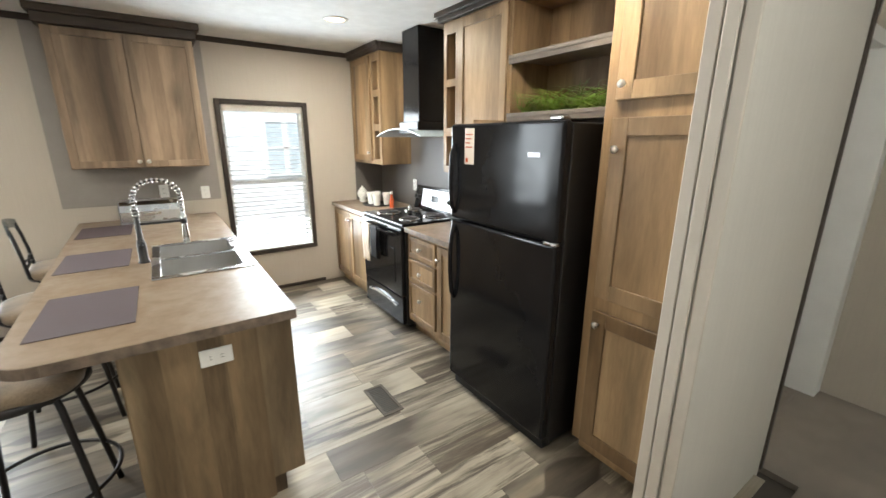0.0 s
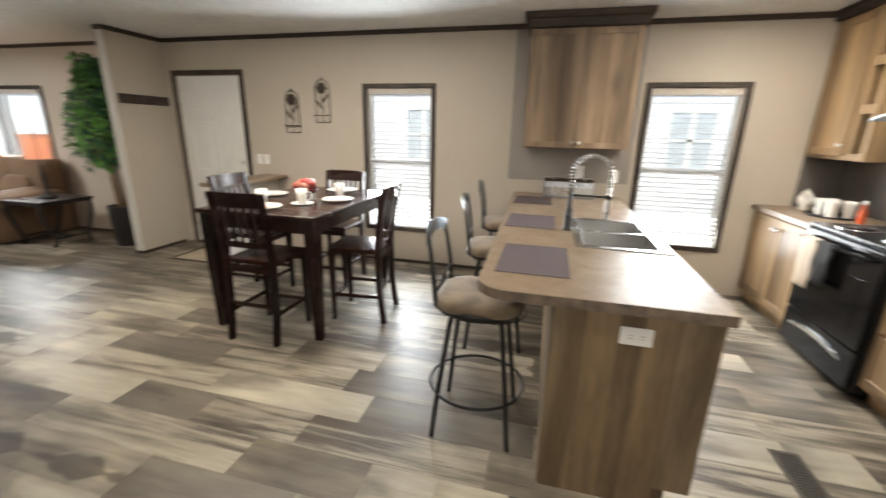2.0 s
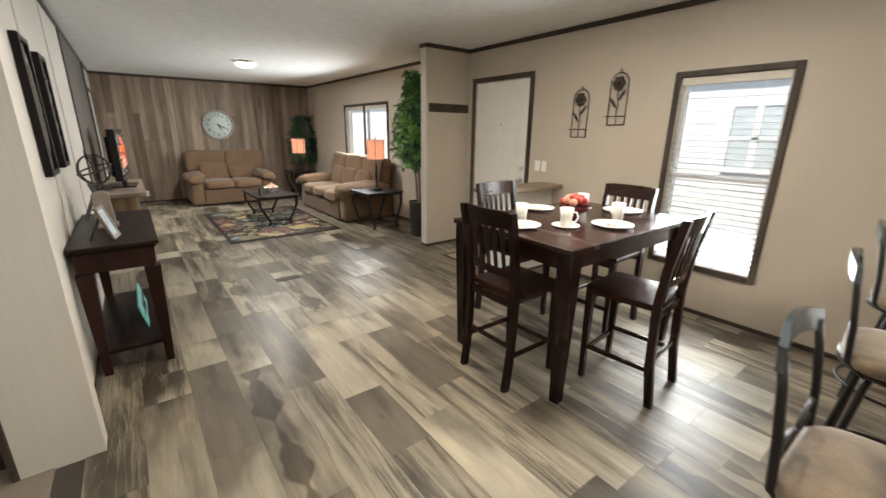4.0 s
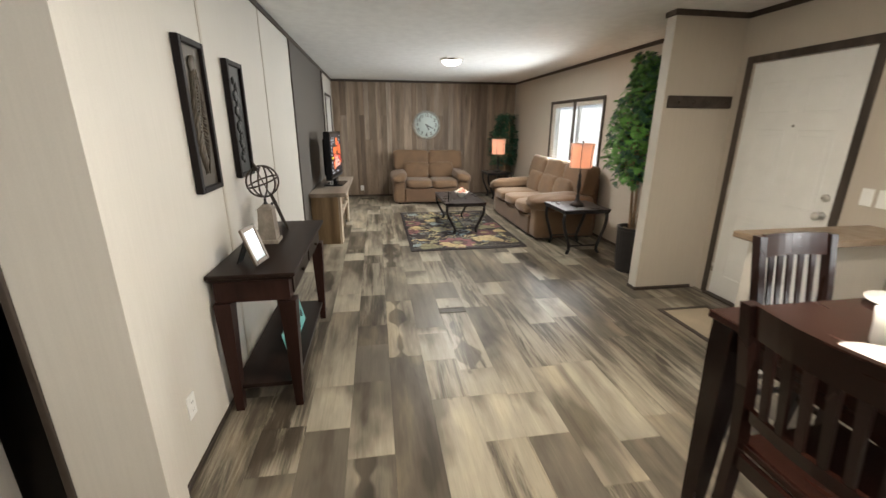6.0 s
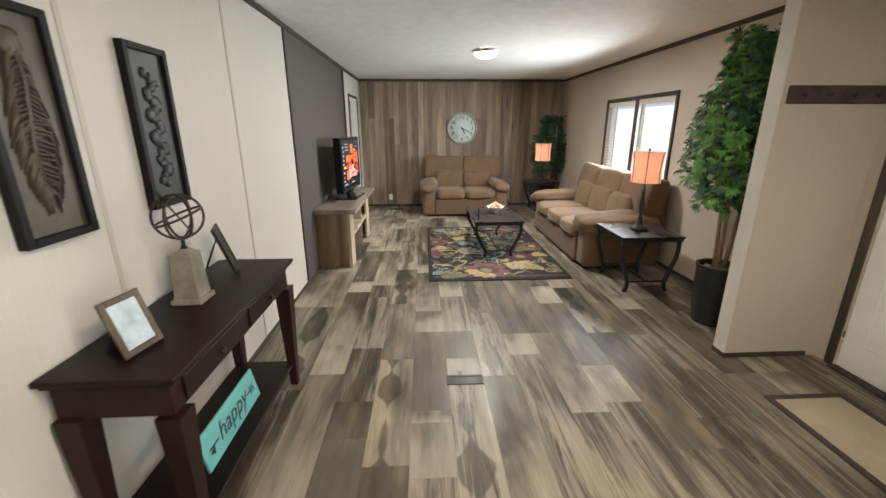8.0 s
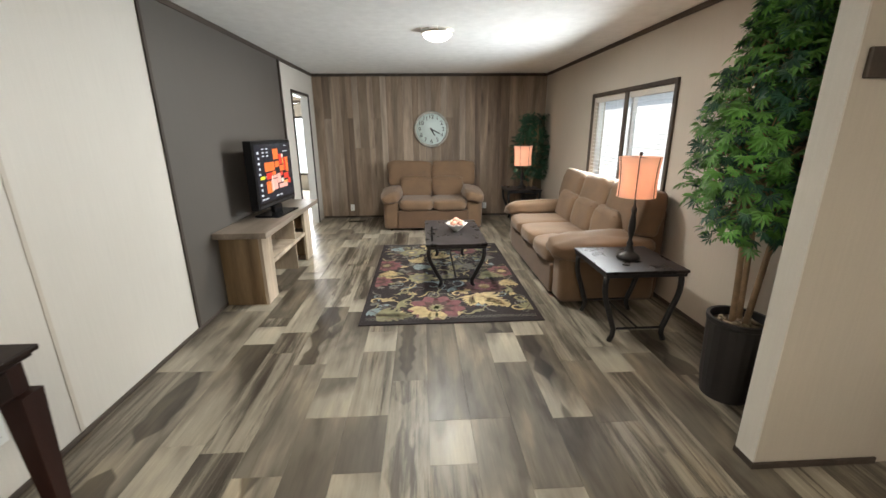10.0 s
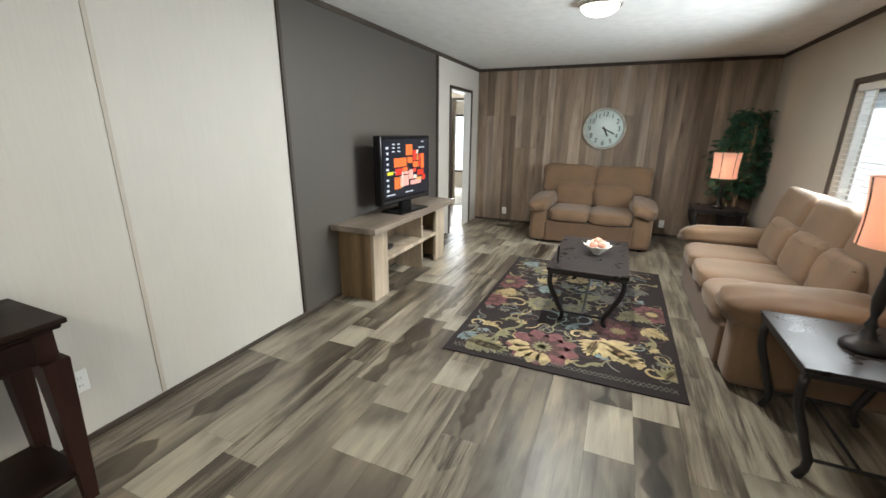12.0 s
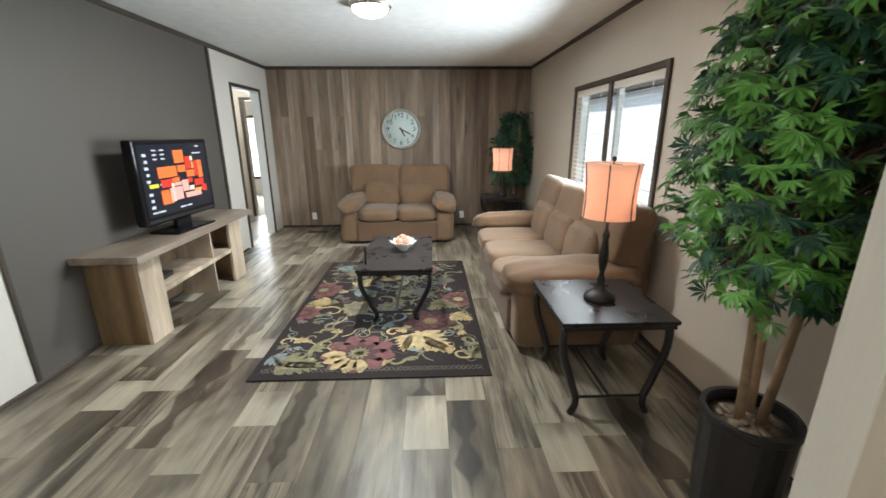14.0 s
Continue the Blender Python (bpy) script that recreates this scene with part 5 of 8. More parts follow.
# bread box, place mats, sockets
c = thing("bread_box", "brushed steel roll-top bread box on the bar against the wall", "bread box", "", (0.195, 4.33, 0.893))
piece("body", lambda b: prism(b, [(-0.13, 0.0), (0.13, 0.0), (0.13, 0.17), (-0.05, 0.17), (-0.10, 0.145), (-0.13, 0.10)], -0.225, 0.225, "x", 0.004), M_STEELD, c)
piece("lid", lambda b: prism(b, [(-0.137, 0.02), (-0.131, 0.02), (-0.131, 0.10), (-0.101, 0.146), (-0.051, 0.171), (-0.053, 0.177), (-0.106, 0.151), (-0.137, 0.102)], -0.215, 0.215, "x"), M_STEEL, c)
piece("handle", lambda b: box(b, (-0.06, -0.155, 0.07), (0.06, -0.137, 0.095), 0.006, 2), M_CHROME, c)
for k, (ya, yb, xa, xb) in enumerate(((1.92, 2.40, -0.19, 0.13), (2.83, 3.27, -0.245, 0.075), (3.77, 4.20, -0.27, 0.05))):
    c = thing("place_mat", "mauve brown woven rectangular place mat on the bar top", "place mat", "bar place mats", ((xa + xb) / 2, (ya + yb) / 2, 0.8935))
    piece("mat", lambda b: box(b, (-(xb - xa) / 2, -(yb - ya) / 2, 0), ((xb - xa) / 2, (yb - ya) / 2, 0.003), 0.001), M_MAT, c)


def outlet(name, label, m, gang=1, switch=False, group=""):
    """A wall plate; its face looks along -y."""
    o = tagged(new(name), label, "switch" if switch else "socket", group)
    o.matrix_basis = m
    w2 = 0.0355 * (1 + 0.62 * (gang - 1))
    piece("plate", lambda b: box(b, (-w2, -0.007, -0.057), (w2, 0, 0.057), 0.003), M_PLATE, o)
    for k in range(gang):
        x = (k - (gang - 1) / 2) * 0.046
        if switch:
            piece("toggle", lambda b: box(b, (x - 0.014, -0.010, -0.030), (x + 0.014, -0.007, 0.030), 0.002), M_PLATE, o)
        else:
            for z in (-0.02, 0.02):
                piece("receptacle", lambda b: (box(b, (x - 0.014, -0.0085, z - 0.013), (x + 0.014, -0.007, z + 0.013), 0.001)), M_PLATE, o)
                piece("slot", lambda b: (box(b, (x - 0.007, -0.0092, z - 0.005), (x - 0.005, -0.0086, z + 0.005)), box(b, (x + 0.005, -0.0092, z - 0.005), (x + 0.007, -0.0086, z + 0.005))), M_INK, o)
    return o


outlet("wall_socket", "white double socket set sideways in the end of the breakfast bar", pose(0.368, 1.731, 0.762, 0, 90, 0), 1)
outlet("wall_socket", "white socket on the grey panel behind the bar", pose(0.62, NORTH - 0.008, 1.09), 1, group="wall sockets")
outlet("wall_socket", "white socket on the grey panel behind the bar", pose(0.30, NORTH - 0.008, 1.12), 1, group="wall sockets")
outlet("wall_socket", "white socket on the dark splashback beside the range", pose(EAST - 0.009, 3.72, 1.12, 0, 0, -90), 1, group="wall sockets")
outlet("wall_socket", "white socket low on the boarded wall beside the tan loveseat", pose(WEST + 0.023, 1.04, 0.19, 0, 0, 90), 1, group="wall sockets")
outlet("wall_socket", "white socket low on the boarded wall beside the tan loveseat", pose(WEST + 0.023, 3.45, 0.19, 0, 0, 90), 1, group="wall sockets")
outlet("wall_socket", "white socket low on the cream wall beside the console table", pose(-2.93, SOUTH, 0.32, 0, 0, 180), 1, group="wall sockets")
outlet("wall_socket", "white socket low on the cream wall behind the console table", pose(-4.62, SOUTH, 0.32, 0, 0, 180), 1, group="wall sockets")
outlet("light_switch", "white rocker switch beside the white entry door", pose(-3.355, NORTH, 1.11), 1, True, "door switches")
outlet("light_switch", "white rocker switch beside the white entry door", pose(-3.26, NORTH, 1.11), 1, True, "door switches")

# coffee things
c = thing("tray", "round dark tray with cups on the coffee counter", "tray", "", (2.17, 4.02, 0.90))
piece("dish", lambda b: lathe(b, [(0.001, 0), (0.15, 0), (0.165, 0.014), (0.16, 0.014), (0.147, 0.004), (0.001, 0.004)], 28, cap=False), M_IRON, c)
rng = random.Random(3)
for x, yy in ((2.12, 4.09), (2.20, 4.10), (2.15, 3.99), (2.24, 3.96), (2.11, 3.93)):
    o = thing("cup", "plain white ceramic tumbler standing on the tray", "cup", "tray cups", (x, yy, 0.9045))
    piece("wall", lambda b: lathe(b, [(0.028, 0), (0.036, 0.10), (0.040, 0.125), (0.037, 0.125), (0.033, 0.10), (0.025, 0.006), (0.001, 0.006)], 20, cap=False), M_CERAMIC, o)
o = thing("teapot", "small white ceramic teapot with lid on the coffee counter", "teapot", "", (2.12, 4.30, 0.90), 80)
piece("body", lambda b: lathe(b, [(0.03, 0), (0.04, 0.015), (0.032, 0.03), (0.055, 0.07), (0.058, 0.10), (0.04, 0.135), (0.028, 0.14), (0.001, 0.14)], 22), M_CERAMIC, o)
piece("lid", lambda b: lathe(b, [(0.032, 0.141), (0.025, 0.155), (0.008, 0.162), (0.011, 0.175), (0.001, 0.18)], 18), M_CERAMIC, o)
piece("spout", lambda b: tube(b, [(0.045, 0, 0.06), (0.075, 0, 0.085), (0.09, 0, 0.12), (0.105, 0, 0.14)], [0.016, 0.012, 0.009, 0.007], 10), M_CERAMIC, o)
piece("handle", lambda b: tube(b, [(-0.05, 0, 0.12), (-0.08, 0, 0.125), (-0.095, 0, 0.095), (-0.08, 0, 0.065), (-0.05, 0, 0.06)], 0.007, 8), M_CERAMIC, o)
o = thing("sauce_bottle", "small glass bottle of red sauce with a white cap", "bottle", "", (2.20, 3.76, 0.90))
piece("glass", lambda b: lathe(b, [(0.022, 0), (0.023, 0.005), (0.023, 0.08), (0.011, 0.11), (0.010, 0.135), (0.001, 0.135)], 16), M_ORANGE, o)
piece("cap", lambda b: lathe(b, [(0.013, 0.1355), (0.013, 0.165), (0.001, 0.166)], 14), M_CERAMIC, o)
o = thing("wooden_block", "small pale wooden block box on the worktop by the refrigerator", "box", "", (1.93, 2.16, 0.90))
piece("block", lambda b: box(b, (-0.06, -0.05, 0), (0.06, 0.05, 0.09), 0.008, 2), M_OAKPALE, o)
o = thing("salt_shaker", "small steel shaker standing on the cooktop", "shaker", "", (2.12, 3.25, 0.921))
piece("body", lambda b: lathe(b, [(0.018, 0), (0.02, 0.04), (0.015, 0.06), (0.012, 0.075), (0.001, 0.08)], 14), M_CHROME, o)


# ---- dining set ----
def tapered(b, x, y, z0, z1, w0, w1, splay=(0, 0), seg=1):
    """A square leg, w1 wide at the top and w0 at the foot; the foot is moved by splay."""
    rows = []
    for z, w, sx, sy in ((z0, w0, splay[0], splay[1]), (z1, w1, 0, 0)):
        rows.append([b.verts.new((x + sx + i * w / 2, y + sy + k * w / 2, z)) for i, k in ((-1, -1), (1, -1), (1, 1), (-1, 1))])
    b.faces.new(list(reversed(rows[0]))), b.faces.new(rows[1])
    for i in range(4):
        b.faces.new((rows[0][i], rows[0][(i + 1) % 4], rows[1][(i + 1) % 4], rows[1][i]))


TX0, TX1, TY0, TY1, TZ = -2.385, -1.445, 2.535, 3.875, 0.915
t = thing("dining_table", "square-edged espresso wood counter-height dining table, glossy", "table", "", ((TX0 + TX1) / 2, (TY0 + TY1) / 2, 0))
hx, hy = (TX1 - TX0) / 2, (TY1 - TY0) / 2
piece("tabletop", lambda b: box(b, (-hx, -hy, TZ - 0.03), (hx, hy, TZ), 0.004), M_ESPRESSO, t)
piece("apron", lambda b: (box(b, (-hx + 0.08, -hy + 0.045, TZ - 0.13), (hx - 0.08, -hy + 0.065, TZ - 0.031)), box(b, (-hx + 0.08, hy - 0.065, TZ - 0.13), (hx - 0.08, hy - 0.045, TZ - 0.031)), box(b, (-hx + 0.045, -hy + 0.08, TZ - 0.13), (-hx + 0.065, hy - 0.08, TZ - 0.031)), box(b, (hx - 0.065, -hy + 0.08, TZ - 0.13), (hx - 0.045, hy - 0.08, TZ - 0.031))), M_ESPRESSO, t)
for sx in (-1, 1):
    for sy in (-1, 1):
        piece("leg", lambda b: (tapered(b, sx * (hx - 0.055), sy * (hy - 0.06), 0.0, TZ - 0.14, 0.052, 0.088), box(b, (sx * (hx - 0.055) - 0.044, sy * (hy - 0.06) - 0.044, TZ - 0.14), (sx * (hx - 0.055) + 0.044, sy * (hy - 0.06) + 0.044, TZ - 0.031))), M_ESPZ, t)


def dining_chair():
    """Counter-height chair; it faces +y, its back stands at -y."""
    c = thing("dining_chair", "espresso wood counter-height chair with a slatted back", "chair", "chairs round the dining table")
    sh = 0.60
    piece("seat", lambda b: prism(b, [(-0.20, -0.19), (-0.215, 0.19), (-0.16, 0.215), (0.16, 0.215), (0.215, 0.19), (0.20, -0.19)], sh - 0.035, sh, "z", 0.008, 2), M_ESPRESSO, c)
    for s in (-1, 1):
        bm = bmesh.new()
        path = [(s * 0.185, -0.235, 0.0), (s * 0.185, -0.205, 0.25), (s * 0.185, -0.195, 0.60), (s * 0.187, -0.215, 0.80), (s * 0.19, -0.265, 1.07)]
        for (ax, ay, az), (bx, by, bz) in zip(path, path[1:]):
            vs = [bm.verts.new((x + i * 0.017, yy + k * 0.021, z)) for x, yy, z in ((ax, ay, az), (bx, by, bz)) for i, k in ((-1, -1), (1, -1), (1, 1), (-1, 1))]
            for f in ((3, 2, 1, 0), (4, 5, 6, 7), (0, 1, 5, 4), (1, 2, 6, 5), (2, 3, 7, 6), (3, 0, 4, 7)):
                bm.faces.new([vs[i] for i in f])
        part("back_post", bm, M_ESPZ, c)
        piece("leg", lambda b: tapered(b, s * 0.18, 0.175, 0.0, sh - 0.036, 0.03, 0.042), M_ESPZ, c)
        piece("stretcher", lambda b: box(b, (s * 0.182 - 0.009, -0.185, 0.20), (s * 0.182 + 0.009, 0.158, 0.228), 0.003), M_ESPRESSO, c)
    piece("stretcher", lambda b: box(b, (-0.17, 0.166, 0.17), (0.17, 0.184, 0.20), 0.003), M_ESPRESSO, c)
    piece("stretcher", lambda b: box(b, (-0.17, -0.215, 0.26), (0.17, -0.197, 0.288), 0.003), M_ESPRESSO, c)
    piece("seat_rail", lambda b: box(b, (-0.165, 0.165, sh - 0.085), (0.165, 0.185, sh - 0.036)), M_ESPRESSO, c)
    piece("seat_rail", lambda b: box(b, (-0.168, -0.208, sh - 0.085), (0.168, -0.188, sh - 0.036)), M_ESPRESSO, c)

    def rail(b, za, zb, ya, yb, bow):
        n = 8
        lo = [(-0.168 + 0.336 * i / n, -bow * math.sin(PI * i / n)) for i in range(n + 1)]
        rings = [[b.verts.new((x, ya + d - 0.009, za)), b.verts.new((x, ya + d + 0.009, za)), b.verts.new((x, yb + d + 0.009, zb)), b.verts.new((x, yb + d - 0.009, zb))] for x, d in lo]
        for p, q in zip(rings, rings[1:]):
            for i in range(4):
                b.faces.new((p[i], q[i], q[(i + 1) % 4], p[(i + 1) % 4]))
        b.faces.new(rings[0]), b.faces.new(list(reversed(rings[-1])))
    piece("top_rail", lambda b: rail(b, 0.975, 1.075, -0.247, -0.266, 0.022), M_ESPRESSO, c)
    piece("lower_rail", lambda b: rail(b, 0.695, 0.735, -0.205, -0.209, 0.018), M_ESPRESSO, c)
    for k in range(5):
        x = -0.112 + 0.056 * k
        dy = -0.02 * math.sin(PI * (x + 0.168) / 0.336)
        bm = bmesh.new()
        vs = [bm.verts.new((x + i * wd, yy + dy + kk * 0.006, z)) for z, yy, wd in ((0.736, -0.209, 0.010), (0.974, -0.247, 0.014)) for i, kk in ((-1, -1), (1, -1), (1, 1), (-1, 1))]
        for f in ((3, 2, 1, 0), (4, 5, 6, 7), (0, 1, 5, 4), (1, 2, 6, 5), (2, 3, 7, 6), (3, 0, 4, 7)):
            bm.faces.new([vs[i] for i in f])
        part("slat", bm, M_ESPZ, c)
    return c


ch = dining_chair()
ch.matrix_basis = pose(-1.92, 2.66, 0, 0, 0, 0)
for m in (pose(-1.41, 3.13, 0, 0, 0, 96), pose(-1.98, 3.74, 0, 0, 0, 180), pose(-2.47, 3.26, 0, 0, 0, -90)):
    copy_thing(ch, m)


def place(x, y, r, cup, turn, label, plate_label):
    p = thing("plate", plate_label, "plate", "dinner plates", (x, y, TZ))
    piece("dish", lambda b: lathe(b, [(0.001, 0.0), (r * 0.55, 0.0), (r, 0.016), (r, 0.019), (r * 0.6, 0.006), (0.001, 0.005)], 32, cap=False), M_CERAMIC, p)
    piece("flower", lambda b: [lathe(b, [(0.012, 0.0), (0.0015, 0.002)], 10, pose(r * 0.2 * math.cos(a), r * 0.2 * math.sin(a), 0.0065)) for a in (0.3, 1.6, 2.9, 4.1, 5.4)], M_ROSE, p)
    return p


def mug(x, y, z, turn, label, group="table mugs"):
    o = thing("mug", label, "mug", group, (x, y, z), turn)
    piece("body", lambda b: lathe(b, [(0.030, 0), (0.033, 0.006), (0.036, 0.06), (0.043, 0.112), (0.040, 0.112), (0.033, 0.06), (0.028, 0.008), (0.001, 0.008)], 22, cap=False), M_CERAMIC, o)
    piece("handle", lambda b: tube(b, [(0.036, 0, 0.09), (0.062, 0, 0.088), (0.070, 0, 0.06), (0.058, 0, 0.032), (0.034, 0, 0.028)], 0.0055, 8), M_CERAMIC, o)
    return o


for x, yy, r in ((-1.96, 2.72, 0.125), (-1.64, 3.20, 0.125), (-1.86, 3.70, 0.135), (-2.28, 3.26, 0.12)):
    place(x, yy, r, 0, 0, "", "round white china plate on the dining table")
o = thing("saucer", "small white saucer under a mug on the dining table", "saucer", "", (-1.80, 2.95, TZ))
piece("dish", lambda b: lathe(b, [(0.001, 0.0), (0.05, 0.0), (0.085, 0.01), (0.085, 0.013), (0.05, 0.004), (0.001, 0.004)], 26, cap=False), M_CERAMIC, o)
mug(-1.80, 2.95, TZ + 0.005, 20, "tall white china mug on a saucer")
mug(-2.08, 2.86, TZ, -30, "tall white china mug on the dining table")
mug(-1.73, 3.41, TZ, 160, "tall white china mug on the dining table")
mug(-2.12, 3.58, TZ, 120, "tall white china mug on the dining table")
o = thing("fruit_bowl", "dark red glass bowl heaped with red and pink fruit", "bowl", "", (-1.95, 3.24, TZ))
piece("bowl", lambda b: lathe(b, [(0.035, 0), (0.045, 0.01), (0.03, 0.02), (0.09, 0.05), (0.115, 0.08), (0.11, 0.08), (0.085, 0.054), (0.001, 0.03)], 26, cap=False), M_GLASSR, o)
rng = random.Random(5)
for i in range(13):
    a, rr = i * 2.4, 0.018 * math.sqrt(i) * 1.2
    mt = (M_RED, M_ROSE, M_RED)[i % 3]
    piece("fruit", lambda b: puff(b, (rr * math.cos(a), rr * math.sin(a), 0.10 + 0.012 * (13 - i) / 4), (0.055, 0.055, 0.05), 0.9, 12, wrinkle=0.08, seed=i), mt, o)

# ---- bar stools ----


def bar_stool():
    """Iron stool with an arched back; it faces +x, its back stands at -x."""
    c = thing("bar_stool", "black iron bar stool with a round mottled suede seat", "stool", "stools at the bar")
    piece("seat", lambda b: puff(b, (0, 0, 0.705), (0.41, 0.41, 0.085), 0.55, 28), M_SEATPAD, c)
    piece("seat_ring", lambda b: lathe(b, [(0.195, 0.655), (0.212, 0.66), (0.214, 0.685), (0.205, 0.692), (0.16, 0.668), (0.16, 0.655)], 32, cap=False), M_IRON, c)
    for a in (45, 135, 225, 315):
        ca, sa = math.cos(radians(a)), math.sin(radians(a))
        piece("leg", lambda b: tube(b, [(0.155 * ca, 0.155 * sa, 0.66), (0.175 * ca, 0.175 * sa, 0.60), (0.225 * ca, 0.225 * sa, 0.30), (0.268 * ca, 0.268 * sa, 0.0)], 0.0125, 8), M_IRON, c)
    piece("foot_ring", lambda b: tube(b, [(0.238 * math.cos(2 * PI * k / 36), 0.238 * math.sin(2 * PI * k / 36), 0.235) for k in range(36)], 0.0085, 8, closed=True), M_IRON, c)
    for s in (-1, 1):
        piece("back_post", lambda b: tube(b, [(-0.13, s * 0.15, 0.655), (-0.185, s * 0.155, 0.70), (-0.195, s * 0.16, 0.83), (-0.212, s * 0.155, 0.95), (-0.226, s * 0.145, 1.02)], 0.0105, 8), M_IRON, c)
        piece("scroll", lambda b: tube(b, [(-0.193, s * 0.155, 0.80), (-0.191, s * 0.10, 0.805), (-0.190, s * 0.04, 0.80), (-0.190, s * 0.012, 0.785), (-0.191, s * 0.04, 0.765), (-0.193, s * 0.08, 0.757)], 0.006, 6), M_IRON, c)
    piece("cross_bar", lambda b: tube(b, [(-0.193, -0.155, 0.755), (-0.193, 0.155, 0.755)], 0.007, 6), M_IRON, c)

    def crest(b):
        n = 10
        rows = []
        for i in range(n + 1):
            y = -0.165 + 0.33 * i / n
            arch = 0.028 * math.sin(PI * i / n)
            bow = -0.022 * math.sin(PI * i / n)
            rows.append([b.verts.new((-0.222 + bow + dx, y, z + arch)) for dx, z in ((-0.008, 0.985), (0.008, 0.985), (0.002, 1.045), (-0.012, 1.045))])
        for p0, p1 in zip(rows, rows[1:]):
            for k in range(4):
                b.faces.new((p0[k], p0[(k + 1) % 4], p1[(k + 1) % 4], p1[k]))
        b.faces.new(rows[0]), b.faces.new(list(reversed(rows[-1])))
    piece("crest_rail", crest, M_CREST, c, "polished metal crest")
    return c


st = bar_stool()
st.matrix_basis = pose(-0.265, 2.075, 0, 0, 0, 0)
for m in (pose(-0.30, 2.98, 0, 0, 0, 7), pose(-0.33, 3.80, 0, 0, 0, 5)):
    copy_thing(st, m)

# ---- entry ----
c = thing("half_wall", "low beige wall with a tan laminate cap beside the entry door", "half wall", "", (0, 0, 0))
boxes("wall", [((-3.235, 3.565, 0), (-3.115, NORTH - 0.013, 0.90))], M_CREAM, c)
boxes("cap", [((-3.30, 3.50, 0.901), (-2.99, NORTH - 0.002, 0.94))], M_LAM, c, 0.006)
boxes("base", [((-3.245, 3.555, 0), (-3.236, NORTH - 0.013, 0.03)), ((-3.236, 3.555, 0), (-3.105, 3.5645, 0.03)), ((-3.1145, 3.5645, 0), (-3.105, NORTH - 0.013, 0.03))], M_TRIM, c)
c = thing("entry_mat", "tan mat with a dark edge before the entry door", "mat", "", (0, 0, 0.001))
boxes("field", [((-4.09, 3.80, 0), (-3.30, 4.21, 0.006))], M_TAN, c, 0.001)
boxes("border", [((-4.13, 3.76, 0), (-3.26, 3.80, 0.007)), ((-4.13, 4.21, 0), (-3.26, 4.25, 0.007)), ((-4.13, 3.80, 0), (-4.09, 4.21, 0.007)), ((-3.30, 3.80, 0), (-3.26, 4.21, 0.007))], M_TRIM, c, 0.001)
c = thing("coat_rack", "dark wood coat rack board fixed on the partition", "coat rack", "", (-4.564, 4.17, 1.745))
piece("board", lambda b: box(b, (0, -0.31, -0.05), (0.018, 0.31, 0.05), 0.004), M_TRIM, c)
for k in range(4):
    piece("hook", lambda b: tube(b, [(0.018, -0.225 + 0.15 * k, 0.0), (0.04, -0.225 + 0.15 * k, -0.012), (0.05, -0.225 + 0.15 * k, 0.008)], 0.005, 6), M_BRONZE, c)
setting("wall_cap_partition", [((-4.669, 3.822, 0.036), (-4.561, 3.83, H - 0.046))], M_CREAM)


def iron_flower(x, z):
    """Wall ornament: an arched wire frame with a flower, stem, leaves and candle shelf."""
    c = thing("wall_ornament", "dark iron arched wall ornament with a flower", "wall decoration", "iron flower ornaments", (x, NORTH - 0.012, z))
    w, h = 0.085, 0.36
    pts = [(-w, 0, 0.0), (-w, 0, h)] + [(-w * math.cos(PI * k / 12), 0, h + w * math.sin(PI * k / 12)) for k in range(1, 12)] + [(w, 0, h), (w, 0, 0.0)]
    piece("frame", lambda b: (tube(b, pts, 0.005, 6), tube(b, [(-w, 0, 0.0), (w, 0, 0.0)], 0.005, 6), tube(b, [(-w - 0.03, -0.006, 0.075), (w, -0.006, 0.075)], 0.005, 6), tube(b, [(0, -0.002, 0), (0, -0.002, 0.075)], 0.004, 6), tube(b, [(0.012 * math.cos(2 * PI * k / 12), 0, h + w + 0.014 + 0.012 * math.sin(2 * PI * k / 12)) for k in range(12)], 0.003, 6, closed=True)), M_BRONZE, c)
    piece("stem", lambda b: tube(b, [(0.0, -0.01, 0.075), (0.012, -0.012, 0.17), (-0.004, -0.012, 0.27), (0.0, -0.012, 0.33)], 0.005, 6), M_BRONZE, c)
    for s, zz in ((-1, 0.14), (1, 0.20)):
        piece("leaf", lambda b: prism(b, [(0.0, zz), (s * 0.03, zz + 0.02), (s * 0.066, zz + 0.07), (s * 0.07, zz + 0.10), (s * 0.04, zz + 0.075), (s * 0.012, zz + 0.035)], -0.014, -0.009, "y"), M_BRONZE, c)
    for k in range(6):
        a = 2 * PI * k / 6
        piece("petal", lambda b: puff(b, (0.036 * math.cos(a), -0.016, 0.355 + 0.036 * math.sin(a)), (0.052, 0.012, 0.052), 0.8, 10), M_BRONZE, c)
    piece("flower_centre", lambda b: puff(b, (0, -0.024, 0.355), (0.034, 0.014, 0.034), 0.8, 10), M_BRONZE, c)


iron_flower(-2.475, 1.54)
iron_flower(-2.86, 1.425)

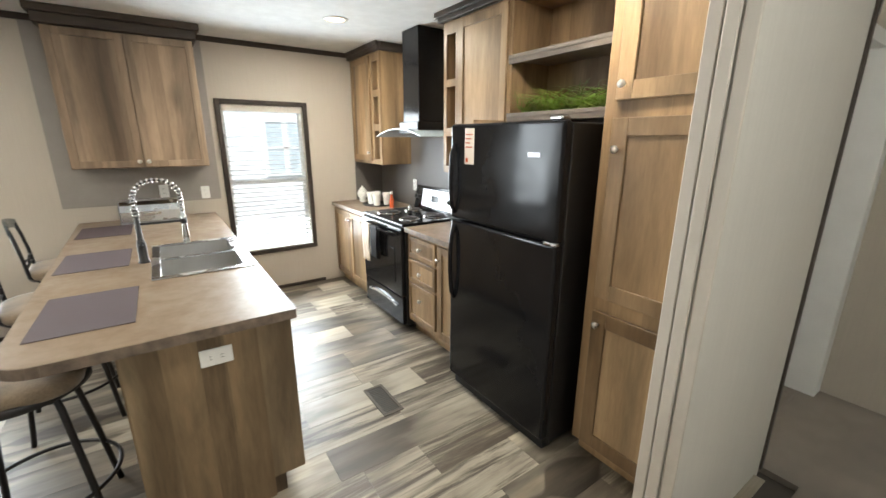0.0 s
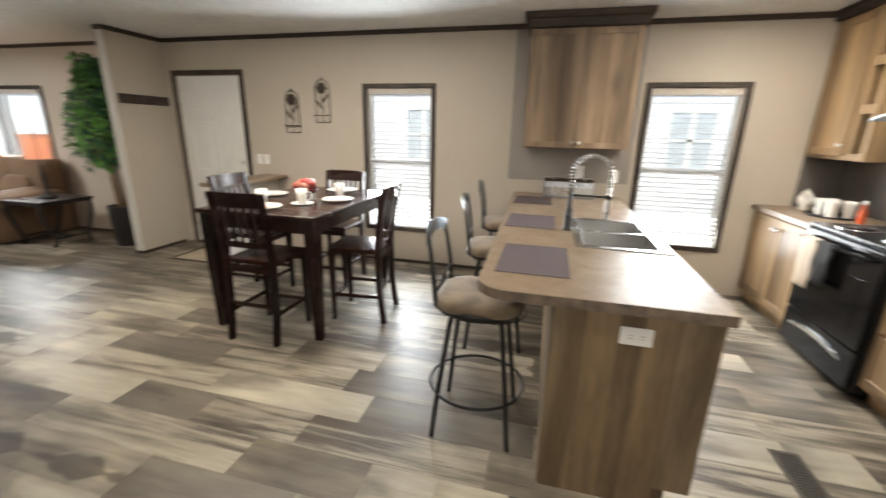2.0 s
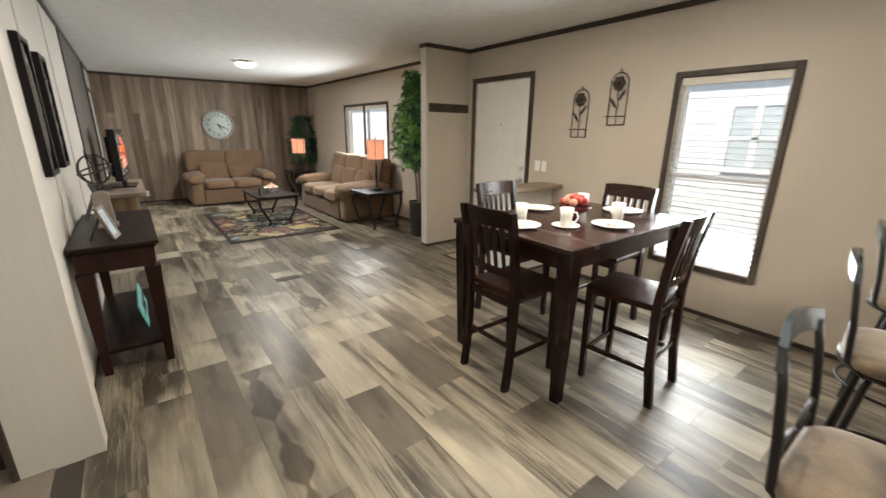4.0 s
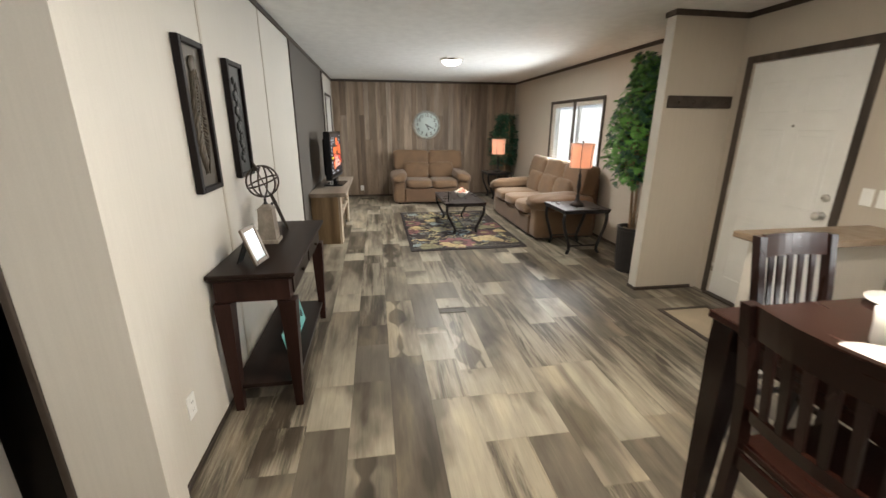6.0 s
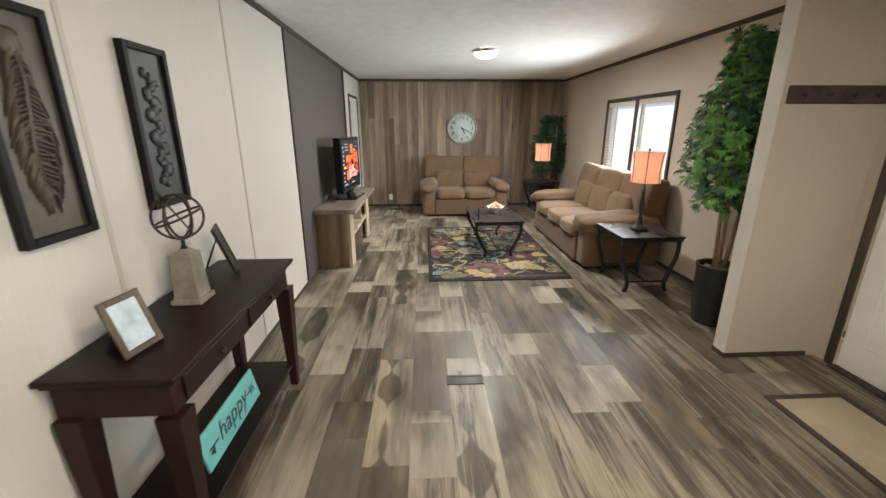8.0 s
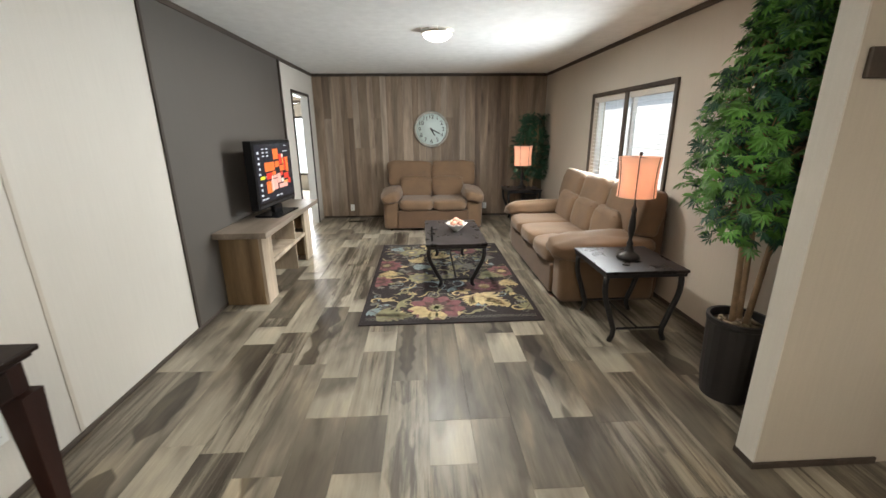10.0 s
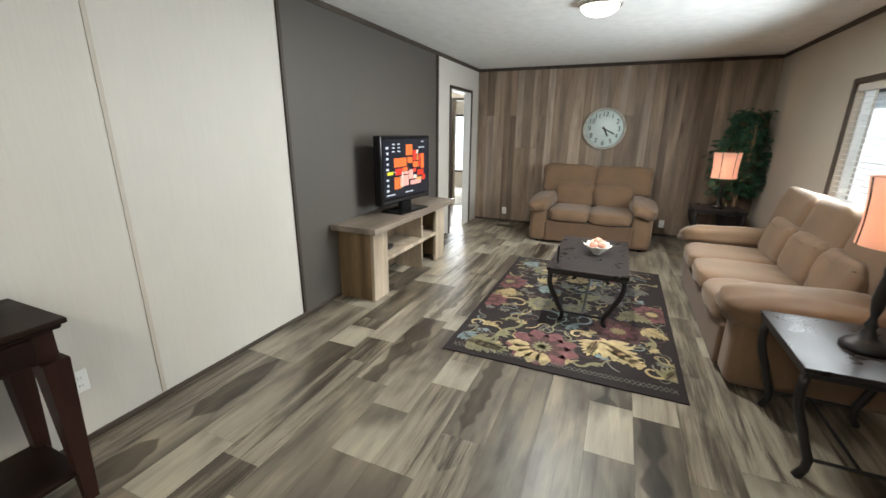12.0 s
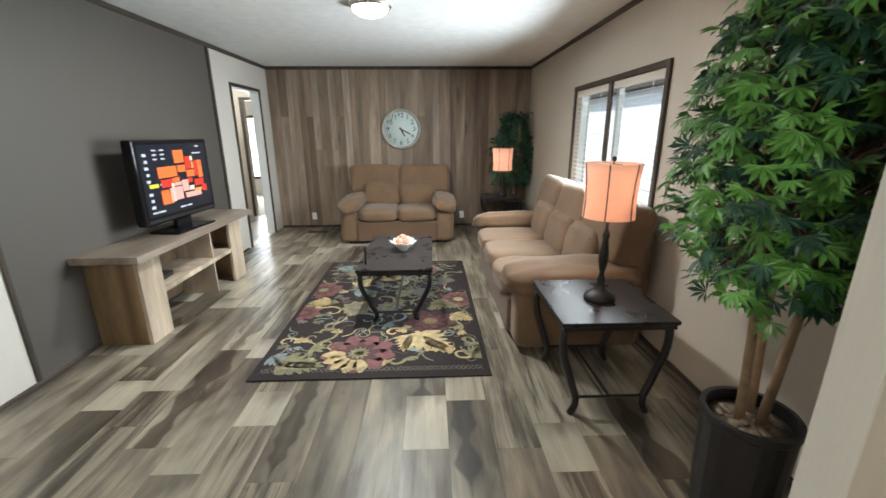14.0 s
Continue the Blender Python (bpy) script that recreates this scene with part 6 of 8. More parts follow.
# ---- console table and what is on it ----
CX0, CX1, CY0, CY1, CZ = -4.47, -3.25, SOUTH + 0.01, 0.94, 0.82
t = thing("console_table", "dark walnut console table with two drawers and a low shelf", "console table", "", ((CX0 + CX1) / 2, (CY0 + CY1) / 2, 0))
hx, hy = (CX1 - CX0) / 2, (CY1 - CY0) / 2
piece("tabletop", lambda b: box(b, (-hx, -hy, CZ - 0.022), (hx, hy, CZ), 0.006, 2), M_CONSOLE, t)
piece("moulding", lambda b: box(b, (-hx + 0.015, -hy + 0.005, CZ - 0.04), (hx - 0.015, hy - 0.015, CZ - 0.023), 0.005), M_CONSOLE, t)
piece("apron", lambda b: (box(b, (-hx + 0.035, -hy + 0.02, CZ - 0.16), (hx - 0.035, hy - 0.04, CZ - 0.041), 0.002)), M_CONSZ, t)
for x0, x1 in ((-hx + 0.10, -0.02), (0.02, hx - 0.10)):
    dd = piece("drawer", lambda b: box(b, (x0, hy - 0.039, CZ - 0.148), (x1, hy - 0.03, CZ - 0.052), 0.003), M_CONSOLE, t)
    piece("knob", lambda b: lathe(b, [(0.006, 0), (0.013, 0.012), (0.013, 0.018), (0.001, 0.022)], 12, pose((x0 + x1) / 2, hy - 0.03, CZ - 0.10, -90)), M_BRONZE, dd)
for sx in (-1, 1):
    for sy in (-1, 1):
        piece("leg", lambda b: (tapered(b, sx * (hx - 0.06), sy * (hy - 0.055), 0.0, CZ - 0.162, 0.042, 0.085)), M_CONSZ, t)
piece("shelf", lambda b: box(b, (-hx + 0.05, -hy + 0.03, 0.13), (hx - 0.05, hy - 0.05, 0.155), 0.004), M_CONSOLE, t)


def photo_frame(x, y, z, turn, w, h, label, mat, lean=16, pic=None):
    o = thing("photo_frame", label, "picture frame", "", (x, y, z), turn)
    m = pose(0, 0, 0.004, -lean)
    f = 0.022
    piece("frame", lambda b: [box(b, lo, hi, 0.003, m=m) for lo, hi in (((-w / 2, -0.008, 0), (-w / 2 + f, 0.008, h)), ((w / 2 - f, -0.008, 0), (w / 2, 0.008, h)), ((-w / 2 + f, -0.008, 0), (w / 2 - f, 0.008, f)), ((-w / 2 + f, -0.008, h - f), (w / 2 - f, 0.008, h)))], mat, o)
    piece("picture", lambda b: box(b, (-w / 2 + f, -0.003, f), (w / 2 - f, 0.003, h - f), m=m), pic or M_PLATE, o)
    piece("easel", lambda b: prism(b, [(0.26 * h + 0.004, h * 0.72), (0.26 * h + 0.012, h * 0.72), (h * 0.62, 0.0), (h * 0.58, 0.0)], -0.03, 0.03, "x"), M_BLACKM, o)
    return o


M_SKYPIC = plain("pale_blue_print", (0.55, 0.66, 0.74), 0.15, vary=0.2, scale=14)
photo_frame(-3.44, 0.74, CZ, 170, 0.155, 0.205, "pewter photo frame holding a pale print, on the console table", M_PEWTER, 18, M_SKYPIC)
photo_frame(-4.27, 0.70, CZ, 200, 0.16, 0.26, "bronze photo frame turned away on the console table", M_BRONZE, 18, M_BLACKM)
o = thing("armillary_sphere", "iron armillary sphere on a weathered square plinth", "ornament", "", (-3.87, 0.68, CZ))
piece("plinth", lambda b: (box(b, (-0.065, -0.065, 0), (0.065, 0.065, 0.025), 0.004), tapered(b, 0, 0, 0.0252, 0.215, 0.105, 0.085), tapered(b, 0, 0, 0.2152, 0.245, 0.10, 0.03)), M_STONE, o)
piece("stand", lambda b: lathe(b, [(0.016, 0.245), (0.008, 0.26), (0.008, 0.29), (0.014, 0.295), (0.001, 0.30)], 12), M_IRON, o)
for ax, ay in ((90, 0), (90, 60), (90, 120), (20, 25)):
    m = pose(0, 0, 0.385, ax, 0, ay)
    piece("ring", lambda b: tube(b, [m @ Vector((0.095 * math.cos(2 * PI * k / 32), 0.095 * math.sin(2 * PI * k / 32), 0)) for k in range(32)], 0.0055, 6, closed=True), M_BRONZE, o)
piece("arrow", lambda b: (tube(b, [(-0.06, 0.02, 0.29), (0.05, -0.02, 0.47)], 0.004, 6), tube(b, [(0.045, -0.018, 0.462), (0.075, -0.028, 0.52)], [0.016, 0.0008], 8)), M_BRONZE, o)
o = thing("teal_sign", "teal painted wooden word sign leaning on the low console shelf", "sign", "", (-3.84, 0.80, 0.1555), 180)
m = pose(0, 0, 0, -12)
sg = piece("board", lambda b: box(b, (-0.29, -0.006, 0), (0.25, 0.006, 0.165), 0.002, m=m), M_TEAL, o)
lettering("lettering", "happy", 0.12, m @ pose(-0.02, -0.0075, 0.088, 90), M_INK, sg, "black script lettering", 0.3)
piece("arrow", lambda b: (box(b, (-0.25, -0.0085, 0.076), (-0.17, -0.0065, 0.082), m=m), box(b, (0.13, -0.0085, 0.076), (0.21, -0.0065, 0.082), m=m), prism(b, [(-0.27, 0.079), (-0.235, 0.102), (-0.235, 0.056)], -0.0085, -0.0065, "y"), [box(b, (0.17 + 0.018 * k, -0.0085, 0.055), (0.174 + 0.018 * k, -0.0065, 0.103), m=m) for k in range(3)]), M_INK, sg, "black painted arrow")

# relief panels on the wall
for k, (x0, x1, z0, z1, mt) in enumerate(((-3.635, -3.355, 1.21, 1.925, M_ART), (-4.255, -3.965, 1.215, 1.91, M_ARTD))):
    o = thing("relief_panel", "tall dark framed relief of a %s on the cream wall" % ("feather", "shell cluster")[k], "wall art", "", ((x0 + x1) / 2, SOUTH + 0.002, z0))
    w, h = (x1 - x0) / 2, z1 - z0
    f = 0.028
    piece("frame", lambda b: [box(b, lo, hi, 0.003) for lo, hi in (((-w, 0, 0), (-w + f, 0.035, h)), ((w - f, 0, 0), (w, 0.035, h)), ((-w + f, 0, 0), (w - f, 0.035, f)), ((-w + f, 0, h - f), (w - f, 0.035, h)))], M_FRAMEBLK, o)
    piece("backing", lambda b: box(b, (-w + f, 0.002, f), (w - f, 0.016, h - f)), mt, o)
    bm = bmesh.new()
    if k == 0:
        rg = random.Random(6)
        tube(bm, [(0.01, 0.018, 0.09), (0.02, 0.026, 0.3), (-0.01, 0.026, 0.5), (0.0, 0.022, 0.6)], 0.007, 6)
        for i in range(30):
            t = i / 29
            z = 0.14 + 0.44 * t
            L = 0.082 * math.sin(PI * (0.10 + 0.8 * t)) * rg.uniform(0.75, 1.1)
            for sd in (-1, 1):
                tube(bm, [(0.01 * math.sin(t * 6), 0.018, z + 0.02), (sd * L * 0.6, 0.024, z + rg.uniform(-0.005, 0.012)), (sd * L, 0.017, z - 0.055)], [0.009, 0.011, 0.003], 6, flat=0.5)
        puff(bm, (0.0, 0.02, 0.60), (0.075, 0.02, 0.085), 0.8, 14, wrinkle=0.2)
        part("feather", bm, mt, o)
    else:
        rg = random.Random(4)
        for i in range(26):
            z = 0.10 + 0.5 * i / 26
            puff(bm, (0.03 * math.sin(i * 1.3), 0.02, z), (rg.uniform(0.03, 0.07), 0.02, rg.uniform(0.03, 0.06)), 0.8, 10, wrinkle=0.3, seed=i)
        part("cluster", bm, mt, o)

# ---- television stand ----
SX, SXE, SD, SZ = -6.635, -8.20, 0.885, 0.70
t = thing("tv_stand", "oak-print television stand with two open shelves and grey top", "tv stand", "", ((SX + SXE) / 2, SOUTH + 0.012, 0))
hw = (SX - SXE) / 2
dp = SD - SOUTH - 0.012
piece("top", lambda b: box(b, (-hw - 0.14, 0, SZ - 0.05), (hw + 0.10, dp + 0.085, SZ), 0.003), M_GREYTOP, t)
for nm, x0, x1 in (("side", hw - 0.02, hw), ("side", -hw, -hw + 0.02)):
    boxes(nm, [((x0, 0, 0), (x1, dp - 0.03, SZ - 0.051))], M_WOOD, t, 0.001, "rustic brown side board")
for x0, x1 in ((hw - 0.24, hw), (-hw, -hw + 0.24)):
    boxes("front_post", [((x0, dp - 0.0295, 0), (x1, dp, SZ - 0.051))], M_OAKPALE, t, 0.002, "pale oak front board")
boxes("shelf", [((-hw + 0.021, 0.012, 0.33), (hw - 0.021, dp - 0.030, 0.355))], M_OAKPALE, t, 0.001)
boxes("shelf_edge", [((-hw + 0.241, dp - 0.0295, 0.32), (hw - 0.241, dp - 0.006, 0.358))], M_OAKPALE, t, 0.001)
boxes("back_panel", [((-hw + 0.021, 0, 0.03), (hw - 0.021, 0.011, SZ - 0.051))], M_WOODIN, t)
boxes("divider", [((-0.25, 0.012, 0.0), (-0.23, dp - 0.031, 0.329)), ((-0.25, 0.012, 0.356), (-0.23, dp - 0.031, SZ - 0.051))], M_OAKPALE, t)

TVX, TVY = -7.43, 0.775
o = thing("television", "flat black television showing a menu over an orange picture", "television", "", (TVX, TVY, SZ), 175)
piece("stand", lambda b: (box(b, (-0.25, -0.13, 0), (0.25, 0.13, 0.018), 0.012, 2), box(b, (-0.09, -0.02, 0.018), (0.09, 0.03, 0.10), 0.008)), M_BLACK, o)
piece("housing", lambda b: (box(b, (-0.44, -0.03, 0.10), (0.44, 0.055, 0.75), 0.014, 3), box(b, (-0.31, 0.055, 0.15), (0.31, 0.10, 0.66), 0.03, 2)), M_BLACK, o)
M_SCREEN = plain("lit_screen_dark", (0.01, 0.01, 0.014), 0.12, vary=0.0, emit=(0.03, 0.035, 0.05), glow=0.35)
sc = piece("screen", lambda b: box(b, (-0.40, -0.0325, 0.165), (0.40, -0.0305, 0.715)), M_SCREEN, o, "lit screen with a menu")


def glow(name, colour, g=0.8):
    return plain(name, tuple(0.2 * c for c in colour), 0.3, vary=0.0, emit=colour, glow=g)


for nm, col, rects in (("picture_orange", (1.0, 0.20, 0.05), [(-0.27, -0.02, 0.44, 0.53), (-0.03, 0.11, 0.55, 0.66), (0.00, 0.11, 0.47, 0.53), (-0.27, -0.17, 0.22, 0.34), (0.30, 0.37, 0.40, 0.56), (0.12, 0.24, 0.42, 0.48), (-0.10, 0.0, 0.395, 0.43)]),
                       ("picture_red", (0.75, 0.05, 0.03), [(0.12, 0.20, 0.49, 0.60), (0.22, 0.36, 0.33, 0.39), (-0.25, -0.10, 0.36, 0.425), (0.25, 0.29, 0.42, 0.56), (0.33, 0.40, 0.27, 0.33), (0.12, 0.19, 0.37, 0.41)]),
                       ("picture_pink", (1.0, 0.45, 0.38), [(-0.15, 0.02, 0.24, 0.35), (0.03, 0.12, 0.30, 0.40), (0.06, 0.30, 0.24, 0.285), (-0.08, 0.02, 0.36, 0.39)]),
                       ("picture_pale", (0.95, 0.72, 0.62), [(-0.12, -0.09, 0.23, 0.39), (0.13, 0.20, 0.30, 0.34), (0.20, 0.24, 0.56, 0.60)]),
                       ("picture_tan", (0.85, 0.36, 0.10), [(0.21, 0.24, 0.49, 0.55), (-0.16, -0.13, 0.22, 0.33), (0.20, 0.32, 0.285, 0.31)]),
                       ("menu_mark_yellow", (0.85, 0.8, 0.05), [(-0.40, -0.29, 0.37, 0.40)]),
                       ("menu_text", (0.6, 0.63, 0.68), [(-0.42 + 0.012 * (k % 2), -0.375, 0.205 + 0.052 * k, 0.228 + 0.052 * k) for k in range(9) if k != 3] + [(-0.30 + 0.1 * (k % 2), -0.25 + 0.1 * (k % 2), 0.66 - 0.035 * (k // 2), 0.672 - 0.035 * (k // 2)) for k in range(6)] + [(-0.42, -0.36, 0.165, 0.178), (-0.35, -0.26, 0.165, 0.178), (-0.05, 0.03, 0.165, 0.178), (0.05, 0.12, 0.165, 0.178), (0.25, 0.38, 0.62, 0.63), (0.31, 0.36, 0.68, 0.69), (-0.27, -0.19, 0.385, 0.395)])):
    mt = glow("screen_" + nm, col)
    for x0, x1, z0, z1 in rects:
        x0, x1, z0, z1 = x0 * 0.86, x1 * 0.86, z0 * 0.96 + 0.03, z1 * 0.96 + 0.03
        boxes(nm, [((x0, -0.0335 - 0.0004 * len(nm) / 10, z0), (x1, -0.0327, z1))], mt, sc)
boxes("speaker_bar", [((-0.41, -0.0325, 0.115), (0.41, -0.0305, 0.14))], M_BLACKM, o)
o = thing("cable_box", "small black receiver box on the stand's open shelf", "media box", "", (-7.05, SOUTH + 0.20, 0.3555), 5)
piece("case", lambda b: box(b, (-0.12, -0.08, 0.004), (0.12, 0.08, 0.045), 0.006, 2), M_BLACKM, o)
piece("cable", lambda b: tube(b, [(0.08, -0.08, 0.03), (0.12, -0.11, 0.10), (0.05, -0.13, 0.20), (-0.02, -0.15, 0.16)], 0.003, 6), M_BLACKM, o)

# ---- seating ----


def settee(name, label, width, depth, n, group=""):
    """Padded settee; it faces -y; x runs along it, its front foot line at y=0."""
    c = thing(name, label, "sofa", group)
    hw, aw = width / 2, 0.25
    iw = width - 2 * aw
    piece("base", lambda b: (box(b, (-hw + 0.03, 0.03, 0.03), (hw - 0.03, depth - 0.06, 0.30), 0.03, 3), box(b, (-hw + aw - 0.02, 0.0, 0.04), (hw - aw + 0.02, 0.06, 0.325), 0.02, 3)), M_SUEDED, c, smooth=False)
    for s in (-1, 1):
        a = piece("arm", lambda b: (box(b, (s * hw - (aw if s > 0 else 0), 0.02, 0.02), (s * hw + (aw if s < 0 else 0), depth - 0.08, 0.48), 0.07, 5)), M_SUEDE, c)
        piece("arm_cushion", lambda b: puff(b, (0, 0, 0), (aw + 0.09, 0.94, 0.20), 0.62, 40, m=pose(s * (hw - aw / 2 + 0.005), 0.40, 0.53, 2, s * 15, 0), wrinkle=0.10, seed=s * 3.1), M_SUEDE, a)
    for k in range(n):
        x = -iw / 2 + iw * (k + 0.5) / n
        w = iw / n
        piece("seat_cushion", lambda b: (puff(b, (x, 0.33, 0.40), (w + 0.015, 0.76, 0.18), 0.42, 40, wrinkle=0.06, seed=k * 5.7), puff(b, (x, 0.06, 0.395), (w + 0.005, 0.17, 0.15), 0.6, 24, wrinkle=0.05, seed=k * 2.7)), M_SUEDE, c)
        w2 = (width - 0.08) / n
        x2 = -(width - 0.08) / 2 + w2 * (k + 0.5)
        m1, m2 = pose(x, depth - 0.30, 0.60, -14), pose(x2, depth - 0.18, 0.81, -12)
        bk = piece("back_cushion", lambda b: puff(b, (0, 0, 0), (w + 0.02, 0.25, 0.36), 0.42, 40, m=m1, wrinkle=0.09, seed=k * 3.3), M_SUEDE, c)
        piece("head_cushion", lambda b: puff(b, (0, 0, 0), (w2 + 0.02, 0.27, 0.43), 0.36, 44, m=m2, wrinkle=0.09, seed=k * 7.3), M_SUEDE, bk)
        piece("seam", lambda b: tube(b, [m1 @ Vector((-w / 2 * 0.86 + w * 0.86 * i / 8, -0.118 + 0.01 * math.cos(i), 0.125 - 0.02 * math.sin(PI * i / 8))) for i in range(9)], 0.004, 6), M_SUEDED, bk)
    piece("back_frame", lambda b: box(b, (-hw + 0.05, depth - 0.22, 0.05), (hw - 0.05, depth - 0.01, 0.88), 0.08, 4), M_SUEDED, c)
    for sx in (-1, 1):
        for yy in (0.10, depth - 0.12):
            piece("foot", lambda b: lathe(b, [(0.02, 0), (0.028, 0.03), (0.001, 0.032)], 12, pose(sx * (hw - 0.12), yy, 0)), M_BLACKM, c)
    return c


s1 = settee("sofa", "tan microfibre three-seat sofa with plump cushions below the window", 2.12, 0.98, 3)
s1.matrix_basis = pose(-7.46, 3.49, 0, 0, 0, 0)
s2 = settee("loveseat", "tan microfibre two-seat loveseat against the boarded wall", 1.56, 0.98, 2)
s2.matrix_basis = pose(-9.35, 2.475, 0, 0, 0, 90)

# ---- rug ----
RX0, RX1, RY0, RY1 = -8.53, -6.13, 1.765, 3.31
rug = thing("rug", "dark floral rug with mauve, gold and olive flowers", "rug", "", ((RX0 + RX1) / 2, (RY0 + RY1) / 2, 0.001))
hx, hy = (RX1 - RX0) / 2, (RY1 - RY0) / 2
piece("woven_field", lambda b: box(b, (-hx, -hy, 0), (hx, hy, 0.009), 0.003, 2), M_RUG, rug)
M_R = {k: plain("rug_" + k, c, 0.95, vary=0.25, scale=18, relief=1.0, grain=420) for k, c in (("mauve", (0.175, 0.072, 0.076)), ("mauve_deep", (0.085, 0.043, 0.040)), ("gold", (0.44, 0.34, 0.18)), ("olive", (0.23, 0.21, 0.12)), ("blue", (0.20, 0.25, 0.26)), ("grey", (0.16, 0.15, 0.13)))}
layer = [0.0092]


def flat(name, polys, mat, label=""):
    """Tufted shapes lying on the pile, each a few tenths of a millimetre over the last."""
    layer[0] += 0.00005
    z = layer[0]
    bm = bmesh.new()
    for poly in polys:
        poly = [(max(-hx + 0.05, min(hx - 0.05, x)), max(-hy + 0.04, min(hy - 0.04, y))) for x, y in poly]
        try:
            bm.faces.new([bm.verts.new((x, y, z)) for x, y in poly])
        except ValueError:
            pass
    bmesh.ops.triangulate(bm, faces=bm.faces[:])
    for f in bm.faces:
        if f.normal.z < 0:
            f.normal_flip()
    me = bpy.data.meshes.new(name)
    bm.to_mesh(me)
    bm.free()
    me.materials.append(mat)
    ob = new(name, me)
    ob.parent = rug
    return tagged(ob, label)


def petal(cx, cy, a, r0, r1, w, n=6, wav=0.0):
    """A pointed petal from r0 to r1 along the angle a."""
    side = []
    for k in range(n + 1):
        s = k / n
        r = r0 + (r1 - r0) * s
        d = w * math.sin(PI * min(1, s * 0.92 + 0.04)) ** 0.8 * (1 + wav * math.sin(s * 14))
        side.append((r, d))
    pts = [(r, d) for r, d in side] + [(r, -d) for r, d in reversed(side)]
    return [(cx + r * math.cos(a) - d * math.sin(a), cy + r * math.sin(a) + d * math.cos(a)) for r, d in pts]


def ribbon(points, w0, w1):
    left, right = [], []
    for i, (x, y) in enumerate(points):
        ax, ay = points[max(0, i - 1)]
        bx, by = points[min(len(points) - 1, i + 1)]
        L = math.hypot(bx - ax, by - ay) or 1
        nx, ny = -(by - ay) / L, (bx - ax) / L
        w = w0 + (w1 - w0) * i / (len(points) - 1)
        left.append((x + nx * w, y + ny * w)), right.append((x - nx * w, y - ny * w))
    return [[left[i], left[i + 1], right[i + 1], right[i]] for i in range(len(points) - 1)]


def scroll(cx, cy, a0, size, hand, tail=0.5):
    pts = [(cx + size * (0.12 + 0.88 * s) * math.cos(a0 + hand * 4.6 * (1 - s)), cy + size * (0.12 + 0.88 * s) * math.sin(a0 + hand * 4.6 * (1 - s))) for s in [k / 18 for k in range(19)]]
    ex, ey = pts[-1]
    da = a0 - hand * PI / 2 * 1.0
    for k in range(1, 7):
        pts.append((ex + size * tail * k / 3 * math.cos(da + hand * 0.12 * k), ey + size * tail * k / 3 * math.sin(da + hand * 0.12 * k)))
    return pts


def bloom(cx, cy, r, outer, inner, centre):
    flat("flower", [petal(cx, cy, 2 * PI * k / 9, r * 0.15, r, r * 0.30, wav=0.12) for k in range(9)], M_R[outer])
    flat("flower_ring", [petal(cx, cy, 2 * PI * (k + 0.5) / 9, r * 0.12, r * 0.62, r * 0.13) for k in range(9)], M_R[inner])
    flat("flower_eye", [petal(cx, cy, 2 * PI * k / 12, 0.0, r * 0.30, r * 0.05) for k in range(12)], M_R[centre])


def acanthus(cx, cy, a, L, colour, vein="mauve_deep"):
    polys = [petal(cx, cy, a, 0, L, L * 0.12)]
    for k in range(5):
        s = 0.08 + 0.16 * k
        bx, by = cx + L * s * math.cos(a), cy + L * s * math.sin(a)
        ll = L * (0.52 - 0.07 * k)
        for h in (-1, 1):
            polys.append(petal(bx, by, a + h * (1.05 - 0.1 * k), 0, ll, ll * 0.19, wav=0.1))
    flat("leaf", polys, M_R[colour])
    flat("leaf_vein", ribbon([(cx + L * s * math.cos(a), cy + L * s * math.sin(a)) for s in (0.05, 0.3, 0.6, 0.85)], 0.004, 0.002), M_R[vein])


# small scrolls and sprigs fill the ground
rng = random.Random(21)
fill = {}
for k in range(300):
    cx, cy, a = rng.uniform(-hx + 0.1, hx - 0.14), rng.uniform(-hy + 0.08, hy - 0.08), rng.uniform(0, 6.28)
    col = rng.choice(("olive", "grey", "grey", "olive", "mauve_deep", "gold", "blue", "mauve_deep"))
    if k % 3:
        fill.setdefault(("scroll", col), []).extend(ribbon(scroll(cx, cy, a, rng.uniform(0.035, 0.075), rng.choice((-1, 1)), 1.1), 0.002, 0.007))
    else:
        fill.setdefault(("sprig", col), []).extend(petal(cx, cy, a + 0.55 * q, 0.01, 0.075 - 0.01 * abs(q), 0.012) for q in (-2, -1, 0, 1, 2))
for (nm, col), polys in fill.items():
    tagged(flat(nm, polys, M_R[col]), kind="stuff")
